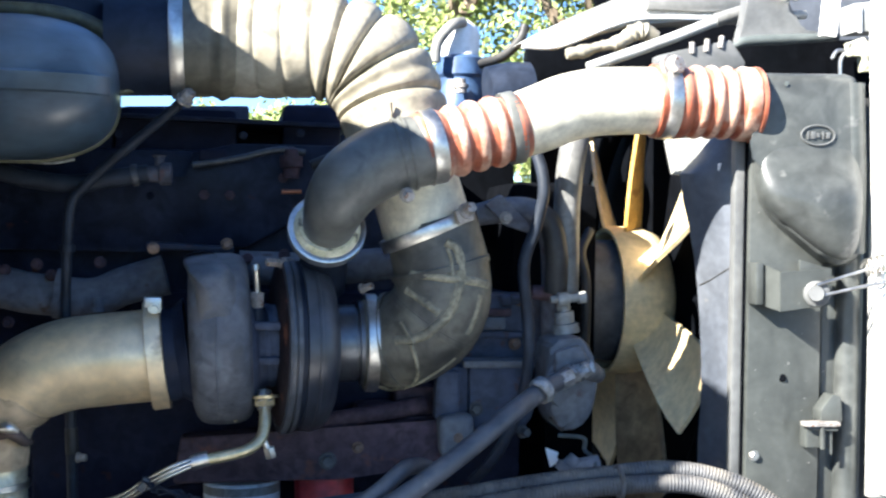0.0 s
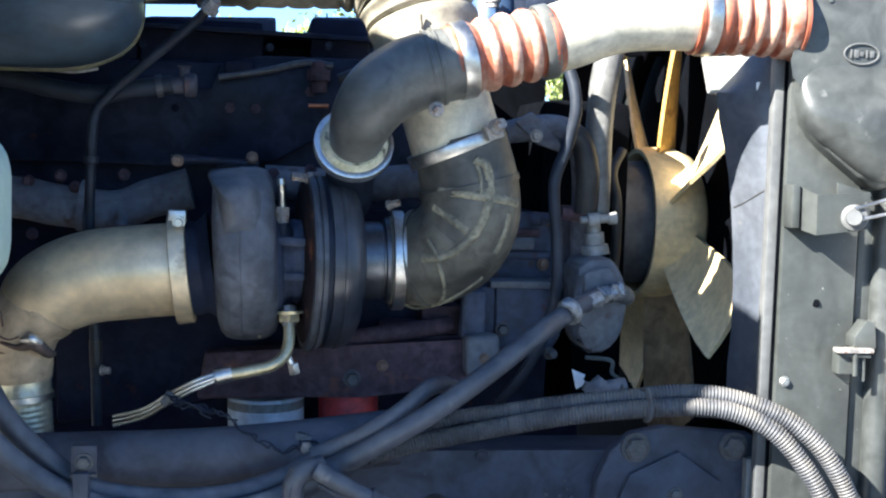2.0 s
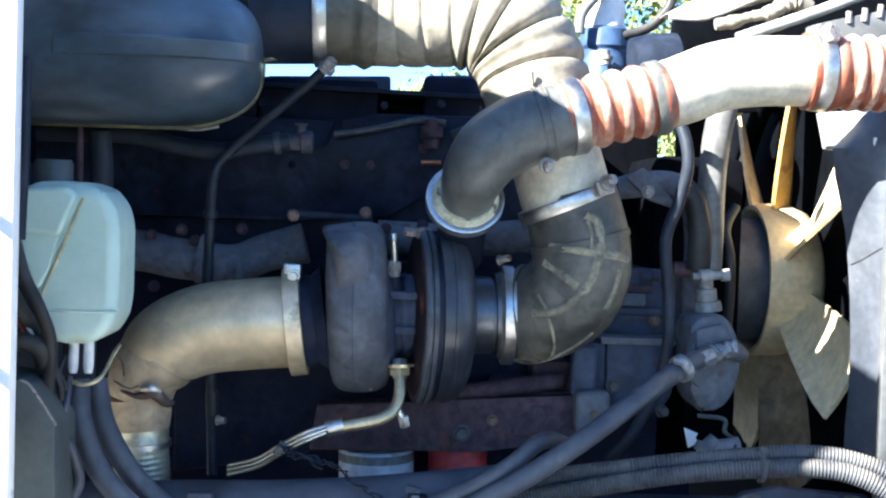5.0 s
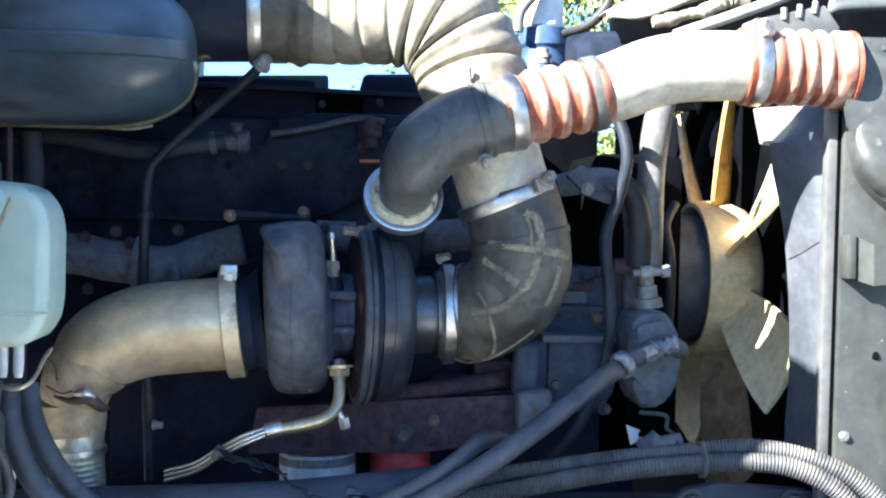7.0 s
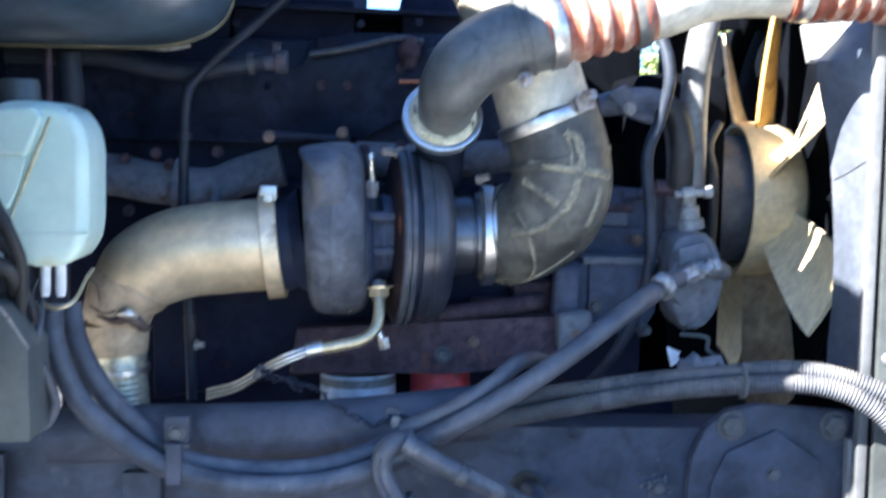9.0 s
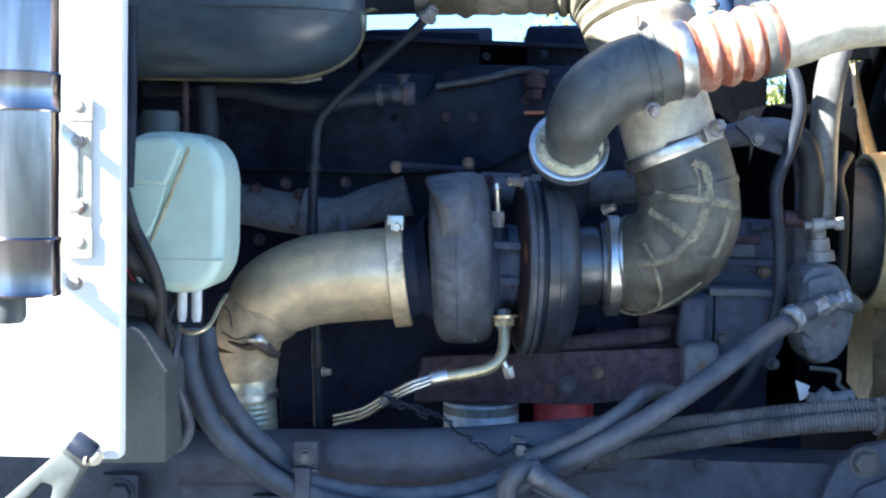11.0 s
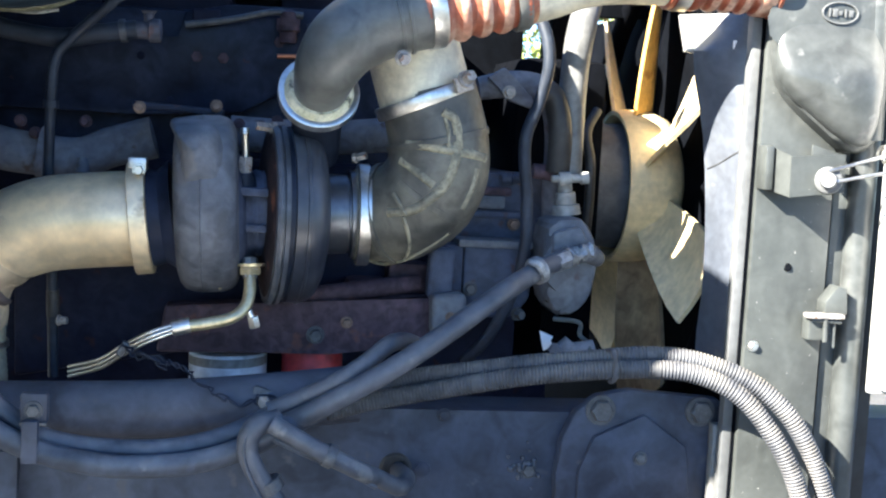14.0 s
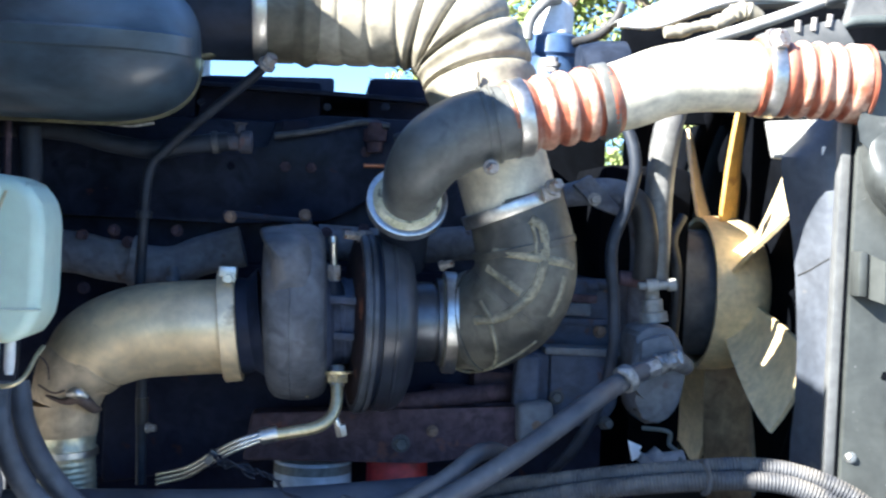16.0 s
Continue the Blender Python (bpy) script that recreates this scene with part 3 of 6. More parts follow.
x_seam = (0.5626, -0.1700, 1.2499)[0]
x_pan = (0.6814, -0.1700, 1.1985)[0]
x_ch = (0.7142, -0.1700, 1.1983)[0]
x_end = (0.7347, -0.1900, 1.2008)[0]
part("core", box((x_seam + 0.11, 0.65, 1.14), (0.10, 1.5, 1.03), bevel=0.004), CORE_SHADE, rad)
panel = part("side_panel", box(((x_seam + x_pan) / 2, -0.16, 1.12), (x_pan - x_seam - 0.003, 0.02, 0.98), bevel=0.003), PANEL, rad, "grey painted side panel with chipped specks")
part("rear_channel", box((x_seam - 0.011, -0.150, 1.12), (0.014, 0.02, 0.98), bevel=0.002), SHROUD, rad)
part("seam_gap", box((x_seam - 0.001, -0.150, 1.12), (0.006, 0.02, 0.98), bevel=0.0), CORE_SHADE, rad)
part("front_channel", box(((x_pan + x_ch) / 2 + 0.002, -0.15, 1.12), (x_ch - x_pan - 0.004, 0.02, 0.98), bevel=0.003), PANEL, rad)
part("corner_tube", tube([(x_ch + 0.012, -0.165, 1.42), (x_ch + 0.012, -0.165, 0.63)], 0.020, seg=28), TANK, rad)
# Black strip standing for the shaded gap beside the end tank.
part("seal_strip", box((x_end + 0.022, -0.13, 1.18), (0.045, 0.03, 0.94), bevel=0.003), RUBBER, rad)
part("hole", lathe((0.6193, -0.1702, 1.2252), (0.6187, -0.1715, 1.2254), [(0, 0.0062), (1, 0.0054)], 20), CORE_SHADE, panel)
part("rivet", hexagon((0.5771, -0.1700, 1.1088), FRONT, 0.006, 0.006), STEEL, panel)
# end tank: a wide box at the top that tapers down to a rounded point
bm = plate(xz((0.5400, -0.2000, 1.6760), (0.7190, -0.2000, 1.6800), (0.7300, -0.2000, 1.4050), (0.6910, -0.2000, 1.3880), (0.6540, -0.2000, 1.4140), (0.6120, -0.2000, 1.4460), (0.5800, -0.2000, 1.4770), (0.5690, -0.2000, 1.5140), (0.5700, -0.2000, 1.5510), (0.5640, -0.2000, 1.5830), (0.5440, -0.2000, 1.6040)), -0.205, -0.14, 0.019, None, 5)
tank = part("end_tank", bm, TANK, rad, "mottled grey cooler end tank", sharp=75)
bm = pillow(rounded(xz((0.5690, -0.2200, 1.5500), (0.6080, -0.2200, 1.5810), (0.6700, -0.2200, 1.5830), (0.7170, -0.2200, 1.5560), (0.7220, -0.2200, 1.4560), (0.7070, -0.2200, 1.4070), (0.6710, -0.2200, 1.4100), (0.6160, -0.2200, 1.4460), (0.5780, -0.2200, 1.4770), (0.5640, -0.2200, 1.5080)), 8), -0.2035, -0.236, 14, 0.7, 0.55)
part("bulge", bm, TANK, tank, sharp=80)
part("column", tube([(0.7110, -0.1900, 1.6650), (0.7170, -0.1900, 1.5320), (0.7210, -0.1900, 1.4130)], [0.0185, 0.0185, 0.016], seg=24), TANK, tank, sharp=60)
part("cast_mark", hexagon((0.6010, -0.2060, 1.6600), FRONT, 0.004, 0.001, None, 0), BOXGREY, tank)
c = Vector((0.6510, -0.2070, 1.5860))
part("badge_rim", sweep(bmesh.new(), np.array([(c.x + 0.026 * math.cos(q), c.y, c.z + 0.0145 * math.sin(q), 0.0014) for q in np.linspace(0, 2 * math.pi, 41)]), 8, False), SHROUD, tank, "raised oval maker's badge")
for k, (w, h) in enumerate(((0.0025, 0.012), (0.007, 0.011), (0.005, 0.006), (0.0028, 0.011), (0.006, 0.009))):
    part("badge_bar", box((c.x - 0.0155 + 0.0078 * k, c.y, c.z), (w, 0.002, h), bevel=0.0005), SHROUD, tank)
bk = part("bracket", plate(xz((0.5617, -0.2000, 1.3981), (0.5739, -0.2000, 1.3982), (0.5752, -0.2000, 1.3361), (0.5629, -0.2000, 1.3360)), -0.20, -0.168, 0.002), PANEL, rad, "grey folded steel bracket")
part("slope", slab(((0.5712, -0.1820, 1.3993), (0.5905, -0.2220, 1.3851), (0.5917, -0.2220, 1.3277), (0.5725, -0.1820, 1.3366)), (0.001, 0.004, 0)), PANEL, bk)
part("face", slab(((0.5896, -0.2220, 1.3851), (0.6648, -0.2220, 1.3907), (0.6659, -0.2220, 1.3379), (0.5908, -0.2220, 1.3277)), (0, 0.004, 0)), PANEL, bk)
part("side", slab(((0.6648, -0.2220, 1.3907), (0.6899, -0.1720, 1.3892), (0.6910, -0.1720, 1.3349), (0.6659, -0.2220, 1.3379)), (0.004, 0, 0)), PANEL, bk)
part("back_flange", plate(xz((0.6341, -0.1900, 1.4027), (0.6835, -0.1900, 1.3898), (0.6847, -0.1900, 1.3360), (0.6344, -0.1900, 1.3860)), -0.19, -0.186, 0.001), PANEL, bk)
lt = part("latch", box((0.6644, -0.1850, 1.1432), (0.034, 0.024, 0.038), bevel=0.003), PANEL, rad, "small hood latch with a bolt")
part("catch", plate(xz((0.6687, -0.1900, 1.1634), (0.6684, -0.1900, 1.1802), (0.6858, -0.1900, 1.2037), (0.6994, -0.1900, 1.2011), (0.7029, -0.1900, 1.1630)), -0.20, -0.17, 0.002), PANEL, lt)
part("strap", box((0.6674, -0.2000, 1.1608), (0.055, 0.02, 0.007), bevel=0.002), BOLT, lt)
part("strap", box((0.6700, -0.1960, 1.1535), (0.046, 0.02, 0.005), (0, 4, 0), 0.002), PANEL, lt)
part("pin", tube([(0.6840, -0.1980, 1.1600), (0.6850, -0.1980, 1.1150)], 0.003, seg=10), PANEL, lt)
part("bolt", tube([(0.6677, -0.2050, 1.1640), (0.6690, -0.2050, 1.1239)], 0.0035, seg=10), PANEL, lt)
# curved shroud that closes the gap to the fan
inner = [(0.5487, -0.0600, 1.5881), (0.5305, -0.0500, 1.5610), (0.5014, -0.0500, 1.5311), (0.5061, -0.0500, 1.4936), (0.5172, -0.0500, 1.4511), (0.5265, -0.0500, 1.4084), (0.5334, -0.0500, 1.3587), (0.5386, -0.0500, 1.3054), (0.5426, -0.0500, 1.2365), (0.5430, -0.0500, 1.1673), (0.5394, -0.0500, 1.1110), (0.5396, -0.0500, 1.0503)]
outer = [(0.5623, -0.1250, 1.5831), (0.5631, -0.1250, 1.5568), (0.5641, -0.1250, 1.5289), (0.5661, -0.1250, 1.4927), (0.5683, -0.1250, 1.4515), (0.5697, -0.1250, 1.4102), (0.5721, -0.1250, 1.3623), (0.5738, -0.1250, 1.3109), (0.5760, -0.1250, 1.2445), (0.5782, -0.1250, 1.1780), (0.5803, -0.1250, 1.1113), (0.5823, -0.1250, 1.0528)]
rows = []
for a, b in zip(inner, outer):
    rows.append([Vector(a).lerp(Vector(b), w) + Vector((0, -0.012 * math.sin(math.pi * w), 0)) for w in (j / 8 for j in range(9))])
wing = part("shroud_wing", sheet(rows, 0.005), WING, rad, "curved pale grey fan shroud wing")
part("joint_line", tube([(0.5312, -0.0580, 1.3581), (0.5406, -0.0850, 1.3686), (0.5518, -0.1100, 1.3830), (0.5676, -0.1270, 1.3945)], 0.0016, seg=6), RUBBER, wing)
part("wing_clip", box((0.5640, -0.1320, 1.4924), (0.012, 0.01, 0.03), bevel=0.002), SHROUD, wing)
# White block standing in for bright sky seen through a narrow opening.
part("slot", box((0.5407, -0.1080, 1.5382), (0.007, 0.004, 0.018), bevel=0.001), WHITE, wing)
part("corner_plate", plate(xz((0.4803, -0.0300, 1.5867), (0.5729, -0.0300, 1.5948), (0.5470, -0.0300, 1.5629), (0.5177, -0.0300, 1.5309), (0.4927, -0.0300, 1.5319)), -0.035, -0.02, 0.002), HOOD_IN, rad)
bm = bmesh.new()
ring_c = Vector((0.5301, 0.4000, 1.3078))
prof = []
for k in range(49):
    q = 2 * math.pi * k / 48
    prof.append((x_seam + 0.03, ring_c.y + 0.40 * math.cos(q), ring_c.z + 0.40 * math.sin(q), 0.02))
part("shroud_ring", sweep(bm, np.array(prof), 10, False), CORE_SHADE, rad, "black fan shroud ring")

# ---- fan ----
fan = thing("cooling_fan", ring_c, "cream plastic engine cooling fan with broad blades", "fan")
HX = ring_c
ax = Vector((1, 0, 0))
part("hub", lathe(HX - ax * 0.018, HX + ax * 0.10, [(0.30, 0.02), (0.30, 0.124), (0, 0.131), (0, 0.139), (0.12, 0.142), (0.55, 0.142), (0.8, 0.13), (1, 0.09), (1, 0.0)], 64), FAN_PLASTIC, fan)
part("pulley", lathe(HX - ax * 0.118, HX + ax * 0.006, [(0, 0.0), (0, 0.100), (0.06, 0.110), (0.24, 0.114), (0.30, 0.112), (0.42, 0.115), (0.50, 0.113), (0.62, 0.116), (0.70, 0.114), (0.92, 0.117), (1, 0.10)], 64), PULLEY, fan, "dark grooved fan drive pulley")
for k in range(7):
    q = radians(-21 + 360 / 7 * k)
    out = Vector((0, -math.cos(q), math.sin(q)))
    tang = Vector((0, math.sin(q), math.cos(q)))
    grid = []
    for i in range(7):
        u = i / 6
        r = 0.12 + 0.27 * u
        half = 0.040 + 0.042 * u - 0.010 * u ** 6
        twist = radians(38 - 24 * u)
        row = []
        for j in range(6):
            w = (j / 5 - 0.5) * 2 * half
            cup = 0.012 * (1 - (2 * j / 5 - 1) ** 2)
            row.append(HX + ax * (0.035 + w * math.sin(twist) + cup) + out * r + tang * (w * math.cos(twist)))
        grid.append(row)
    # Blade 2 carries painted backlight, blade 6 painted shade.
    part("blade", sheet(grid, 0.007), {2: FAN_BACKLIT, 6: FAN_SHADED}.get(k, FAN_PLASTIC), fan, {2: "plastic blade with amber backlight painted in", 6: "brown plastic blade with shade painted in"}.get(k, ""))

# ---- engine ----
eng = thing("diesel_engine", (-0.1, 0.45, 0.9), "black-painted inline diesel engine with rust on the lower rail", "engine")
part("crankcase", box((-0.15, 0.48, 1.12), (1.05, 0.52, 0.42), bevel=0.02), BLOCK, eng)
part("cylinder_head", box((-0.3175, 0.48, 1.44), (1.015, 0.44, 0.26), bevel=0.015), COVER, eng)
# rocker boxes with a flange along the top
for a, b in (((-0.7793, 0.3000, 1.5957), (-0.4000, 0.3000, 1.6067)), ((-0.3971, 0.3000, 1.6079), (-0.1889, 0.3000, 1.6146)), ((-0.1106, 0.3000, 1.6191), (-0.0068, 0.3000, 1.6243))):
    part("rocker_box", box(((a[0] + b[0]) / 2, 0.45, a[2] - 0.02), (abs(b[0] - a[0]), 0.32, 0.11), bevel=0.012), BLOCK, eng)
part("valley_cover", plate(xz((-0.2542, 0.5000, 1.6245), (0.0246, 0.5000, 1.6376), (0.0285, 0.5000, 1.4670), (-0.2510, 0.5000, 1.4600)), 0.5, 0.56, 0.004), COVER, eng)
a, b = (-0.4084, 0.2700, 1.6125), (0.0054, 0.2700, 1.6297)
part("cover_flange", box(((a[0] + b[0]) / 2, 0.42, (a[2] + b[2]) / 2), (b[0] - a[0], 0.32, 0.008), (0, 1.2, 0), bevel=0.002), COVER, eng)
for a, b, z in ((-0.3850, -0.1680, 1.6475), (-0.1060, 0.0150, 1.6570)):
    part("cover_lip", box(((a + b) / 2, 0.44, z - 0.017), (b - a, 0.29, 0.034), (0, -2.0, 0), 0.006), BLOCK_BLUE, eng, "blue-black rocker cover lip")
bm = plate(xz((-0.7562, 0.2200, 1.5155), (-0.2711, 0.2200, 1.5180), (-0.2626, 0.2200, 1.5625), (-0.1877, 0.2200, 1.5789), (-0.0216, 0.2200, 1.5793), (-0.0167, 0.2200, 1.4889), (-0.1700, 0.2200, 1.4042), (-0.3341, 0.2200, 1.3938), (-0.7547, 0.2200, 1.3955)), 0.215, 0.235, 0.003)
cov = part("side_cover", bm, COVER, eng, "black side cover plate with bolt holes")
for p in ((-0.3307, 0.2140, 1.4879), (-0.2422, 0.2140, 1.4912), (-0.2000, 0.2140, 1.4914), (-0.2829, 0.2140, 1.4186), (-0.6102, 0.2140, 1.4767), (-0.5649, 0.2140, 1.4779), (-0.3835, 0.2140, 1.5893), (-0.1786, 0.2140, 1.5929), (-0.0824, 0.2140, 1.5987), (-0.4188, 0.2140, 1.5014)):
    part("bolt", hexagon(p, FRONT, 0.005, 0.004), BLOCK if p[2] < 1.52 else COVER, cov)
for p in ((-0.2422, 0.2140, 1.4912), (-0.2000, 0.2140, 1.4914), (-0.1110, 0.2140, 1.5222)):
    part("rust_boss", hexagon(p, FRONT, 0.009, 0.005, None, 0), RUSTY, cov)
part("port_frame", plate(xz((-0.2507, 0.2000, 1.5661), (-0.2060, 0.2000, 1.5675), (-0.2055, 0.2000, 1.5432), (-0.2502, 0.2000, 1.5419)), 0.19, 0.214, 0.004), BLOCK, cov)
# bracket arm and sensor
part("bracket_arm", tube([(-0.2609, 0.1900, 1.5391), (-0.1870, 0.1900, 1.5524), (-0.1221, 0.1900, 1.5683), (-0.0752, 0.1900, 1.5651)], 0.0056, seg=10), RAIL_BOLT, eng)
part("sensor", lathe((-0.0988, 0.1900, 1.5746), (-0.0977, 0.1900, 1.5213), [(0, 0.004), (0.1, 0.012), (0.3, 0.013), (0.3, 0.019), (0.65, 0.019), (0.7, 0.014), (1, 0.013)], 20), RUSTY, eng, "rusty sender unit")
part("copper_pipe", tube([(-0.1146, 0.1700, 1.4976), (-0.0821, 0.1700, 1.4985)], 0.0037, seg=10), COPPER, eng, "bare copper pipe end")
part("pipe", tube([(-0.0653, 0.1900, 1.5429), (-0.0233, 0.1900, 1.5610), (0.0187, 0.1900, 1.5829)], 0.0094, seg=12), RUBBER, eng)
# exhaust manifold
man = part("exhaust_manifold", tube([(-0.7492, 0.1400, 1.3424), (-0.5753, 0.1400, 1.3388), (-0.5048, 0.1400, 1.3276), (-0.4161, 0.1400, 1.3220), (-0.3629, 0.1400, 1.3412), (-0.3004, 0.1400, 1.3588)], [0.0331, 0.0331, 0.0331, 0.0312, 0.0312, 0.0331], seg=24), CAST, eng, "dusty grey cast exhaust manifold")
part("manifold_front", tube([(-0.1831, 0.1400, 1.3722), (-0.0549, 0.1400, 1.3704), (0.0373, 0.1400, 1.3788), (0.1116, 0.1400, 1.3878)], 0.0276, seg=24), CAST, man)
part("joint_ring", band((-0.4730, 0.1400, 1.3282), (-0.4588, 0.1400, 1.3266), 0.0349, 0.012, 0.004), CAST, man)
for p in ((-0.5457, 0.1200, 1.3649), (-0.4979, 0.1200, 1.3749), (-0.4014, 0.1200, 1.3788), (-0.5401, 0.1200, 1.2831), (-0.4757, 0.1200, 1.3575), (-0.1697, 0.1200, 1.3865), (-0.1111, 0.1200, 1.3942)):
    part("stud", hexagon(p, FRONT, 0.007, 0.016), RUSTY, man)
part("boss", lathe((-0.4022, 0.1000, 1.3018), (-0.4025, 0.1000, 1.3240), [(0, 0.012), (1, 0.007)], 14), CAST, man)
# lower rail with its bolt and bracket, crankcase details
bm = plate(xz((-0.2705, 0.0900, 1.1058), (-0.0522, 0.0900, 1.1185), (0.1432, 0.0900, 1.1239), (0.1889, 0.0900, 1.1353), (0.1933, 0.0900, 1.0713), (0.1449, 0.0900, 1.0573), (-0.0187, 0.0900, 1.0354), (-0.2823, 0.0900, 1.0323)), 0.07, 0.12, 0.006)
lr = part("pan_rail", bm, RUSTY, eng, "rust-brown cast rail")
part("bolt", hexagon((-0.0397, 0.0700, 1.0661), FRONT, 0.0106, 0.014), RAIL_BOLT, lr)
part("bolt", hexagon((0.0079, 0.0660, 1.0877), FRONT, 0.0071, 0.010), RUST_BOLT, lr)
cbk = part("corner_bracket", box((0.1650, 0.0580, 1.1080), (0.056, 0.046, 0.068), (0, -3, 0), 0.013, segs=4), BLOCK_GREY, eng, "rounded grey corner bracket")
part("upright", box((0.1530, 0.0800, 1.1700), (0.040, 0.034, 0.080), (0, 2, 0), 0.008, segs=3), BLOCK_BLUE, cbk)
part("bolt", hexagon((0.1660, 0.0350, 1.1060), FRONT, 0.006, 0.005), RUST_BOLT, cbk)
part("pump_body", plate(xz((0.1922, 0.1200, 1.2144), (0.3049, 0.1200, 1.2178), (0.3072, 0.1200, 1.1322), (0.2845, 0.1200, 1.0993), (0.2141, 0.1200, 1.0941), (0.1946, 0.1200, 1.1218)), 0.10, 0.24, 0.01), BLOCK_BLUE, eng, "flat blue-black pump body")
part("pump_bolt", hexagon((0.2760, 0.0600, 1.1110), (0.4, -1, 0), 0.008, 0.016), RAIL_BOLT, eng)
part("pump_web", box((0.1690, 0.1300, 1.1710), (0.050, 0.06, 0.085), bevel=0.01), BLOCK_BLUE, eng)
part("bolt", hexagon((0.2063, 0.1000, 1.1432), FRONT, 0.009, 0.012), RAIL_BOLT, eng)
bm = box((0.2570, 0.2000, 1.2680), (0.165, 0.08, 0.125), bevel=0.010)
cb_ = part("gear_housing", bm, BLOCK_BLUE, eng, "blue-black gear housing casting")
part("ledge", box((0.2460, 0.1650, 1.2610), (0.11, 0.03, 0.012), bevel=0.004), BLOCK_BLUE, cb_)
part("ledge", box((0.2390, 0.1650, 1.2990), (0.075, 0.03, 0.014), bevel=0.004), RUSTY, cb_)
part("pad", box((0.2440, 0.1600, 1.2810), (0.045, 0.02, 0.022), bevel=0.005), BLOCK_GREY, cb_)
part("ledge", box((0.2440, 0.1250, 1.2170), (0.122, 0.07, 0.012), bevel=0.004), BLOCK_GREY, cb_)
for p in ((0.2930, 0.1550, 1.3210), (0.2100, 0.1550, 1.3190), (0.2830, 0.1550, 1.2460)):
    part("bolt", hexagon(p, FRONT, 0.008, 0.010), RUST_BOLT, cb_)
part("stub", lathe((0.2610, 0.1600, 1.3200), (0.2920, 0.1500, 1.3220), [(0, 0.011), (0.5, 0.011), (0.55, 0.008), (1, 0.008)], 14), BLOCK_BLUE, cb_)
part("lower_block", plate(xz((-0.5159, 0.2000, 1.1128), (-0.2741, 0.2000, 1.2376), (0.0084, 0.2000, 1.2420), (0.2023, 0.2000, 1.1872), (0.2048, 0.2000, 1.0909), (-0.5136, 0.2000, 0.9632)), 0.19, 0.25, 0.01), BLOCK, eng)
for a in ((-0.1930, 0.1700, 1.1669), (-0.0673, 0.1700, 1.1590), (0.0443, 0.1500, 1.1254), (0.1121, 0.1700, 1.1516)):
    part("casting_boss", box(a, (0.07, 0.06, 0.05), bevel=0.012), RUSTY, eng)
part("mount_bar", tube([(-0.1058, 0.1000, 1.1147), (0.0025, 0.1000, 1.1321), (0.1240, 0.1200, 1.1470)], 0.0144, seg=16), RUSTY, eng)
part("oil_pan", box((-0.1, 0.45, 0.86), (0.95, 0.4, 0.22), bevel=0.03), BLOCK, eng)
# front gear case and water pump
# Near-black here keeps the sunlit case as dark as shade.
part("gear_case", box((0.3682, 0.45, 1.25), (0.16, 0.46, 0.55), bevel=0.02), CORE_SHADE, eng)
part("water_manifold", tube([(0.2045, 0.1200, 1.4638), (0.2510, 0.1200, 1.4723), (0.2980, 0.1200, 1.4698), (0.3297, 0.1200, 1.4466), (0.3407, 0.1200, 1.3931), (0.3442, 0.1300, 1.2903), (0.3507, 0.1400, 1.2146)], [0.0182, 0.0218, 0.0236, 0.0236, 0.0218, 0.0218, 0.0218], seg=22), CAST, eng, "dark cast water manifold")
# Added filler boxes; the deep shade behind the hoses is their colour.
part("front_cover", box((0.267, 0.5, 1.53), (0.154, 0.12, 0.247), bevel=0.015), CORE_SHADE, eng)
part("front_post", box(((0.4239, 0.4500, 1.5727)[0], 0.5, (0.4239, 0.4500, 1.5727)[2]), (0.0529, 0.1, 0.2117), bevel=0.01), CORE_SHADE, eng)
bm = plate(xz((0.2141, 0.1000, 1.4818), (0.2414, 0.1000, 1.4989), (0.2892, 0.1000, 1.4518), (0.2943, 0.1000, 1.4336), (0.2521, 0.1000, 1.4463)), 0.09, 0.105, 0.003)
br = part("arm_bracket", bm, CAST, eng)
part("bolt", hexagon((0.2496, 0.0900, 1.4598), FRONT, 0.008, 0.01), BOLT, br)
bm = plate(xz((0.3049, 0.0500, 1.2536), (0.3263, 0.0500, 1.2701), (0.3666, 0.0500, 1.2726), (0.3878, 0.0500, 1.2377), (0.3962, 0.0500, 1.2017), (0.3884, 0.0500, 1.1520), (0.3709, 0.0500, 1.1229), (0.3418, 0.0500, 1.1118), (0.3213, 0.0500, 1.1224), (0.3095, 0.0500, 1.1512), (0.3140, 0.0500, 1.1872)), 0.015, 0.13, 0.018)
wp = part("water_pump", bm, BLOCK_GREY, eng, "dusty cast pump housing", sharp=25)
part("facet", plate(xz((0.3128, 0.0300, 1.2475), (0.3578, 0.0300, 1.2597), (0.3751, 0.0300, 1.2261), (0.3521, 0.0300, 1.2061), (0.3157, 0.0300, 1.2092)), 0.0, 0.02, 0.008), BLOCK_GREY, wp)
part("snout", tube([(0.3930, 0.0300, 1.2066), (0.3687, 0.0000, 1.2185), (0.3456, -0.0100, 1.2123)], [0.014, 0.015, 0.012], seg=14), BLOCK_GREY, wp)
part("fitting", lathe((0.3499, 0.0700, 1.2717), (0.3438, 0.0700, 1.3215), [(0, 0.0231), (0.3, 0.0213), (0.32, 0.0160), (0.7, 0.0160), (0.72, 0.0115), (1, 0.0115)], 20), CAST_ALU, wp)
part("tee_valve", lathe((0.3174, 0.0500, 1.3274), (0.3759, 0.0500, 1.3321), [(0, 0.006), (0.2, 0.006), (0.2, 0.011), (0.5, 0.011), (0.55, 0.007), (0.8, 0.007), (0.8, 0.01), (1, 0.01)], 14), CAST_ALU, wp)
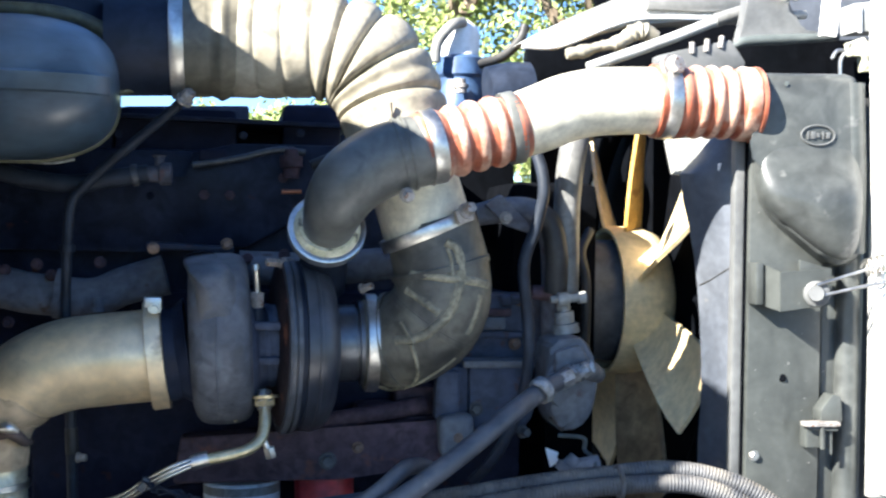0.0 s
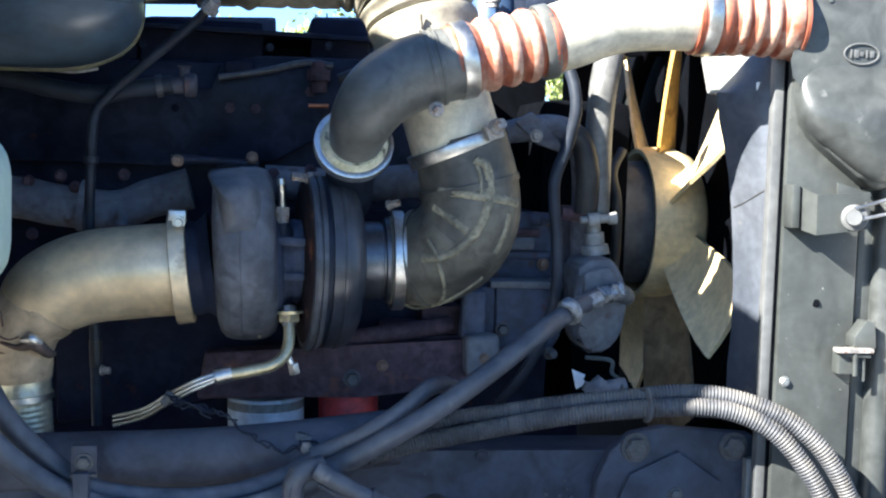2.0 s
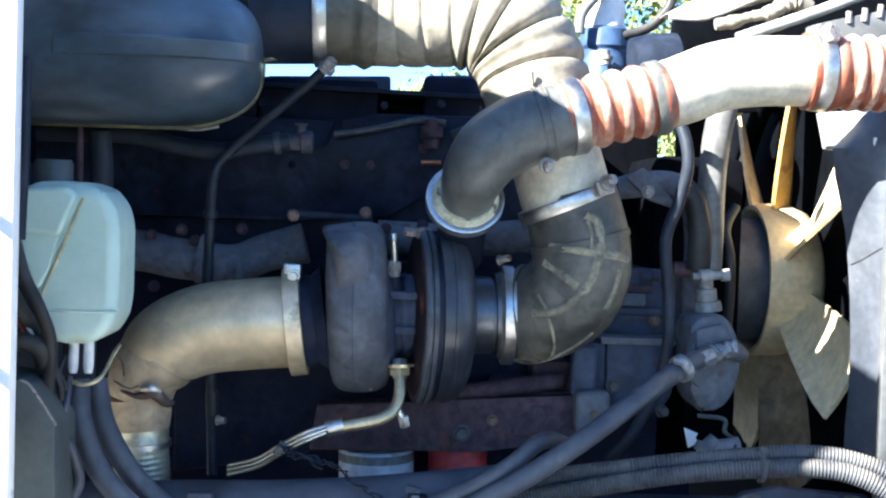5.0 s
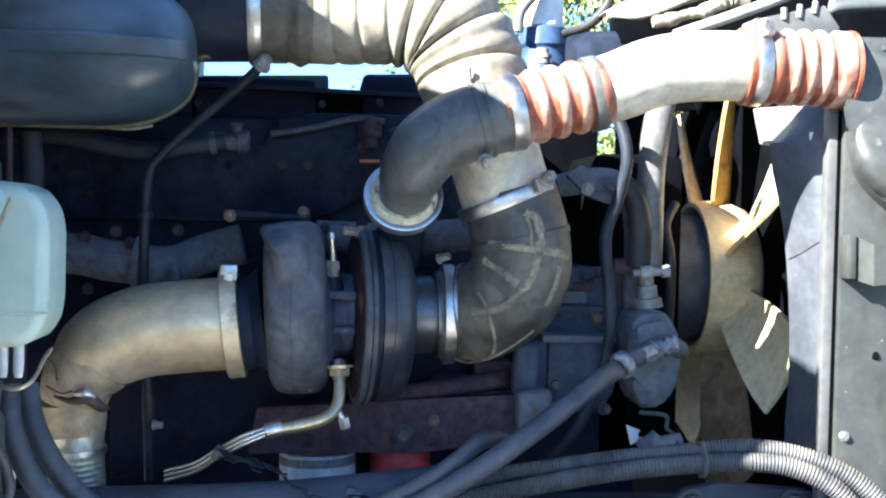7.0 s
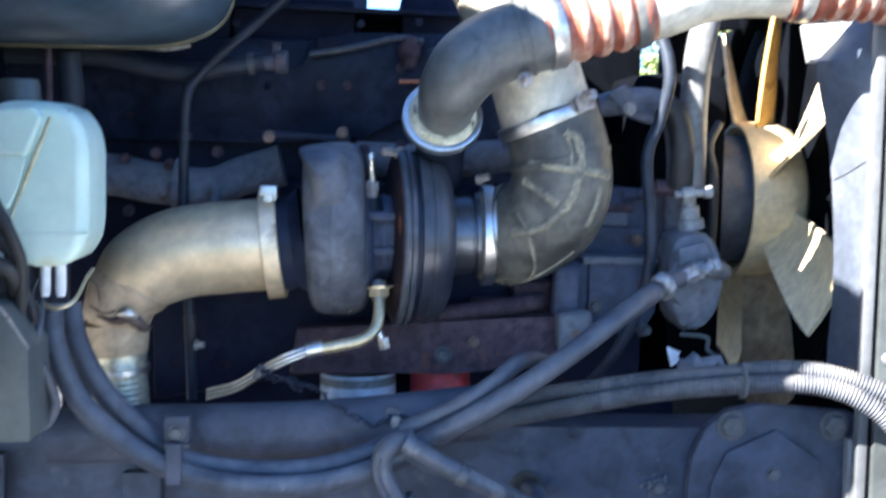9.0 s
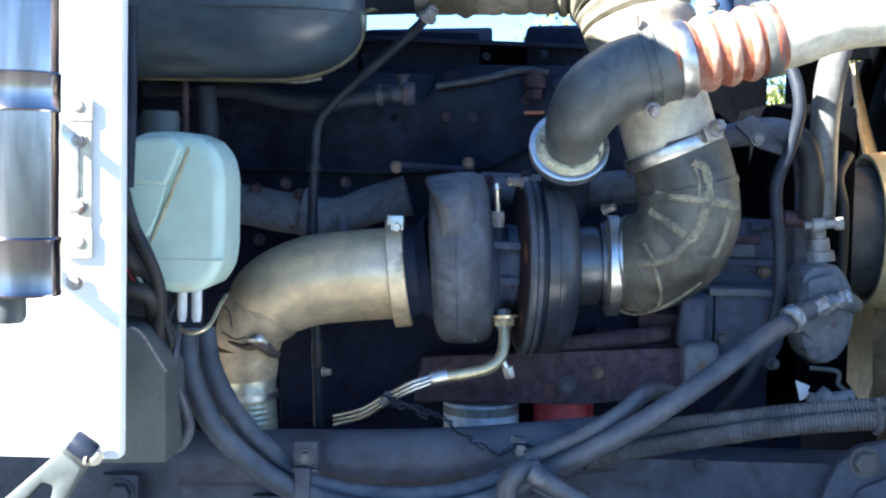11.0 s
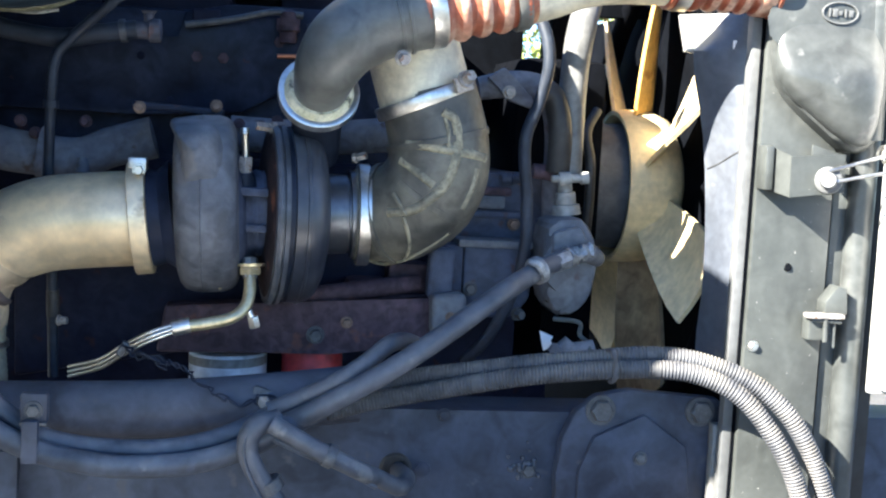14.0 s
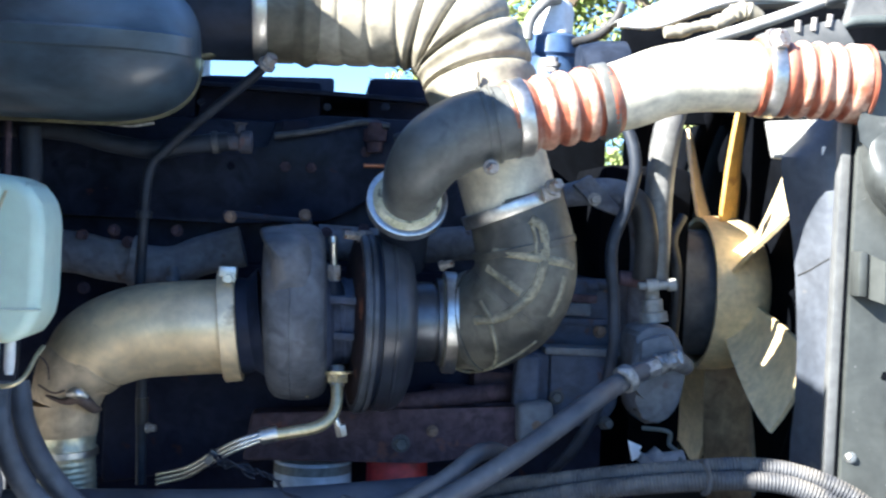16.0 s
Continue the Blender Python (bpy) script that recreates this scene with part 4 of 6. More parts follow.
part("collar", lathe((0.2955, 0.0900, 1.3378), (0.3365, 0.0900, 1.3349), [(0, 0.012), (1, 0.014)], 14), RUSTY, wp)

# ---- turbocharger ----
turbo = thing("turbocharger", (-0.1459, 0.0000, 1.2563), "dark cast turbocharger with a polished compressor inlet", "turbocharger")
part("outlet_flange", lathe((-0.2993, 0.0000, 1.2429), (-0.2558, 0.0000, 1.2495), [(0, 0.0684), (0.3, 0.0718), (0.6, 0.0684), (1, 0.0812)], 48), COVER, turbo)
ta, tb = (-0.2550, 0.0, 1.2660), (-0.1630, 0.0, 1.2715)
th = part("turbine_housing", lathe(ta, tb, [(0, 0.0787), (0.02, 0.1030), (0.06, 0.1150), (0.14, 0.1240), (0.27, 0.1283), (0.5, 0.1300), (0.72, 0.1296), (0.84, 0.1262), (0.92, 0.1200), (0.975, 0.1090), (1, 0.0787)], 72), TURBINE, turbo, "dusty grey cast-iron turbine volute", sharp=60)
sx = (ta[0] + tb[0]) / 2 - 0.006
part("casting_seam", lathe((sx - 0.0015, 0.0, 1.2688), (sx + 0.0015, 0.0, 1.2689), [(0, 0.1291), (0.3, 0.1308), (0.7, 0.1308), (1, 0.1291)], 64), TURBINE, th)
bm = pillow(rounded(xz((-0.2700, 0.0000, 1.3900), (-0.2450, 0.0000, 1.3970), (-0.2090, 0.0000, 1.3970), (-0.1880, 0.0000, 1.3840), (-0.1720, 0.0000, 1.3530), (-0.1660, 0.0000, 1.3040), (-0.1760, 0.0000, 1.2650), (-0.2450, 0.0000, 1.2630), (-0.2545, 0.0000, 1.3000), (-0.2580, 0.0000, 1.3450), (-0.2640, 0.0000, 1.3720)), 4), 0.14, -0.127, 11, 0.45)
part("inlet_neck", bm, TURBINE, th, sharp=80)
a = (-0.2580, 0.0400, 1.4056)
fl = part("inlet_flange", box((a[0], 0.06, a[2]), (0.1317, 0.08, 0.0097), (0, 3.0, 0), 0.003), COVER, th)
for p in ((-0.3128, 0.0180, 1.4044), (-0.2027, 0.0180, 1.4121)):
    part("bolt", hexagon(p, FRONT, 0.0069, 0.012), RUST_BOLT, fl)
part("centre_housing", lathe((-0.1646, 0.0000, 1.2560), (-0.1033, 0.0000, 1.2604), [(0, 0.0898), (0.1, 0.0855), (0.2, 0.0667), (0.35, 0.0616), (0.45, 0.0650), (0.6, 0.0616), (0.75, 0.0667), (0.9, 0.0812), (1, 0.0983)], 40), BLOCK_BLUE, turbo, "black bearing housing")
for k in (1, 3):
    a = [(-0.1475, -0.0500, 1.3062), (-0.1424, -0.0620, 1.2930), (-0.1434, -0.0600, 1.2646), (-0.1429, -0.0550, 1.2410), (-0.1440, -0.0500, 1.2171)][k]
    part("fin", box(a, (0.04, 0.03, 0.012), (0, 2, 0), 0.004), BLOCK_BLUE, turbo)
yaw = Vector((1.0, 0.105, 0.0))
cc = Vector((-0.1150, -0.004, 1.2582))
ch = part("compressor_housing", lathe(cc + yaw * 0.017, cc + yaw * 0.076, [(0, 0.1240), (0.04, 0.1300), (0.4, 0.1308), (0.6, 0.1274), (0.75, 0.1189), (0.87, 0.1035), (0.95, 0.0838), (1, 0.0616)], 72), COMPRESSOR, turbo, "black-painted compressor cover", sharp=60)
part("joint_gap", lathe(cc + yaw * 0.010, cc + yaw * 0.018, [(0, 0.1260), (1, 0.1260)], 64), NECK, ch)
part("cover_rib", lathe(cc + yaw * 0.034, cc + yaw * 0.040, [(0, 0.1300), (0.2, 0.1322), (0.8, 0.1322), (1, 0.1300)], 64), COMPRESSOR, ch)
part("back_plate", lathe(cc - yaw * 0.015, cc - yaw * 0.008, [(0, 0.0513), (0.15, 0.0980), (0.5, 0.1150), (0.75, 0.1220), (1, 0.1250)], 72), RUST_PLATE, turbo, "rusty compressor back plate")
vb = part("v_band", lathe(cc - yaw * 0.009, cc + yaw * 0.011, [(0, 0.1240), (0.05, 0.1326), (0.25, 0.1345), (0.42, 0.1345), (0.46, 0.1300), (0.58, 0.1300), (0.62, 0.1340), (0.95, 0.1330), (1, 0.1240)], 72), BAND, turbo, "dusty steel band clamp", sharp=25)
part("band_bolt", hexagon((-0.1154, -0.0300, 1.3839), (-1, -0.3, 0.1), 0.007, 0.03), BOLT, vb)
part("band_lug", box((-0.1104, -0.0200, 1.3850), (0.016, 0.02, 0.018), bevel=0.003), CAST, vb)
part("outlet_pipe", tube([(-0.0570, 0.0200, 1.3514), (-0.0567, -0.0300, 1.3953), (-0.0586, -0.1000, 1.4349)], [0.0376, 0.0366, 0.0389], seg=32), NECK, ch)
part("inlet", lathe((-0.0501, 0.0000, 1.2603), (0.0171, 0.0000, 1.2631), [(0, 0.0667), (0.05, 0.0633), (0.12, 0.0599), (0.66, 0.0590), (0.68, 0.0547), (0.72, 0.0547), (0.74, 0.0650), (1, 0.0650)], 48), mat("polished_black", (0.085, 0.093, 0.110), (0.14, 0.147, 0.16), 0.33, 0.85, bump=0.02), turbo, "polished dark compressor inlet")
st = part("oil_feed", lathe((-0.1568, -0.0500, 1.3169), (-0.1565, -0.0500, 1.3418), [(0, 0.0103), (0.5, 0.0103), (0.5, 0.0111), (1, 0.0103)], 6), BOLT, turbo, "oil feed fitting with a bright stud")
part("stud", lathe((-0.1565, -0.0500, 1.3401), (-0.1598, -0.0500, 1.3832), [(0, 0.0051), (0.75, 0.0051), (0.8, 0.0068), (1, 0.0060)], 12), STEEL, st)
part("base", lathe((-0.1554, -0.0450, 1.2891), (-0.1569, -0.0500, 1.3202), [(0, 0.018), (0.6, 0.016), (1, 0.012)], 16), NECK, st)
part("heat_stud", lathe((-0.1606, -0.0400, 1.1798), (-0.1898, -0.0500, 1.1515), [(0, 0.008), (1, 0.005)], 10), ZINC, turbo)

drain = thing("oil_drain_line", (-0.1448, -0.0500, 1.1770), "zinc-plated oil drain pipe with clipped braided lines", "oil line")
part("fitting", lathe((-0.1445, -0.0600, 1.1966), (-0.1441, -0.0700, 1.1697), [(0, 0.0111), (0.3, 0.0111), (0.32, 0.0137), (0.62, 0.0137), (0.65, 0.0103), (1, 0.0103)], 8), STEEL, drain)
part("union_nut", hexagon((-0.1445, -0.0620, 1.1900), (0.05, -0.1, -1), 0.0165, 0.017), ZINC, drain)
part("pipe", tube([(-0.1441, -0.0700, 1.1730), (-0.1438, -0.0800, 1.1521), (-0.1492, -0.0900, 1.1314), (-0.1667, -0.1000, 1.1166), (-0.1964, -0.1000, 1.1082), (-0.2419, -0.1000, 1.0998)], 0.0086, seg=18), ZINC, drain)
part("collar", lathe((-0.2244, -0.1000, 1.1048), (-0.2499, -0.1000, 1.0981), [(0, 0.0113), (0.9, 0.0113), (1, 0.0089)], 20), STEEL, drain)
for k in range(3):
    q = [[(-0.2482, -0.1050, 1.1039), (-0.2795, -0.1100, 1.0933), (-0.3155, -0.1000, 1.0719), (-0.3489, -0.0800, 1.0483), (-0.3946, -0.0500, 1.0305)],
         [(-0.2479, -0.1100, 1.0999), (-0.2791, -0.1150, 1.0878), (-0.3150, -0.1050, 1.0664), (-0.3483, -0.0850, 1.0428), (-0.3945, -0.0500, 1.0239)],
         [(-0.2480, -0.1050, 1.0942), (-0.2793, -0.1100, 1.0812), (-0.3153, -0.1000, 1.0597), (-0.3487, -0.0800, 1.0361), (-0.3944, -0.0500, 1.0172)]][k]
    part("braided_line", tube(q, 0.0029, seg=10), STEEL, drain)
part("clip", box((-0.3143, -0.1050, 1.0688), (0.012, 0.012, 0.022), (0, 32, 0), 0.003), RAIL_BOLT, drain)
part("hanging_nut", hexagon((-0.1390, -0.0800, 1.1192), (0.25, 0, -1), 0.0086, 0.02, None, 0), STEEL, drain)
part("nut_stud", tube([(-0.1474, -0.0800, 1.1299), (-0.1338, -0.0800, 1.1028)], 0.005, seg=10), STEEL, drain)

# ---- exhaust pipe ----
ex = thing("exhaust_pipe", (-0.5344, 0.0000, 1.0061), "tan heat-tinted exhaust elbow with welded seam", "exhaust pipe")
part("elbow", tube([(-0.3019, 0.0000, 1.2437), (-0.3728, 0.0000, 1.2376), (-0.4390, 0.0000, 1.2282), (-0.4922, 0.0000, 1.2047), (-0.5188, 0.0000, 1.1732)], [0.0693, 0.0693, 0.0684, 0.0650, 0.0573], per=10, seg=40), TAN_STEEL, ex)
part("scorched_bend", tube([(-0.5059, 0.0000, 1.1885), (-0.5204, 0.0000, 1.1707), (-0.5300, 0.0000, 1.1512), (-0.5377, 0.0000, 1.1200)], [0.0611, 0.0575, 0.0530, 0.0487], per=10, seg=40), TAN_DARK, ex, "scorched pipe bend")
weld = part("weld", tube([(-0.5560, -0.0430, 1.1385), (-0.5477, -0.0480, 1.1363), (-0.5317, -0.0540, 1.1320), (-0.5186, -0.0560, 1.1340), (-0.5076, -0.0560, 1.1390), (-0.4967, -0.0530, 1.1314), (-0.4881, -0.0400, 1.1208), (-0.4834, -0.0200, 1.1177)], [0.002, 0.003, 0.004, 0.007, 0.010, 0.009, 0.007, 0.004], per=6, seg=10), WELD, ex, "dark burnt weld bead")
for pts in ([(-0.5640, -0.0550, 1.1540), (-0.5420, -0.0600, 1.1440), (-0.5260, -0.0600, 1.1480)], [(-0.5660, -0.0620, 1.2000), (-0.5510, -0.0640, 1.1840), (-0.5480, -0.0620, 1.1630)]):
    part("crack_line", tube(pts, 0.0014, seg=6), WELD, weld)
part("weld_lump", tube([(-0.5231, -0.0600, 1.1432), (-0.5085, -0.0620, 1.1452), (-0.4948, -0.0580, 1.1383)], [0.004, 0.009, 0.004], per=5, seg=10), STEEL, weld)
part("lower_pipe", lathe((-0.5378, 0.0000, 1.1225), (-0.5338, 0.0000, 1.0753), [(0, 0.0496), (0.6, 0.0479), (1, 0.0445)], 40), TAN_DARK, ex, "scorched lower pipe")
bm = ribbed([(-0.5325, 0.0000, 1.0433), (-0.5295, 0.0000, 1.0061), (-0.5272, 0.0000, 0.9638), (-0.5243, 0.0000, 0.8790)], 0.0419, 0.0085, 0.0012, seg=36)
part("flex_section", bm, FLEX, ex, "ribbed bright flexible pipe")
part("flex_sleeve", lathe((-0.5346, 0.0000, 1.0770), (-0.5325, 0.0000, 1.0416), [(0, 0.0436), (0.5, 0.0428), (0.55, 0.0440), (0.65, 0.0440), (0.7, 0.0428), (1, 0.0428)], 40), FLEX, ex, "brassy pipe sleeve")
part("flex_collar", band((-0.5343, 0.0000, 1.0568), (-0.5333, 0.0000, 1.0433), 0.0445, 0.01, 0.002), STEEL, ex)
cl = part("clamp", band((-0.3161, 0.0000, 1.2426), (-0.2910, 0.0000, 1.2456), 0.0770, 0.0257, 0.004), TAN_STEEL, ex, "steel exhaust band clamp")
part("clamp_lug", box((-0.3094, -0.0200, 1.3226), (0.026, 0.03, 0.02), bevel=0.003), STEEL, cl)
part("clamp_bolt", hexagon((-0.3057, -0.0450, 1.3155), FRONT, 0.007, 0.014), STEEL, cl)

# ---- air intake: cleaner, boots and elbows ----
ac = thing("air_cleaner", (-0.5274, 0.0000, 1.6427), "dusty blue-black air cleaner housing with painted sky sheen and moulded rib", "air cleaner")
B = Vector((-0.3590, -0.0500, 1.6340))
A = B + (Vector((-0.6440, -0.0500, 1.6330)) - B) * 1.3
RB = 0.1085


def dome(k):
    return [(0.0, RB * k)] + [(0.62 + 0.38 * math.sin(q), RB * k * math.cos(q) ** 0.62 if math.cos(q) > 0.01 else 0.001) for q in np.linspace(0, math.pi / 2, 16)]


drop = Vector((0, -0.01, 0.0))
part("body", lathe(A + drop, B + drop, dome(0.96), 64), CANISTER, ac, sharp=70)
prof = dome(0.96)
stations = [(0.26, prof[0][1])] + [(0.26 + 0.04 * k, prof[0][1]) for k in range(1, 9)] + prof[1:14]
bm, rings = bmesh.new(), []
for s, r in stations:
    at = A + (B - A) * s + drop
    ring = []
    for up_by, out in ((0.0145, -0.006), (0.0145, 0.004), (0.0105, 0.0068), (0.0, 0.0055), (-0.012, 0.0048), (-0.0148, 0.002), (-0.0148, -0.006)):
        q = up_by / max(r, 0.03)
        ring.append(bm.verts.new(at + Vector((0, -(r + out) * math.cos(q), (r + out) * math.sin(q)))))
    rings.append(ring)
for u, v in zip(rings, rings[1:]):
    for k in range(6):
        bm.faces.new((u[k], u[k + 1], v[k + 1], v[k]))
bm.faces.new(rings[0])
bm.faces.new(rings[-1])
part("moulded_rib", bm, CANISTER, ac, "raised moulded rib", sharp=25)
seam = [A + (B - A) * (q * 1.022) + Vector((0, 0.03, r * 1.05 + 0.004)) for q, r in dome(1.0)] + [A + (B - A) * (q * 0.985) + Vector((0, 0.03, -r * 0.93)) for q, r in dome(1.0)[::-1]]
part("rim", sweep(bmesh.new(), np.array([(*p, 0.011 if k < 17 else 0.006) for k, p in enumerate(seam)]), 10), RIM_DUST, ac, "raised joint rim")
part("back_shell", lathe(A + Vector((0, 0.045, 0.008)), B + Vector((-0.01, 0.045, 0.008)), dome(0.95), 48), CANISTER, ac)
part("rear_body", lathe((-0.8007, 0.1000, 1.6889), (-0.3786, 0.1000, 1.7091), [(0, 0.13), (0.9, 0.13), (0.97, 0.11), (1, 0.09)], 48), NECK, ac)
part("neck", lathe((-0.3808, 0.0000, 1.7063), (-0.2796, 0.0000, 1.7102), [(0, 0.0753), (0.9, 0.0753), (1, 0.0735)], 48), NECK, ac, "black painted outlet neck")
part("support_pipe", tube([(-0.6098, 0.0200, 1.5210), (-0.6042, 0.0200, 1.4666), (-0.6052, 0.0200, 1.4246)], 0.0173, seg=16), HOSE, ac)
part("drain_stub", tube([(-0.5013, 0.0000, 1.5313), (-0.4587, -0.0100, 1.5294), (-0.4261, -0.0100, 1.5353)], 0.0028, seg=8), CAST_ALU, ac)

up = thing("upper_intake_elbow", (-0.0720, -0.0300, 1.7050), "dusty pleated rubber intake elbow in sunlight", "intake hose")
part("clamp", band((-0.2896, 0.0000, 1.7098), (-0.2679, 0.0000, 1.7106), 0.0778, 0.0205, 0.002), STEEL, up, "bright steel hose clamp")
bm = bmesh.new()
path = resample(smooth_path([(*p, r) for p, r in (((-0.2796, 0.0000, 1.7102), 0.0770), ((-0.2395, 0.0000, 1.7117), 0.0780), ((-0.2294, 0.0000, 1.7121), 0.0765), ((-0.1992, 0.0000, 1.7124), 0.0770), ((-0.1891, 0.0000, 1.7120), 0.0770), ((-0.1218, -0.0100, 1.7130), 0.0770), ((-0.0547, -0.0200, 1.7123), 0.0778), ((0.0042, -0.0300, 1.6895), 0.0804), ((0.0356, -0.0400, 1.6407), 0.0804), ((0.0481, -0.0500, 1.5942), 0.0787), ((0.0556, -0.0500, 1.5652), 0.0770))], 14), 0.0016)
grooves = [((-0.0310, -0.0200, 1.7440), 0.0075), ((0.0120, -0.0300, 1.7290), 0.0085), ((0.0440, -0.0350, 1.6890), 0.0085), ((0.0410, -0.0450, 1.6260), 0.0060), ((-0.1170, -0.0100, 1.7170), 0.0022), ((-0.1580, -0.0100, 1.7160), 0.0022), ((-0.0750, -0.0150, 1.7270), 0.0020)]
ridges = [((-0.2120, 0.0000, 1.7070), 0.0065)]
def along(g):
    return min(range(len(path)), key=lambda i: (Vector(path[i][:3]) - Vector(g)).length) * 0.0016


grooves = [(along(g), deep) for g, deep in grooves]
ridges = [(along(g), high) for g, high in ridges]
for i, row in enumerate(path):
    for g, deep in grooves:
        d = abs(i * 0.0016 - g)
        row[3] -= deep * math.exp(-(d / 0.0036) ** 2) - deep * 0.5 * math.exp(-((d - 0.013) / 0.010) ** 2)
    for g, high in ridges:
        row[3] += high * math.exp(-((i * 0.0016 - g) / 0.010) ** 2)
cut = next(i for i, row in enumerate(path) if row[0] > (-0.1920, 0.0000, 1.7080)[0])
part("boot", sweep(bm, path[cut - 1:], 56), PALE_RUBBER, up, sharp=60)
part("collar", sweep(bmesh.new(), path[:cut], 56), BOOT_DARK, up, "dark rubber collar", sharp=60)
part("pull_tab", tube([(0.0303, -0.1300, 1.5980), (0.0275, -0.1350, 1.6213)], 0.003, seg=8), PALE_RUBBER, up)

lo = thing("lower_intake_elbow", (0.1040, -0.0500, 1.3149), "dusty moulded rubber intake elbow with raised ribs", "intake hose")
part("metal_tube", tube([(0.0520, -0.0500, 1.5735), (0.0736, -0.0500, 1.5157), (0.0938, -0.0500, 1.4534), (0.0983, -0.0500, 1.4409)], [0.0718, 0.0684, 0.0684, 0.0684], seg=44), ALU, lo, "yellowed aluminium joining tube")
path = [((0.0997, -0.0500, 1.4535), 0.0701), ((0.1099, -0.0500, 1.4202), 0.0718), ((0.1203, -0.0500, 1.3784), 0.0735), ((0.1216, -0.0480, 1.3362), 0.0753), ((0.1059, -0.0400, 1.2974), 0.0753), ((0.0767, -0.0200, 1.2725), 0.0744), ((0.0527, -0.0060, 1.2650), 0.0718), ((0.0361, 0.0000, 1.2625), 0.0684), ((0.0214, 0.0000, 1.2623), 0.0676), ((0.0050, 0.0000, 1.2620), 0.0676)]
part("boot", tube([p for p, _ in path], [r for _, r in path], per=10, seg=48), DUSTY_RUBBER, lo, sharp=60)
part("long_rib", tube([(0.1142, -0.1180, 1.4211), (0.1311, -0.1165, 1.4101), (0.1375, -0.1175, 1.3802), (0.1338, -0.1195, 1.3486), (0.1210, -0.1175, 1.3165), (0.0994, -0.1125, 1.2939), (0.0787, -0.1040, 1.2799), (0.0481, -0.0860, 1.2739)], 0.0081, seg=12), RIB_DUST, lo, "dusty caked raised rib")
for pts in ([(0.0692, -0.0965, 1.3726), (0.0932, -0.1135, 1.3719), (0.1227, -0.1195, 1.3678), (0.1555, -0.1115, 1.3634), (0.1806, -0.0895, 1.3574)], [(0.0644, -0.0870, 1.3492), (0.0867, -0.1085, 1.3325), (0.1082, -0.1155, 1.3162)], [(0.1669, -0.1015, 1.3436), (0.1611, -0.1010, 1.3147), (0.1491, -0.0980, 1.2854)]):
    part("rib", tube(pts, 0.0081, seg=12), RIB_DUST, lo)
for pts in ([(0.0527, -0.0970, 1.3019), (0.0621, -0.1040, 1.2861), (0.0720, -0.1065, 1.2718)], [(0.0676, -0.1030, 1.2698), (0.0776, -0.0945, 1.2429), (0.0823, -0.0765, 1.2204), (0.0798, -0.0485, 1.2013)], [(0.1169, -0.1230, 1.4123), (0.1229, -0.1235, 1.3962), (0.1242, -0.1245, 1.3712)]):
    part("thin_rib", tube(pts, 0.0028, seg=8), RIB_DUST, lo)
part("mould_seam", tube([(0.0249, -0.0225, 1.1976), (0.0535, 0.0000, 1.1892), (0.0785, -0.0455, 1.2009), (0.1073, -0.0715, 1.2210), (0.1377, -0.0875, 1.2472)], 0.0024, seg=8), RIB_DUST, lo)
for a, b in (((0.1175, -0.0500, 1.3867), (0.1204, -0.0500, 1.3750)), ((0.1120, -0.0430, 1.3079), (0.1042, -0.0400, 1.2957)), ((0.0632, -0.0120, 1.2682), (0.0552, -0.0070, 1.2660))):
    part("step_ring", band(a, b, 0.0744, 0.010, 0.0015, 48), DUSTY_RUBBER, lo)
c1 = part("upper_clamp", band((0.0939, -0.0500, 1.4475), (0.1011, -0.0500, 1.4309), 0.0727, 0.0188, 0.002), STEEL, lo, "bright steel hose clamp")
part("screw", hexagon((0.1429, -0.1250, 1.4670), (0.3, -1, 0.3), 0.009, 0.02), BOLT, c1)
part("lug", box((0.1416, -0.1150, 1.4607), (0.024, 0.022, 0.022), (0, -20, 0), 0.003), BOLT, c1)
c2 = part("lower_clamp", band((0.0084, 0.0000, 1.2621), (0.0275, 0.0000, 1.2624), 0.0718, 0.0180, 0.003), STEEL, lo, "bright steel hose clamp")
part("screw", hexagon((0.0012, -0.0200, 1.3463), (0.8, -0.5, 0.3), 0.006, 0.02), BOLT, c2)

# ---- charge air pipe ----
cac = thing("charge_air_pipe", (0.2785, -0.1700, 1.6179), "aluminium charge air pipe with red corrugated hoses", "intercooler pipe")
el = part("elbow", tube([(-0.0594, -0.1250, 1.4362), (-0.0581, -0.1500, 1.4478), (-0.0514, -0.1800, 1.4745), (-0.0327, -0.1900, 1.5039), (0.0001, -0.1900, 1.5279), (0.0386, -0.1900, 1.5430), (0.0774, -0.1900, 1.5526)], [0.0346, 0.0386, 0.0449, 0.0495, 0.0511, 0.0511, 0.0495], per=10, seg=44), ELBOW_RUBBER, cac, "dark grey cast elbow", sharp=60)
RC = Vector((-0.0606, -0.1300, 1.4370))
RN = Vector((0.02, -0.88, 0.47)).normalized()
part("outlet_lip", lathe(RC - RN * 0.012, RC + RN * 0.014, [(0, 0.0398), (0, 0.0510), (0.5, 0.0510), (1, 0.0414)], 44), CHALK, el, "chalky stained lip")
part("outlet_band", band(RC - RN * 0.014, RC + RN * 0.008, 0.0512, 0.016, 0.0035), STEEL, el, "bright band clamp")
part("bolt", hexagon((0.0417, -0.2250, 1.4861), (0.1, -1, -0.2), 0.008, 0.016), BOLT, el)
for a, b, r in (((0.0330, -0.1900, 1.5418), (0.0372, -0.1900, 1.5429), 0.0506), ((0.0450, -0.1900, 1.5449), (0.0492, -0.1900, 1.5460), 0.0506)):
    part("edge_ring", band(a, b, r, 0.0045, 0.0022), ELBOW_RUBBER, el)


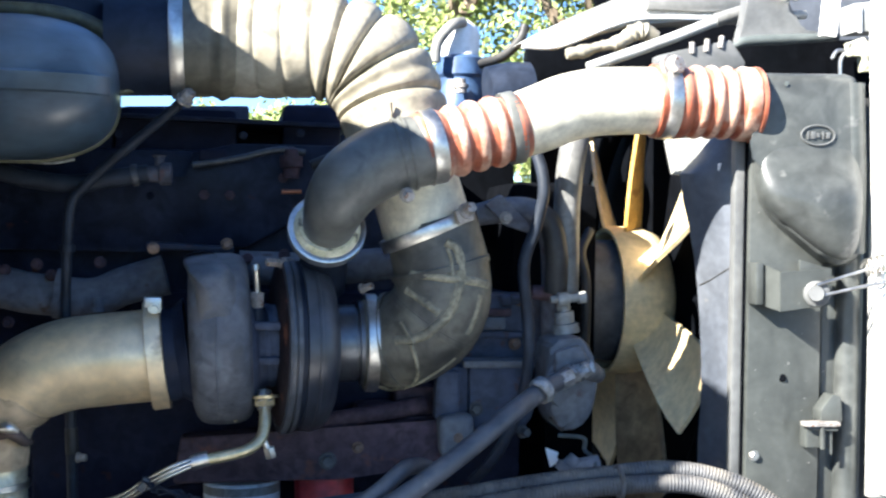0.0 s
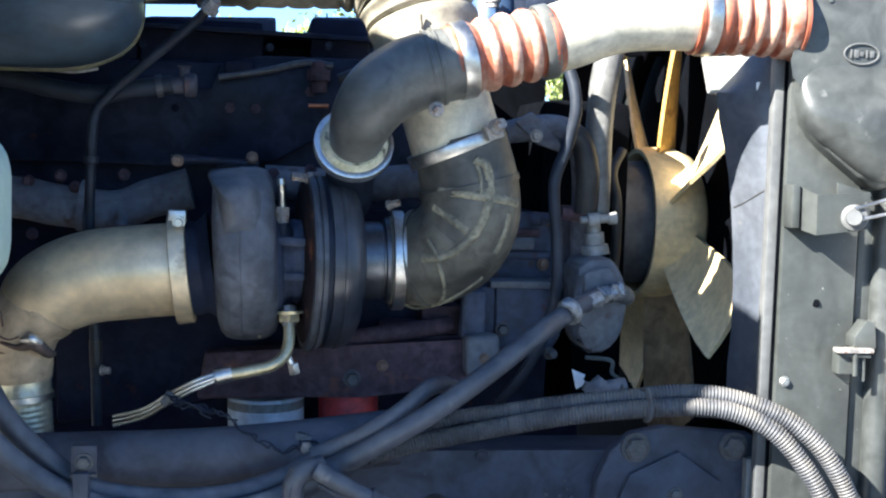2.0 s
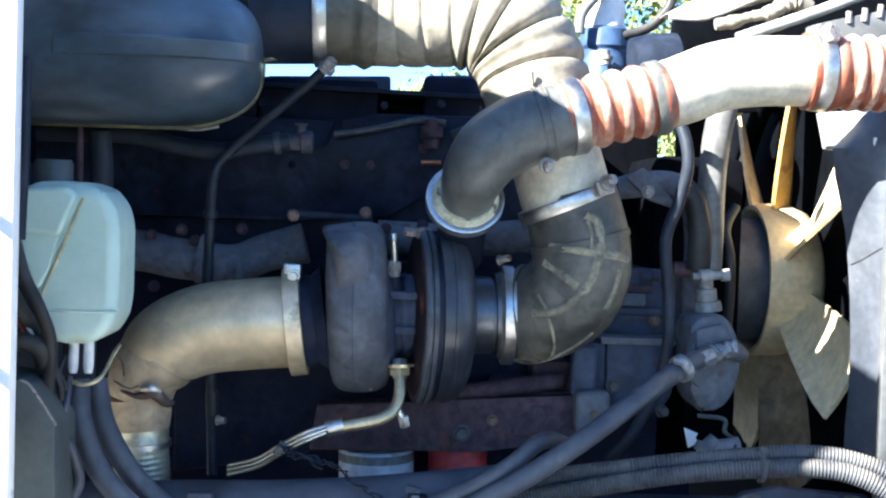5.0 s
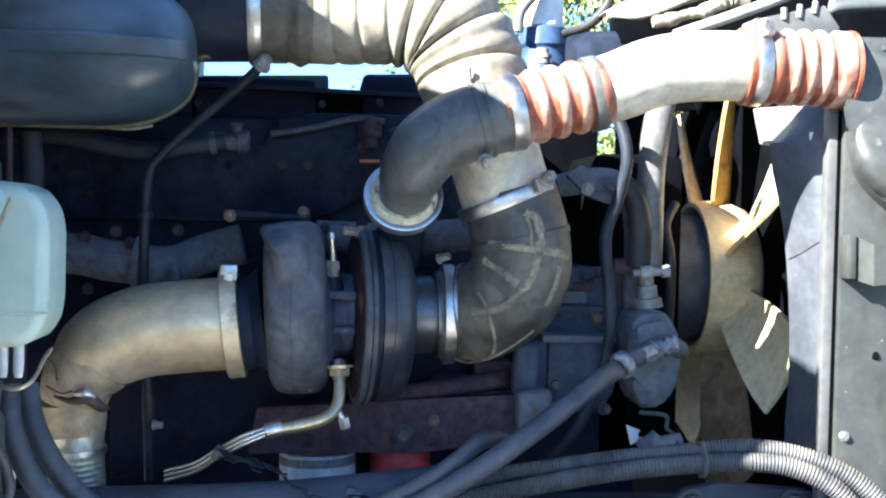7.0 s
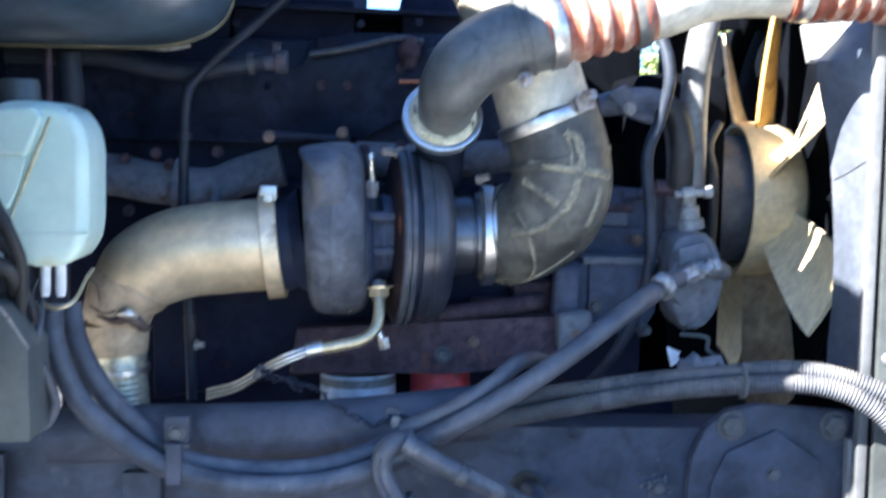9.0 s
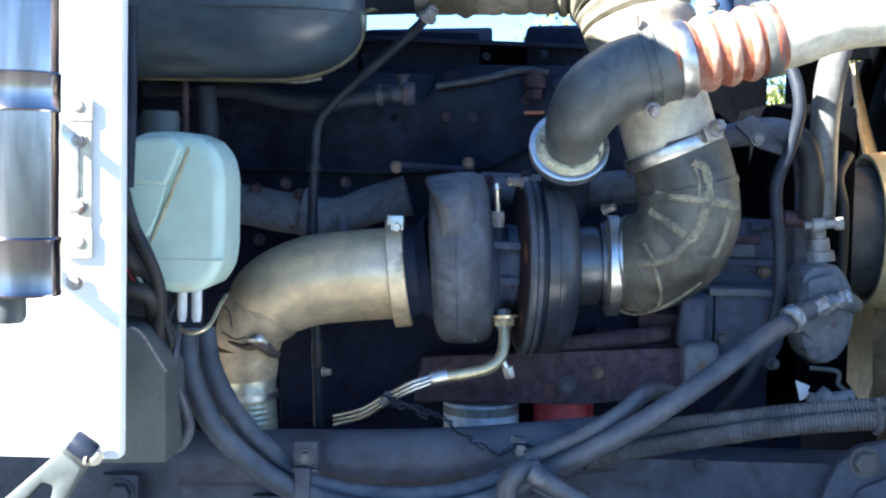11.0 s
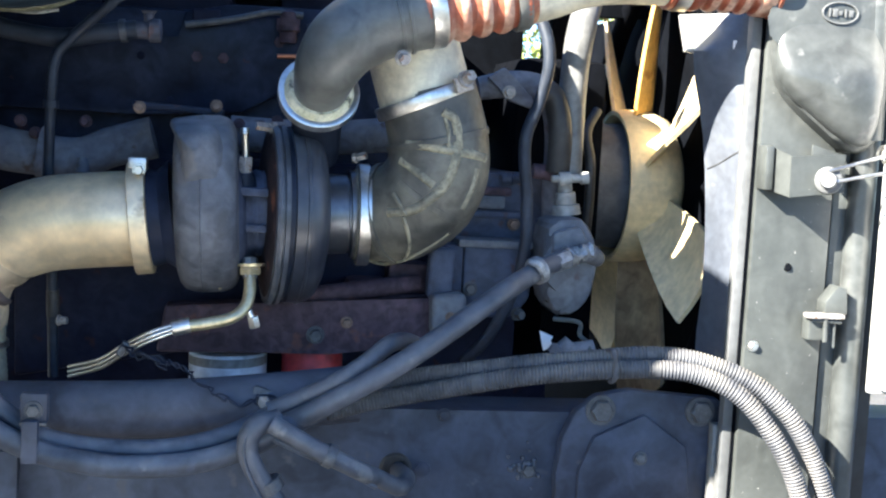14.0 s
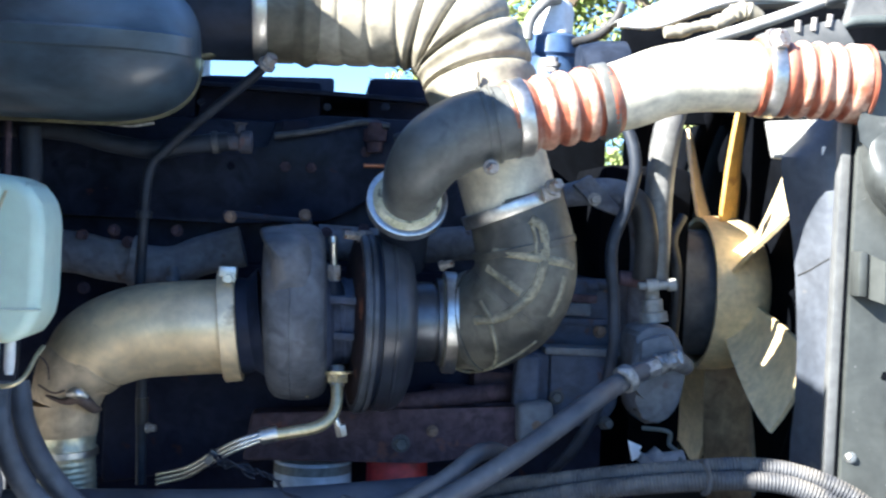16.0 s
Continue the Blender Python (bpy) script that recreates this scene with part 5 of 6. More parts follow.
def bellows(pts, r, count, depth, worn):
    a = smooth_path([(*p, r) for p in pts], 30)
    lo, hi = worn
    n = len(a)
    for i, row in enumerate(a):
        row[3] += depth * (abs(math.sin(math.pi * count * i / (n - 1))) ** 1.2 - 0.5)
    bm = sweep(bmesh.new(), a, 44)
    bm.faces.ensure_lookup_table()
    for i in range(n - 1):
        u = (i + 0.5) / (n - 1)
        # Crest faces take the paler material that holds the sun highlight.
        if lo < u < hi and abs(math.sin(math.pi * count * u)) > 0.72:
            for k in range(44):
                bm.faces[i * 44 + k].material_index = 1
    return bm


def hose_clamp(a, b, r, width, screw, parent):
    c = part("hose_clamp", band(a, b, r, width, 0.002), STEEL, parent, "bright steel hose clamp")
    s = Vector(screw)
    part("clamp_screw", lathe(s, s + Vector((0.026, -0.004, 0.0)), [(0, 0.006), (0.5, 0.006), (0.5, 0.009), (1, 0.009)], 10), BOLT, c)
    return c


h1 = part("rear_hose", bellows([(0.0556, -0.1900, 1.5489), (0.1015, -0.1850, 1.5615), (0.1573, -0.1800, 1.5761), (0.2153, -0.1750, 1.5902)], 0.0486, 6, 0.0065, (0.30, 0.84)), SILICONE, cac, "red corrugated silicone hose", sharp=70)
h1.data.materials.append(SILICONE_WORN_LIT)
hose_clamp((0.0696, -0.1900, 1.5524), (0.0916, -0.1880, 1.5579), 0.0511, 0.0201, (0.0249, -0.2000, 1.5771), h1)
part("front_band", band((0.1880, -0.1755, 1.5835), (0.2075, -0.1750, 1.5884), 0.0498, 0.0190, 0.002), ELBOW_RUBBER, h1)
part("pipe", tube([(0.1976, -0.1760, 1.5864), (0.2379, -0.1730, 1.6005), (0.2865, -0.1700, 1.6198), (0.3430, -0.1700, 1.6296), (0.4369, -0.1700, 1.6328)], [0.0467, 0.0483, 0.0490, 0.0490, 0.0490], per=10, seg=44), ALU, cac, "dull aluminium pipe", sharp=60)
h2 = part("front_hose", bellows([(0.4066, -0.1700, 1.6318), (0.4657, -0.1700, 1.6322), (0.5153, -0.1700, 1.6323), (0.5669, -0.1700, 1.6308)], 0.0510, 6.5, 0.0065, (0.30, 0.86)), SILICONE, cac, "red corrugated silicone hose", sharp=70)
h2.data.materials.append(SILICONE_WORN_LIT)
hose_clamp((0.4164, -0.1700, 1.6321), (0.4410, -0.1700, 1.6321), 0.0529, 0.0202, (0.4162, -0.1900, 1.6769), h2)
part("clamp_knob", hexagon((0.4248, -0.2000, 1.6773), (0.5, -1, 0.3), 0.014, 0.02), BOLT, h2)
part("rear_edge", band((0.4082, -0.1700, 1.6318), (0.4148, -0.1700, 1.6320), 0.0514, 0.0062, 0.002), SILICONE, h2)
part("end_band", band((0.5380, -0.1700, 1.6316), (0.5600, -0.1700, 1.6308), 0.0520, 0.0190, 0.002), SILICONE_WORN_LIT, h2)
part("front_edge", band((0.5600, -0.1700, 1.6310), (0.5680, -0.1700, 1.6308), 0.0520, 0.0055, 0.003), SILICONE, h2)

# ---- hoses, wires and lines about the engine ----
def line(name, pts, r, material, label, category="hose", group="", seg=14, clips=()):
    t = thing(name, pts[len(pts) // 2], label, category, group)
    part("run", tube(pts, r, seg=seg), material, t)
    for a, b, rr, w in clips:
        part("clip", band(a, b, rr, w, 0.002, 20), RAIL_BOLT, t, "worm clip")
    return t


ds = line("dipstick_tube", [(-0.2687, -0.0200, 1.6310), (-0.2877, 0.0000, 1.6108), (-0.3821, 0.0400, 1.5315), (-0.4208, 0.0500, 1.4940), (-0.4381, 0.0500, 1.4677), (-0.4430, 0.0500, 1.4030), (-0.4451, 0.0600, 1.2902), (-0.4382, 0.0600, 1.1771), (-0.4318, 0.0600, 0.9935)], 0.0078, HOSE, "bent black dipstick tube beside the turbocharger", "tube")
part("hold_clip", band((-0.4431, 0.0500, 1.4099), (-0.4428, 0.0500, 1.3927), 0.0087, 0.012, 0.002), HOSE, ds)
part("joint_sleeve", lathe((-0.4356, 0.0600, 1.1248), (-0.4341, 0.0600, 1.0854), [(0, 0.0096), (1, 0.0096)], 16), RUBBER, ds)
solid("tube_nut", hexagon((-0.2676, -0.0400, 1.6237), (0.5, -0.6, 0.6), 0.010, 0.02), BOLT, "small hex nut on the intake neck", "nut")
solid("line_nut", hexagon((-0.4237, 0.0400, 1.0828), (1, -0.3, 0), 0.006, 0.014), BOLT, "small zinc nut on the tube", "nut")
line("coolant_hose", [(-0.7176, 0.0800, 1.5216), (-0.5745, 0.0800, 1.5215), (-0.5062, 0.0800, 1.5078), (-0.4376, 0.0800, 1.5010), (-0.3775, 0.0800, 1.5114), (-0.3256, 0.0800, 1.5199)], 0.0143, HOSE, "black coolant hose with a worm clip", clips=(((-0.3516, 0.0800, 1.5157), (-0.3395, 0.0800, 1.5178), 0.0146, 0.010),))
hf = thing("hose_fitting", (-0.3082, 0.0800, 1.5186), "dark cast hose fitting on the head", "fitting")
part("body", lathe((-0.3291, 0.0800, 1.5189), (-0.2891, 0.0800, 1.5201), [(0, 0.0125), (0.5, 0.0134), (0.55, 0.0178), (0.95, 0.0178), (1, 0.0143)], 20), RAIL_CAST, hf)
part("spout", lathe((-0.3084, 0.0800, 1.5292), (-0.3088, 0.0800, 1.5485), [(0, 0.008), (0.8, 0.008), (1, 0.012)], 14), RAIL_CAST, hf)
line("heater_tube", [(0.3708, 0.1000, 1.6050), (0.3558, 0.0800, 1.5484), (0.3504, 0.0800, 1.4757), (0.3512, 0.0800, 1.3848), (0.3527, 0.0800, 1.3302)], [0.0232, 0.0232, 0.0223, 0.0214, 0.0196], HOSE_GREY, "pale coolant hose in front of the fan")
line("fan_cable", [(0.2493, 0.0200, 1.5810), (0.2762, 0.0000, 1.5629), (0.2886, -0.0100, 1.5065), (0.2794, 0.0000, 1.4459), (0.2608, 0.0000, 1.3845), (0.2684, 0.0000, 1.2975), (0.2703, 0.0000, 1.2277), (0.2608, 0.0200, 1.1548), (0.2331, 0.0500, 1.0785), (0.1991, 0.0800, 1.0275)], 0.0094, HOSE, "thin dusty black hose hanging before the engine")
line("bypass_hose", [(0.2978, 0.0600, 1.4649), (0.3165, 0.0600, 1.4519), (0.3288, 0.0600, 1.4028), (0.3313, 0.0700, 1.3394)], 0.0194, RUBBER, "short black bypass hose behind the pump")
line("fan_belt_guard", [(0.4257, 0.2000, 1.4420), (0.4044, 0.1800, 1.4031), (0.4108, 0.1700, 1.3557), (0.4127, 0.1700, 1.2889), (0.4119, 0.1800, 1.2113)], 0.0084, RUBBER, "black hose beside the fan pulley")
def lumpy(pts, r, seed, seg=11):
    """A rag-like wrapped tube of uneven thickness."""
    rnd = random.Random(seed)
    path = resample(smooth_path([(*p, r) for p in pts], 12), 0.004)
    for row in path:
        row[3] *= rnd.uniform(0.6, 1.3)
    bm = sweep(bmesh.new(), path, seg)
    for v in bm.verts:
        v.co += Vector((rnd.uniform(-1, 1), rnd.uniform(-1, 1), rnd.uniform(-1, 1))) * r * 0.26
    return bm


ln = line("power_steering_hose", [(0.3269, -0.0300, 1.2125), (0.2715, -0.0800, 1.1956), (0.2041, -0.1600, 1.1710), (0.1336, -0.2000, 1.1276), (0.0690, -0.2200, 1.0859), (0.0072, -0.2300, 1.0494), (-0.0673, -0.2200, 1.0049), (-0.1118, -0.2000, 0.9806)], 0.0147, CABLE, "thick dusty hose running down to the frame")
part("fitting", lumpy([(0.3729, -0.0100, 1.2231), (0.3427, -0.0200, 1.2168), (0.3070, -0.0400, 1.2048), (0.2739, -0.0700, 1.1943)], 0.0125, 3), TAPE, ln, "grimy taped hose fitting")
part("wrap_end", lumpy([(0.3015, -0.0550, 1.2030), (0.2895, -0.0700, 1.1911), (0.2821, -0.0800, 1.1839)], 0.006, 5, 8), TAPE, ln)
part("ferrule", band((0.2636, -0.0850, 1.1927), (0.2828, -0.0750, 1.2018), 0.0165, 0.014, 0.003), TAPE, ln)
part("clip_screw", tube([(0.2561, -0.1000, 1.2111), (0.2685, -0.1050, 1.2085), (0.2756, -0.1050, 1.1954)], [0.005, 0.007, 0.005], seg=8), TAPE, ln)
part("swivel", hexagon((0.3028, -0.0500, 1.2042), (1, 0.4, 0.35), 0.015, 0.03, None, 0), TAPE, ln)
line("return_hose", [(0.1066, -0.1000, 1.0790), (0.0799, -0.1400, 1.0960), (0.0505, -0.1800, 1.1000), (0.0174, -0.2000, 1.0778), (-0.0217, -0.2100, 1.0527), (-0.0743, -0.2000, 1.0233), (-0.1124, -0.2000, 1.0077)], 0.0124, CABLE, "dusty hose bent over the frame rail")

for nm, pts in (("upper", [(-0.0071, -0.1600, 1.0133), (0.0491, -0.1400, 1.0314), (0.0973, -0.1400, 1.0460), (0.1746, -0.1600, 1.0617), (0.2507, -0.1800, 1.0773), (0.3286, -0.1900, 1.0867), (0.4117, -0.2000, 1.0967), (0.4842, -0.2100, 1.0911), (0.5528, -0.2300, 1.0680), (0.6049, -0.2450, 1.0249), (0.6453, -0.2500, 0.9626), (0.6768, -0.2500, 0.8838)]),
                ("lower", [(-0.0329, -0.1700, 1.0006), (0.0311, -0.1600, 1.0150), (0.0949, -0.1600, 1.0270), (0.1711, -0.1800, 1.0468), (0.2462, -0.2000, 1.0639), (0.3232, -0.2100, 1.0741), (0.4134, -0.2200, 1.0810), (0.4767, -0.2300, 1.0757), (0.5315, -0.2450, 1.0514), (0.5746, -0.2550, 1.0054), (0.6084, -0.2600, 0.9511), (0.6376, -0.2600, 0.8803)])):
    lm = thing("wiring_loom", pts[4], "dusty corrugated wiring loom along the frame", "wiring loom", "frame looms")
    part("conduit", ribbed(pts, 0.0130, 0.0050, 0.0021, seg=18, shape=1.5), LOOM, lm, sharp=80)
    for k in (3, 6):
        part("tape_band", band(pts[k], Vector(pts[k]) * 0.9 + Vector(pts[k + 1]) * 0.1, 0.0130, 0.012, 0.0003, 18), LOOM, lm)
tie = thing("cable_tie", (0.3574, -0.2100, 1.0813), "grey cable tie round two looms", "cable tie")
part("band", tube([(0.3496, -0.2150, 1.1050), (0.3475, -0.2400, 1.1066), (0.3526, -0.2430, 1.0878), (0.3515, -0.2430, 1.0701), (0.3525, -0.2200, 1.0621)], 0.0035, seg=8), LOOM, tie)

cb = [("battery_cable", [(-0.5721, -0.2400, 1.1813), (-0.5656, -0.2500, 1.1257), (-0.5356, -0.2500, 1.0573), (-0.4825, -0.2500, 1.0044), (-0.4155, -0.2500, 0.9654), (-0.3250, -0.2400, 0.9412), (-0.2256, -0.2400, 0.9432), (-0.1496, -0.2300, 0.9607), (-0.0886, -0.2200, 0.9906), (-0.0424, -0.2100, 1.0149)]),
      ("battery_cable", [(-0.5561, -0.2100, 1.1777), (-0.5418, -0.2200, 1.1212), (-0.5066, -0.2200, 1.0580), (-0.4587, -0.2200, 1.0095), (-0.4044, -0.2200, 0.9712), (-0.3278, -0.2100, 0.9535), (-0.2346, -0.2100, 0.9554), (-0.1573, -0.2000, 0.9749), (-0.0952, -0.1900, 1.0054)])]
for nm, pts in cb:
    line(nm, pts, 0.0155, BATTERY_CABLE, "thick dusty cable looped along the frame", "cable", "looped cables")
for at in ((-0.4110, -0.2600, 0.9758), ):
    k = thing("cable_clamp", at, "dusty steel clamp holding the cables", "clamp", "cable clamps")
    part("strap", box((at[0], at[1], at[2]), (0.021, 0.016, 0.056), bevel=0.005), RAIL, k)
    part("tab", box((at[0] + 0.002, at[1] + 0.02, at[2] + 0.04), (0.034, 0.02, 0.04), bevel=0.005), RAIL, k)
    part("bolt", hexagon((-0.4090, -0.2500, 1.0140), FRONT, 0.009, 0.010), RAIL_BOLT, k)
    part("edge_fold", box((at[0] + 0.002, at[1] + 0.008, at[2] + 0.021), (0.034, 0.006, 0.005), bevel=0.0015), RAIL_BOLT, k)
at = (-0.1195, -0.1600, 1.0142)
k = thing("cable_clamp", at, "dusty steel clamp holding the cables", "clamp", "cable clamps")
part("tab", box(at, (0.036, 0.02, 0.034), (0, 15, 0), 0.005), RAIL_BOLT, k)
part("bolt", hexagon((at[0], at[1] - 0.01, at[2]), FRONT, 0.009, 0.01), BOLT, k)
line("drop_hose", [(-0.1011, -0.2400, 1.0053), (-0.1318, -0.2600, 0.9980), (-0.1388, -0.2600, 0.9673), (-0.1178, -0.2600, 0.9254), (-0.0801, -0.2500, 0.8728)], 0.0141, CABLE, "dusty hose dropping below the frame", clips=(((-0.1120, -0.2580, 0.9290), (-0.1040, -0.2570, 0.9150), 0.0146, 0.016),))
line("web_hose", [(-0.1094, -0.2600, 1.0045), (-0.0534, -0.2700, 0.9754), (0.0090, -0.2500, 0.9405), (0.0350, -0.2200, 0.9230), (0.0710, -0.1900, 0.9010), (0.0860, -0.1500, 0.9020), (0.0810, -0.0900, 0.8960), (0.0810, -0.0600, 0.8900)], 0.0125, CABLE, "dusty hose entering a hole in the frame", clips=(((-0.0379, -0.2650, 0.9667), (-0.0274, -0.2650, 0.9616), 0.0134, 0.014),))
line("ground_wire", [(-0.1049, -0.2500, 0.9807), (-0.0675, -0.2600, 0.9648), (-0.0212, -0.2500, 0.9438), (0.0335, -0.2400, 0.9149)], 0.0030, CABLE, "thin grey wire tied under the hoses", "wire", seg=8)

# ---- oil filters ----
wf = thing("fuel_filter", (-0.1733, 0.1600, 0.9727), "white canister filter with a scuffed grey band", "filter")
part("can", lathe((-0.1743, 0.1600, 1.0222), (-0.1712, 0.1600, 0.8699), [(0, 0.0594), (0.03, 0.0621), (1, 0.0621)], 48), FILTER_WHITE, wf)
part("stripe", lathe((-0.1742, 0.1600, 1.0175), (-0.1739, 0.1600, 1.0035), [(0, 0.0626), (1, 0.0626)], 48), CAST_ALU, wf, "scuffed grey label band")
rf = thing("oil_filter", (-0.0375, 0.1600, 0.9731), "red canister oil filter under the block", "filter")
part("can", lathe((-0.0390, 0.1600, 1.0388), (-0.0353, 0.1600, 0.8696), [(0, 0.0464), (0.03, 0.0492), (1, 0.0492)], 48), FILTER_RED, rf)
def crinkled(pts, step, seed):
    """Points along a run, thrown aside a little, as in a loose tangle."""
    rnd = random.Random(seed)
    path = resample(smooth_path([(*p, 0.0) for p in pts], 12), step)
    return [(p[0] + rnd.uniform(-1, 1) * step * 0.7, p[1] - rnd.uniform(0, 1) * step * 0.4, p[2] + rnd.uniform(-1, 1) * step * 0.7) for p in path]


tangle = thing("wire_tangle", (-0.2790, -0.1400, 1.0600), "tangled dark wiring drooping over the frame pipe", "wire")
run = [(-0.3150, -0.1000, 1.0740), (-0.2900, -0.1300, 1.0640), (-0.2620, -0.1400, 1.0620), (-0.2390, -0.1500, 1.0540), (-0.2190, -0.1600, 1.0480), (-0.1950, -0.1720, 1.0330), (-0.1700, -0.1770, 1.0180), (-0.1450, -0.1780, 1.0120), (-0.1050, -0.1720, 1.0270)]
for seed in (4, 9):
    part("strand", tube(crinkled(run, 0.0085, seed), 0.0013, per=3, seg=6), NECK, tangle)
for seed in (2, 6, 11):
    part("strand", tube(crinkled(run[:4], 0.011, seed), 0.0016, per=3, seg=6), NECK, tangle)
line("tie_wire", [(-0.1320, -0.2700, 1.0030), (-0.1440, -0.2750, 0.9790), (-0.1380, -0.2750, 0.9450), (-0.1190, -0.2700, 0.9070), (-0.0960, -0.2650, 0.8680)], 0.0022, CABLE, "thin grey wire beside the hose", "wire", seg=8)
line("vent_tube", [(-0.6380, 0.0000, 1.5680), (-0.6340, 0.0000, 1.5100), (-0.6330, 0.0000, 1.4390)], 0.0055, RUSTY, "thin brown tube behind the bottle", "tube", seg=10)

# ---- pump side details below the fan ----
sb = thing("steering_gear_link", (0.3390, 0.0000, 1.0659), "small grey fitting on the frame", "fitting")
part("body", lathe((0.3251, -0.0200, 1.0565), (0.3466, -0.0200, 1.0827), [(0, 0.018), (0.4, 0.02), (0.5, 0.014), (1, 0.012)], 18), BLOCK_GREY, sb)
part("barrel", lathe((0.3426, -0.0200, 1.0653), (0.3824, -0.0200, 1.0725), [(0, 0.014), (1, 0.014)], 18), BLOCK_GREY, sb)
line("bent_wire", [(0.3268, 0.0200, 1.1111), (0.3629, 0.0000, 1.1093), (0.3652, 0.0000, 1.0899), (0.3741, -0.0200, 1.0812), (0.3723, -0.0400, 1.0692)], 0.0034, BOXGREY, "bent grey wire bracket", "wire", seg=8)

# White plate standing in for a sunlit spot showing through the gap.
solid("torn_tag", plate(xz((0.3082, 0.0300, 1.0897), (0.3311, 0.0300, 1.0809), (0.3267, 0.0300, 1.0737), (0.3333, 0.0300, 1.0666), (0.3163, 0.0300, 1.0575)), 0.03, 0.032, 0.0005), WHITE, "added white plate for the bright sunlit spot below the pump", "tag")

# ---- coolant bottle ----
bt = thing("coolant_bottle", (-0.5714, -0.2600, 1.2327), "milky green-white plastic coolant bottle with a black cap", "bottle")


def slim(*pts):
    return [(-0.6400 + (p[0] + 0.6400) * 0.905, p[2]) for p in pts]


bm = plate(slim((-0.6400, -0.2800, 1.4205), (-0.6221, -0.2800, 1.4402), (-0.5723, -0.2800, 1.4437), (-0.5320, -0.2800, 1.4398), (-0.5080, -0.2800, 1.4242), (-0.4950, -0.2800, 1.3932), (-0.4954, -0.2800, 1.2837), (-0.5036, -0.2800, 1.2563), (-0.5259, -0.2800, 1.2368), (-0.5851, -0.2800, 1.2359), (-0.6020, -0.2800, 1.2527), (-0.6215, -0.2800, 1.3003), (-0.6408, -0.2800, 1.3513)), -0.315, -0.19, 0.017, None, 5)
body = even(part("body", bm, BOTTLE, bt, sharp=80))
bm = plate(slim((-0.6328, -0.3100, 1.4193), (-0.6182, -0.3100, 1.4337), (-0.5649, -0.3100, 1.4372), (-0.5492, -0.3100, 1.4231), (-0.5727, -0.3100, 1.3730), (-0.6333, -0.3100, 1.3751)), -0.329, -0.30, 0.008, None, 5)
even(part("shoulder", bm, BOTTLE, body, sharp=80))
bm = plate(slim((-0.6332, -0.3100, 1.3808), (-0.5712, -0.3100, 1.3759), (-0.5889, -0.3100, 1.3326), (-0.5993, -0.3100, 1.3080), (-0.6095, -0.3100, 1.3079), (-0.6222, -0.3100, 1.3379), (-0.6335, -0.3100, 1.3593)), -0.323, -0.30, 0.005, None, 4)
even(part("step", bm, BOTTLE, body, sharp=80))
part("seam", tube([(-0.603, -0.3140, 1.2800), (-0.555, -0.3150, 1.2790), (-0.508, -0.3140, 1.2800)], 0.0018, seg=10), BOTTLE, body)
part("dirt_line", tube([(-0.5510, -0.3280, 1.4220), (-0.5720, -0.3240, 1.3700), (-0.6030, -0.3160, 1.2980)], [0.0020, 0.0030, 0.0016], seg=8), BOTTLE_GRIME, body, "brown grime along the moulded step")
part("cap", lathe((-0.6054, -0.2600, 1.4395), (-0.6051, -0.2600, 1.4702), [(0, 0.0251), (0.8, 0.0251), (1, 0.0221)], 28), BOXGREY, bt, "dark grey cap")
for p, q in (((-0.5695, -0.2800, 1.2376), (-0.5698, -0.2800, 1.1961)), ((-0.5503, -0.2800, 1.2379), (-0.5505, -0.2800, 1.1964))):
    part("spout", lathe(p, q, [(0, 0.0066), (0.8, 0.0066), (1, 0.0051)], 14), WHITE_PLASTIC, bt)
line("bottle_strap", [(-0.5843, -0.2700, 1.1872), (-0.5558, -0.2800, 1.1814), (-0.5357, -0.2700, 1.1909), (-0.5270, -0.2400, 1.2162), (-0.5277, -0.2000, 1.2236)], 0.0029, ZINC, "thin brass wire loop under the bottle", "wire", seg=8)

# ---- left side: box, hoses, chrome stack, lever ----
bx = thing("battery_box", (-0.5980, -0.3600, 1.1001), "dark grey sheet metal box with a folded corner", "box")
bm = plate(xz((-0.6574, -0.3700, 1.2035), (-0.6118, -0.3700, 1.1993), (-0.5999, -0.3700, 1.1925), (-0.5680, -0.3700, 1.1450), (-0.5655, -0.3700, 1.0312), (-0.6600, -0.3700, 1.0280)), -0.375, -0.27, 0.003)
part("body", bm, BOXGREY, bx)
part("worn_edge", tube([(-0.6112, -0.3720, 1.1989), (-0.5973, -0.3720, 1.1900), (-0.5668, -0.3720, 1.1447)], 0.0018, seg=8), BOLT, bx)
line("cab_hose", [(-0.6324, -0.3400, 1.3740), (-0.6174, -0.3450, 1.3251), (-0.5966, -0.3450, 1.2831), (-0.5868, -0.3300, 1.2393), (-0.5975, -0.3000, 1.1701), (-0.6176, -0.2600, 1.1188)], 0.0084, RUBBER, "black hose beside the coolant bottle")
line("cab_hose", [(-0.6413, -0.3400, 1.2394), (-0.6127, -0.3400, 1.2413), (-0.5977, -0.3300, 1.2283), (-0.6002, -0.3000, 1.1995)], 0.0112, RUBBER, "black hose beside the coolant bottle")
line("cab_hose", [(-0.6363, -0.3300, 1.3029), (-0.6223, -0.3300, 1.2781), (-0.6101, -0.3100, 1.2515)], 0.0099, RUBBER, "black hose beside the coolant bottle")
line("red_wire", [(-0.6374, -0.3200, 1.2736), (-0.6253, -0.3200, 1.2594), (-0.6233, -0.3100, 1.2440)], 0.0028, FILTER_RED, "thin red wire behind the bottle", "wire", seg=8)
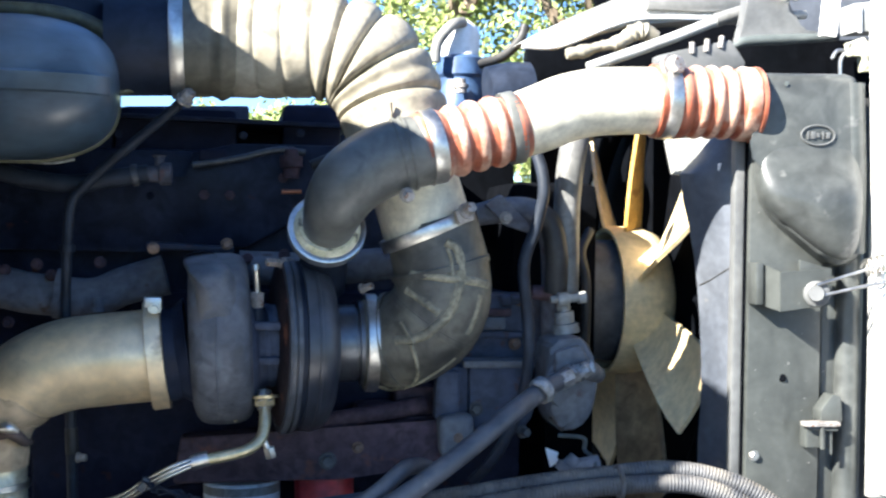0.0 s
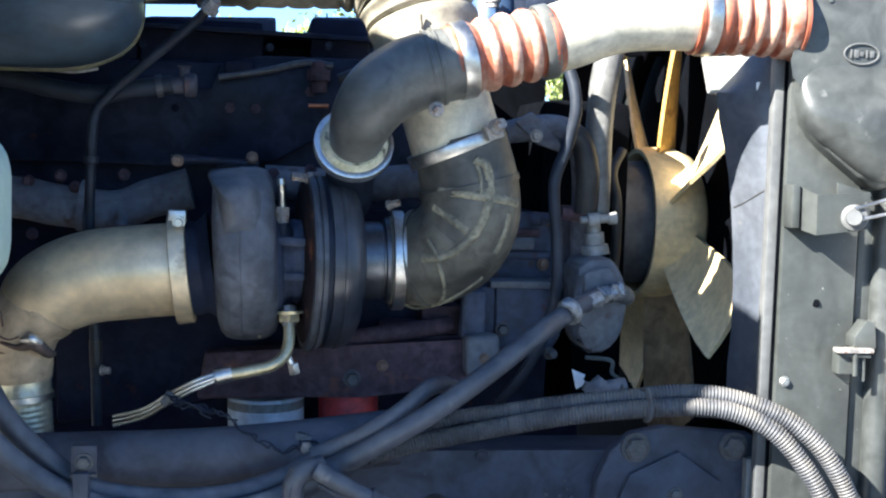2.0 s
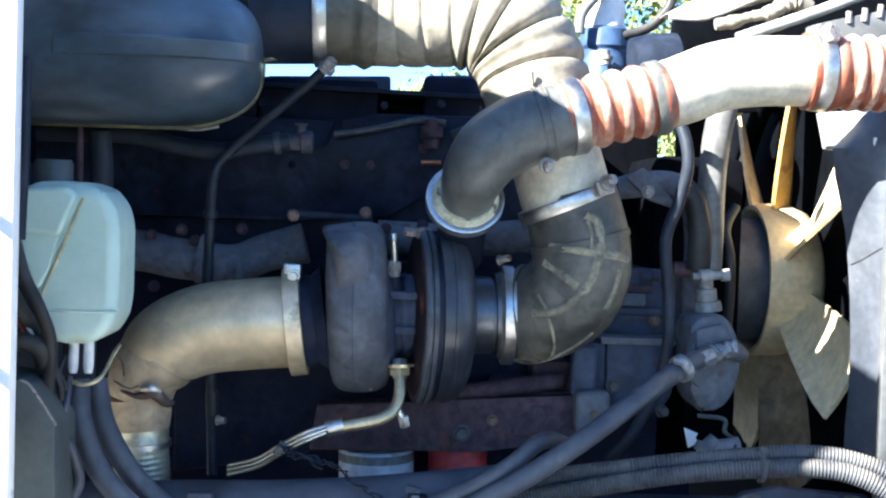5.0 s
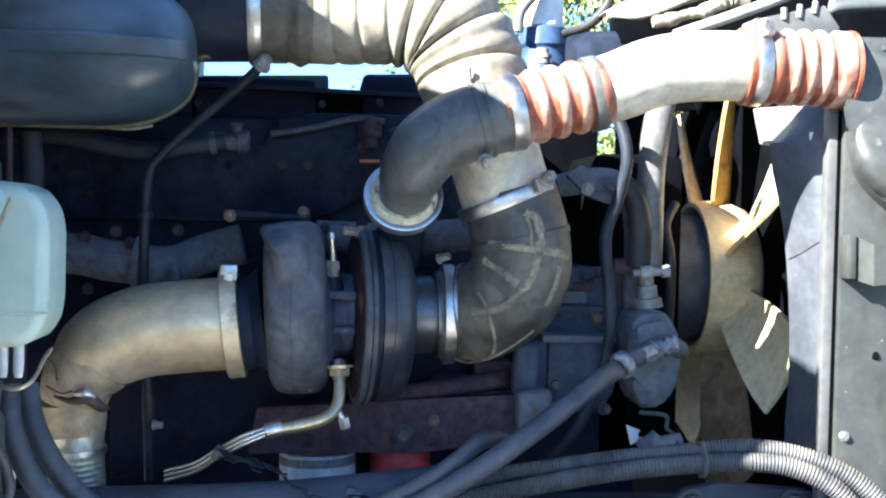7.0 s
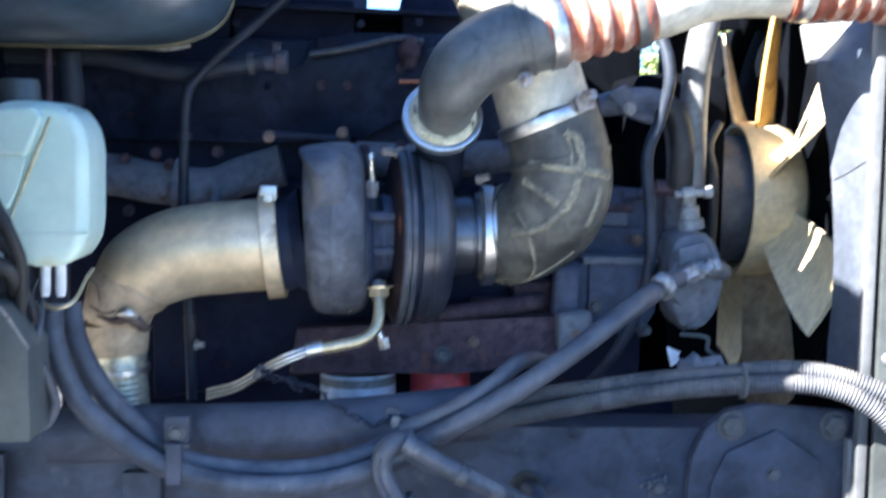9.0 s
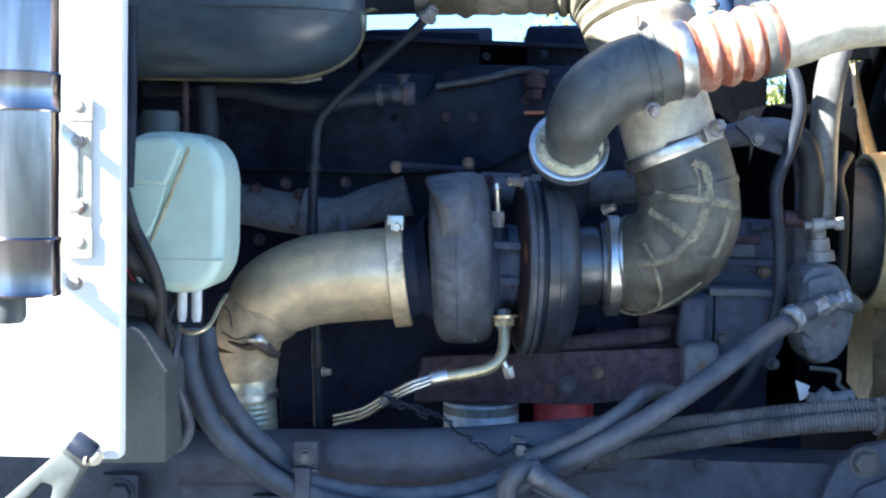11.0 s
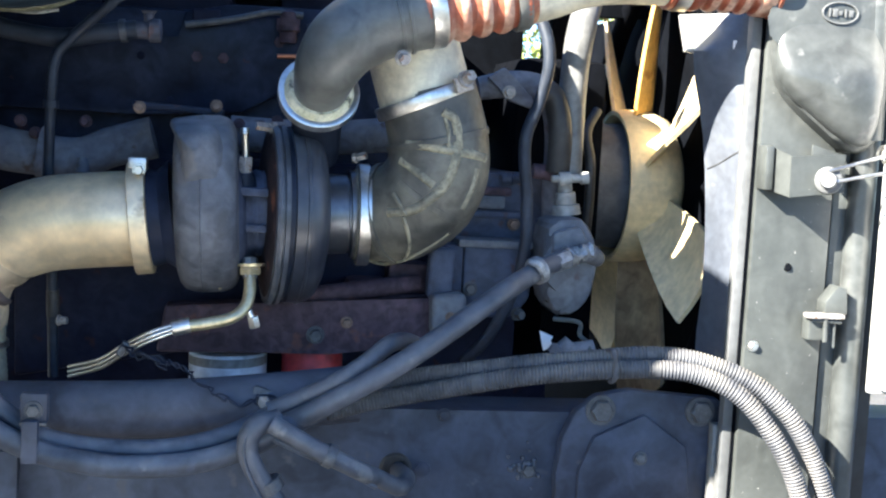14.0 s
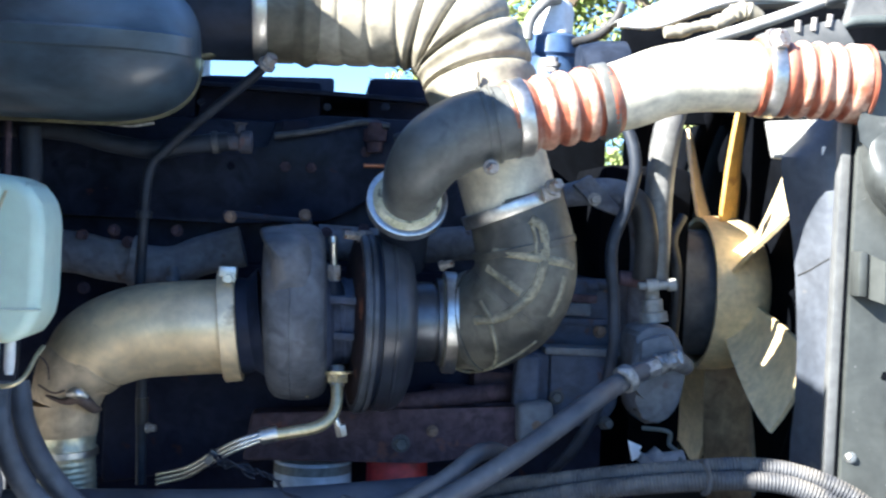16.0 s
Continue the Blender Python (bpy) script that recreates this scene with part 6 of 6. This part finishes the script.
line("grey_wire", [(-0.6330, -0.3250, 1.2776), (-0.6146, -0.3250, 1.2564), (-0.6116, -0.3100, 1.2406)], 0.0028, WHITE_PLASTIC, "thin grey wire behind the bottle", "wire", seg=8)
line("side_wire", [(-0.5788, -0.3000, 1.1261), (-0.5638, -0.2900, 1.0874), (-0.5590, -0.2800, 1.0554), (-0.5697, -0.2800, 1.0326), (-0.5907, -0.2800, 1.0246)], 0.0073, CABLE, "loose dusty cable end", "cable")
line("side_wire", [(-0.5950, -0.3100, 1.1569), (-0.5809, -0.3000, 1.1335), (-0.5734, -0.3000, 1.1558), (-0.5768, -0.2700, 1.1888)], 0.0050, CABLE, "loose dusty cable end", "cable")
for pts, r in (([(-0.6000, -0.3000, 1.2740), (-0.5880, -0.3000, 1.2530), (-0.5890, -0.3000, 1.2090), (-0.5790, -0.3000, 1.1730), (-0.5850, -0.2900, 1.1500)], 0.0045),
               ([(-0.5790, -0.2800, 1.2190), (-0.5850, -0.2900, 1.1980), (-0.5770, -0.2900, 1.1800), (-0.5840, -0.2800, 1.1560), (-0.5920, -0.2800, 1.1780)], 0.0032),
               ([(-0.5840, -0.2800, 1.1340), (-0.5770, -0.2800, 1.1120), (-0.5820, -0.2800, 1.0820), (-0.5770, -0.2700, 1.0500)], 0.0040),
               ([(-0.5980, -0.2900, 1.3030), (-0.5850, -0.2900, 1.2850), (-0.5780, -0.2800, 1.2520), (-0.5810, -0.2700, 1.2210)], 0.0055)):
    line("loom_wire", pts, r, RUBBER, "thin dark wire tangled beside the box", "wire", "tangled wires", seg=8)

stack = thing("chrome_stack", (-0.5525, -0.9000, 1.3944), "mirror-chrome vertical stack with banded shield", "exhaust stack")
c = Vector((-0.5525, -0.9000, 1.3944))
rs = (-0.5216, -0.9000, 1.3954)[0] - c.x
zt, zb = 1.55, (-0.5514, -0.9000, 1.2945)[2]
part("shield", lathe((c.x, c.y, zb), (c.x, c.y, zt), [(0, rs * 0.93), (0.002, rs * 0.95), (1, rs * 0.95)], 56), CHROME, stack)
for p0, p1 in (((-0.5519, -0.9000, 1.3400), (-0.5514, -0.9000, 1.2922)), ((-0.5534, -0.9000, 1.4708), (-0.5531, -0.9000, 1.4394))):
    part("band", lathe((c.x, c.y, p1[2]), (c.x, c.y, p0[2]), [(0, rs * 0.95), (0, rs), (0.04, rs * 1.03), (0.12, rs), (0.88, rs), (0.96, rs * 1.03), (1, rs)], 56), CHROME, stack)
part("end", lathe((c.x - 0.012, c.y, zb - 0.025), (c.x - 0.012, c.y, zb), [(0, rs * 0.42), (0.2, rs * 0.5), (1, rs * 0.5)], 40), BOXGREY, stack)
for zz in ((-0.5532, -0.9000, 1.4551)[2], (-0.5517, -0.9000, 1.3173)[2]):
    part("standoff", box((c.x - 0.05, -0.81, zz), (0.010, 0.11, 0.010), bevel=0.002), STEEL, stack)
sbk = thing("stack_bracket", (-0.5546, -0.7600, 1.3950), "bolted aluminium bracket plate on the white cab", "bracket")
a0 = (-0.5552, -0.7600, 1.4335)
a1 = (-0.5539, -0.7600, 1.3383)
part("plate", box((a0[0], -0.7525, (a0[2] + a1[2]) / 2), (0.027, 0.005, 0.135), bevel=0.001), ALU, sbk)
part("channel", box((a0[0] - 0.004, -0.756, (a0[2] + a1[2]) / 2 + 0.005), (0.014, 0.004, 0.072), bevel=0.0015), STEEL, sbk)
part("tab", box((a1[0], -0.754, (-0.5537, -0.7600, 1.3254)[2]), (0.027, 0.007, 0.026), bevel=0.002), ALU, sbk)
part("top_tab", box((a1[0], -0.754, (-0.5554, -0.7600, 1.4489)[2]), (0.027, 0.007, 0.021), bevel=0.002), ALU, sbk)
for p in ((-0.5537, -0.7670, 1.4522), (-0.5533, -0.7670, 1.4206), (-0.5524, -0.7670, 1.3602), (-0.5520, -0.7670, 1.3273), (-0.5561, -0.7560, 1.2901)):
    part("bolt", hexagon((p[0], -0.756, p[2]), FRONT, 0.006, 0.004), BOLT, sbk)

lev = thing("step_bracket", (-0.5517, -0.8500, 1.1102), "brushed aluminium looped arm with a grey end bush", "bracket")
outer = xz((-0.5319, -0.8500, 1.1574), (-0.5122, -0.8500, 1.1416), (-0.5262, -0.8500, 1.1181), (-0.5408, -0.8500, 1.0946), (-0.5625, -0.8500, 1.0613), (-0.6120, -0.8500, 1.0502), (-0.6163, -0.8500, 1.0766), (-0.5811, -0.8500, 1.1136))
inner = xz((-0.5475, -0.8500, 1.1291), (-0.5387, -0.8500, 1.1263), (-0.5409, -0.8500, 1.1144), (-0.5531, -0.8500, 1.0928), (-0.5712, -0.8500, 1.0661), (-0.6019, -0.8500, 1.0604), (-0.5965, -0.8500, 1.0795), (-0.5715, -0.8500, 1.1039))
bm = bmesh.new()
ring = [[bm.verts.new((x, y, z)) for x, z in o] for o, y in ((outer, -0.862), (outer, -0.842), (inner, -0.842), (inner, -0.862))]
for u, v in zip(ring, ring[1:] + ring[:1]):
    for k in range(8):
        bm.faces.new((u[k], u[(k + 1) % 8], v[(k + 1) % 8], v[k]))
bmesh.ops.bevel(bm, geom=list(bm.edges), offset=0.0025, segments=2, affect="EDGES", profile=0.5)
part("looped_arm", bm, BOXGREY, lev, "brushed grey looped arm")
part("bush", lathe((-0.5221, -0.8600, 1.1662), (-0.5040, -0.8600, 1.1539), [(0, 0.009), (0.08, 0.010), (0.85, 0.010), (1, 0.009)], 24), NECK, lev, "dark grey end bush")
part("bolt", hexagon((-0.5059, -0.8600, 1.1538), (0.8, -0.3, -0.4), 0.0075, 0.008), ALU, lev)
part("lower_bush", lathe((-0.5792, -0.8300, 1.0891), (-0.5644, -0.8300, 1.0803), [(0, 0.0155), (1, 0.0155)], 24), BOXGREY, lev)
lev.location = Vector((-0.1685, -1.8866, 1.3985)).lerp(Vector(lev.location), 1.085)
lev.scale = (1.085, 1.085, 1.085)

# ---- behind the engine bay on the far side: washer parts and far brackets ----
wb = thing("washer_reservoir", (0.2340, 0.4500, 1.7837), "white plastic reservoir with a blue cap", "reservoir")
part("body", lathe((0.2313, 0.4500, 1.7401), (0.2341, 0.4500, 1.8434), [(0, 0.037), (0.1, 0.037), (0.72, 0.037), (0.88, 0.031), (0.97, 0.018), (1, 0.006)], 28), WHITE_PLASTIC, wb)
part("cap", lathe((0.2352, 0.4500, 1.6476), (0.2341, 0.4500, 1.7728), [(0, 0.047), (0.5, 0.047), (0.55, 0.043), (0.65, 0.043), (0.7, 0.048), (0.95, 0.046), (1, 0.037)], 28), BLUE_CAP, wb, "blue plastic collar")
part("hose_nipple", lathe((0.2230, 0.3800, 1.6950), (0.2220, 0.3800, 1.7210), [(0, 0.012), (0.3, 0.012), (0.35, 0.015), (0.6, 0.015), (0.65, 0.010), (1, 0.010)], 14), BOLT, wb)
line("far_hose", [(0.2619, 0.4200, 1.7538), (0.3111, 0.4200, 1.7717), (0.3438, 0.4200, 1.8054), (0.3544, 0.4200, 1.8328)], 0.0094, RUBBER, "thin dark hose behind the intake")
line("far_hose", [(0.1768, 0.4000, 1.7534), (0.1816, 0.4000, 1.7907), (0.2080, 0.4000, 1.8236), (0.2332, 0.4200, 1.8331)], 0.0104, STRUT, "thin dark hose behind the intake")
fb = thing("alternator", (0.3074, 0.3500, 1.7309), "dark alternator behind the charge pipe", "alternator")
part("body", lathe((0.2653, 0.3500, 1.6855), (0.3564, 0.3500, 1.6990), [(0, 0.03), (0.05, 0.055), (0.5, 0.06), (0.95, 0.055), (1, 0.03)], 32), NECK, fb)

# ---- hood tilted forward ----
hood = thing("hood", (1.4, 0.5, 1.0), "tilted truck hood with a pale edge and grey inner braces", "hood")
# Black sheet put where the inside of the hood is only shaded.
part("inner_shade", plate(xz((0.5020, 0.6000, 2.0450), (1.5940, 0.6000, 2.1220), (1.6100, 0.6000, 1.6790), (0.3840, 0.6000, 1.6290), (0.4020, 0.6000, 1.8210), (0.5460, 0.6000, 1.8900), (0.5530, 0.6000, 1.9140)), 0.6, 0.63, 0.003), CORE_SHADE, hood, "near-black sheet standing for the shaded hood hollow")
part("inner_panel", plate(xz((0.8520, 0.4200, 2.0190), (1.4150, 0.4200, 2.0580), (1.4220, 0.4200, 1.8520), (0.8700, 0.4200, 1.8220)), 0.42, 0.44, 0.003), HOOD_DARK, hood, "slate-grey hood inner panel")
bm = plate(xz((0.3240, 0.3500, 1.7870), (0.4290, 0.3500, 1.8420), (0.5170, 0.3500, 1.8810), (0.5770, 0.3500, 1.9060), (0.7750, 0.3500, 1.9600), (0.7850, 0.3500, 1.8490), (0.5400, 0.3500, 1.8370), (0.4090, 0.3500, 1.7840)), 0.35, 0.41, 0.006, None, 3)
edge = part("edge", bm, HOOD_IN, hood, "pale hood rear edge")
part("edge_lip", tube([(0.3320, 0.3450, 1.7810), (0.4060, 0.3450, 1.7860), (0.5390, 0.3450, 1.8390), (0.6730, 0.3450, 1.8480), (0.7670, 0.3450, 1.8520)], 0.005, seg=10), WHITE, edge)
part("recess", plate(xz((0.5750, 0.3450, 1.8940), (0.6940, 0.3450, 1.9060), (0.7660, 0.3450, 1.8990), (0.7670, 0.3450, 1.8670), (0.6900, 0.3450, 1.8600), (0.5690, 0.3450, 1.8580)), 0.34, 0.352, 0.003), STRUT, edge, "grey recessed edge panel")
lump_path = [(0.3910, 0.2500, 1.7560), (0.4250, 0.2500, 1.7630), (0.4510, 0.2500, 1.7720), (0.4880, 0.2500, 1.7810), (0.5110, 0.2500, 1.7970), (0.5320, 0.2500, 1.8030), (0.5630, 0.2500, 1.7900)]
rnd = random.Random(21)
path = resample(smooth_path([(*p, r) for p, r in zip(lump_path, (0.010, 0.012, 0.009, 0.013, 0.015, 0.016, 0.012))], 10), 0.005)
for row in path:
    row[3] *= rnd.uniform(0.85, 1.15)
part("insulation", sweep(bmesh.new(), path, 12), PALE_RUBBER, hood, "crumpled pale insulation")
part("brace", tube([(0.4110, 0.1800, 1.7240), (0.5390, 0.1800, 1.7720), (0.6480, 0.1800, 1.8170)], 0.0098, seg=18), HOOD_IN, hood, "grey tubular hood brace")
part("brace_sleeve", tube([(0.6410, 0.1800, 1.8150), (0.7110, 0.1800, 1.8390)], 0.0125, seg=18), STRUT, hood)
bm = plate(xz((0.6630, 0.1000, 1.8520), (0.7310, 0.1000, 1.8560), (0.7430, 0.1000, 1.8280), (0.7560, 0.1000, 1.7970), (0.7710, 0.1000, 1.7860), (0.8350, 0.1000, 1.7860), (0.8350, 0.1000, 1.7780), (0.6970, 0.1000, 1.7690), (0.6410, 0.1000, 1.7540), (0.6550, 0.1000, 1.7700), (0.6600, 0.1000, 1.7900)), 0.09, 0.12, 0.004)
hp = part("hinge_plate", bm, SHROUD, hood, "grey flared hinge plate")
part("foot", tube([(0.6370, 0.0850, 1.7560), (0.6620, 0.0850, 1.7660), (0.7290, 0.0850, 1.7720), (0.8270, 0.0850, 1.7800)], [0.006, 0.009, 0.009, 0.007], seg=12), BOXGREY, hp)
for p in ((0.7260, 0.0800, 1.8430), (0.7530, 0.1000, 1.8510)):
    part("hinge_bolt", hexagon(p, (0.3, -1, 0.1), 0.008, 0.016), HOOD_IN, hood)
part("hinge_pin", lathe((0.7390, 0.1000, 1.8160), (0.7750, 0.1000, 1.8180), [(0, 0.0075), (0.9, 0.0075), (1, 0.005)], 14), HOOD_IN, hood)
part("stay", slab(((0.7880, 0.0500, 1.8720), (0.8160, 0.0500, 1.8740), (0.8060, 0.0500, 1.7740), (0.7800, 0.0500, 1.7760)), (0, 0.012, 0)), WHITE, hood, "white slanted hood stay")
part("corner_box", plate(xz((0.7940, -0.0200, 1.8160), (0.8490, -0.0200, 1.8240), (0.8500, -0.0200, 1.7730), (0.7970, -0.0200, 1.7690)), -0.03, 0.02, 0.004), HOOD_IN, hood, "pale corner reinforcement")
part("corner_bead", tube([(0.8050, -0.0320, 1.8120), (0.8060, -0.0320, 1.7690)], 0.003, seg=8), WHITE, hood)
part("corner_tab", plate(xz((0.7580, -0.0800, 1.7430), (0.7860, -0.0800, 1.7530), (0.7970, -0.0800, 1.7390), (0.8090, -0.0800, 1.7360), (0.8100, -0.0800, 1.7010), (0.7840, -0.0800, 1.6980), (0.7830, -0.0800, 1.7250), (0.7630, -0.0800, 1.7220)), -0.085, -0.07, 0.002), CHALK, hood, "tan bent corner tab")
part("hook", tube([(0.7230, -0.1000, 1.7140), (0.7320, -0.1000, 1.7270), (0.7440, -0.1000, 1.7260), (0.7380, -0.1000, 1.7110), (0.7380, -0.1000, 1.6900)], 0.003, seg=8), STEEL, hood)
bm = plate(xz((0.7260, -0.2400, 1.7860), (0.7850, -0.2400, 1.7920), (0.8040, -0.2400, 1.0570), (0.7530, -0.2400, 1.0580)), -0.24, -0.205, 0.005)
sw = part("side_wall", bm, WHITE, hood, "white hood side wall")
part("inner_flange", plate(xz((0.7380, -0.2000, 1.6670), (0.7540, -0.2000, 1.6770), (0.7760, -0.2000, 1.0490), (0.7440, -0.2000, 1.0500), (0.7440, -0.2000, 1.3380)), -0.204, -0.19, 0.003), HOOD_IN, sw)
for p in ((0.7650, -0.2410, 1.6810), (0.7710, -0.2410, 1.5120), (0.7810, -0.2410, 1.1760)):
    part("hole", lathe(p, Vector(p) + FRONT * 0.0015, [(0, 0.0048), (1, 0.0042)], 14), CORE_SHADE, sw)
part("outer_skin", plate(xz((0.8200, -0.1800, 1.8710), (0.9670, -0.1800, 1.8810), (0.9970, -0.1800, 1.0420), (0.8420, -0.1800, 1.0440)), -0.18, -0.15, 0.004), BOXGREY, hood, "dark grey hood inner lining")
bm = plate(xz((0.4884, 0.0500, 1.7294), (0.5369, 0.0500, 1.7424), (0.6152, 0.0500, 1.7604), (0.6407, 0.0500, 1.7257), (0.6412, 0.0500, 1.7023), (0.4890, 0.0500, 1.6969)), 0.04, 0.07, 0.003)
bk2 = part("support_bracket", bm, SHROUD, hood, "grey support bracket with studs")
for p, q in (((0.5479, 0.0400, 1.7350), (0.5476, 0.0400, 1.7535)), ((0.5723, 0.0400, 1.7387), (0.5738, 0.0400, 1.7592)), ((0.5967, 0.0400, 1.7461), (0.5992, 0.0400, 1.7658))):
    part("stud", tube([p, q], 0.005, seg=8), BOLT, bk2)
cable = thing("hood_cable", (0.6954, -0.2200, 1.3711), "steel hood check cable with a coil spring", "cable")
part("eye", lathe((0.6521, -0.2100, 1.3537), (0.6349, -0.2450, 1.3555), [(0, 0.0199), (0.6, 0.0184), (0.7, 0.0122), (1, 0.0107)], 24), SHROUD, cable)
part("wire", tube([(0.6371, -0.2400, 1.3675), (0.6848, -0.2400, 1.3817), (0.7786, -0.2600, 1.4144)], 0.0025, seg=8), STEEL, cable)
part("wire", tube([(0.6505, -0.2400, 1.3537), (0.7149, -0.2500, 1.3685), (0.7971, -0.2600, 1.3819)], 0.0025, seg=8), STEEL, cable)
s0, s1 = Vector((0.7083, -0.2450, 1.3928)), Vector((0.7961, -0.2600, 1.4228))
turns = [s0 + (s1 - s0) * u + Vector((0.1, math.cos(u * 75), math.sin(u * 75))) * 0.012 for u in np.linspace(0, 1, 120)]
part("spring", sweep(bmesh.new(), np.array([(*p, 0.0022) for p in turns]), 6), STEEL, cable)

# ---- front wheel arch ----
wx = (0.2250, -0.5200, 0.9840)
fw = thing("wheel_guard", wx, "white curved splash guard over the front wheel", "fender")
rows = []
for k in range(25):
    q = math.pi * (0.2 + 0.6 * k / 24)
    rows.append([(wx[0] + 0.48 * math.cos(q), y, wx[2] - 0.48 + 0.48 * math.sin(q) - (0.02 if j == 0 else 0)) for j, y in enumerate((-0.80, -0.795, -0.72, -0.62, -0.53, -0.52))])
bm = sheet(rows, 0.006)
part("arch", bm, WHITE, fw)
wheel = thing("front_wheel", (wx[0], -0.65, 0.42), "black front truck tyre on a steel wheel", "wheel")
part("tyre", lathe((wx[0], -0.53, 0.42), (wx[0], -0.78, 0.42), [(0, 0.28), (0, 0.33), (0.08, 0.37), (0.2, 0.385), (0.8, 0.385), (0.92, 0.37), (1, 0.33), (1, 0.28)], 56), TYRE, wheel)
part("rim", lathe((wx[0], -0.55, 0.42), (wx[0], -0.76, 0.42), [(0, 0.05), (0, 0.285), (1, 0.285), (1, 0.24), (0.7, 0.2), (0.7, 0.05)], 40), STEEL, wheel)


# ---- trees beyond ----
def tree(at, height, spread, seed):
    rnd = random.Random(seed)
    t = thing("tree", at, "sunlit leafy tree beyond the yard", "tree", "far trees")
    p = Vector(at)
    part("trunk", tube([p, p + Vector((0.1, 0, height * 0.3)), p + Vector((0.0, 0.1, height * 0.7))], [height * 0.035, height * 0.025, height * 0.01], seg=10), BARK, t)
    for k in range(5):
        q = k * 1.3 + rnd.random()
        b = p + Vector((0, 0, height * (0.3 + 0.08 * k)))
        e = b + Vector((math.cos(q) * spread * 0.6, math.sin(q) * spread * 0.6, height * 0.2))
        part("limb", tube([b, (b + e) / 2 + Vector((0, 0, 0.1)), e], [height * 0.015, height * 0.01, height * 0.004], seg=6), BARK, t)
    verts, faces = [], []
    for k in range(150):
        u, v, w = rnd.gauss(0, 0.45), rnd.gauss(0, 0.45), rnd.random()
        c = p + Vector((u * spread, v * spread, height * (0.12 + 0.85 * w)))
        size = spread * rnd.uniform(0.12, 0.28)
        for _ in range(130):
            d = Vector((rnd.gauss(0, 1), rnd.gauss(0, 1), rnd.gauss(0, 0.8)))
            o = c + d * size * 0.5
            a = Vector((rnd.gauss(0, 1), rnd.gauss(0, 1), rnd.gauss(0, 1))).normalized()
            b = a.cross(Vector((rnd.random(), rnd.random(), rnd.random()))).normalized()
            s = rnd.uniform(0.025, 0.065)
            i = len(verts)
            verts += [o - a * s, o + b * s * 0.5, o + a * s, o - b * s * 0.5]
            faces.append((i, i + 1, i + 2, i + 3))
    me = bpy.data.meshes.new("crown")
    me.from_pydata([v - p for v in verts], [], faces)
    me.materials.append(LEAF)
    ob = new("crown", me)
    ob.parent = t
    return t


for k, (x, y, h, s) in enumerate(((-5.5, 13, 6.0, 1.8), (-2.4, 15, 2.4, 1.2), (0.2, 14.0, 2.9, 1.1), (2.4, 13.0, 6.2, 1.6), (3.9, 12.0, 7.0, 2.0), (6.2, 12.5, 6.2, 2.1), (9.0, 13, 6.5, 2.4))):
    tree((x, y, 0.0), h, s, k)
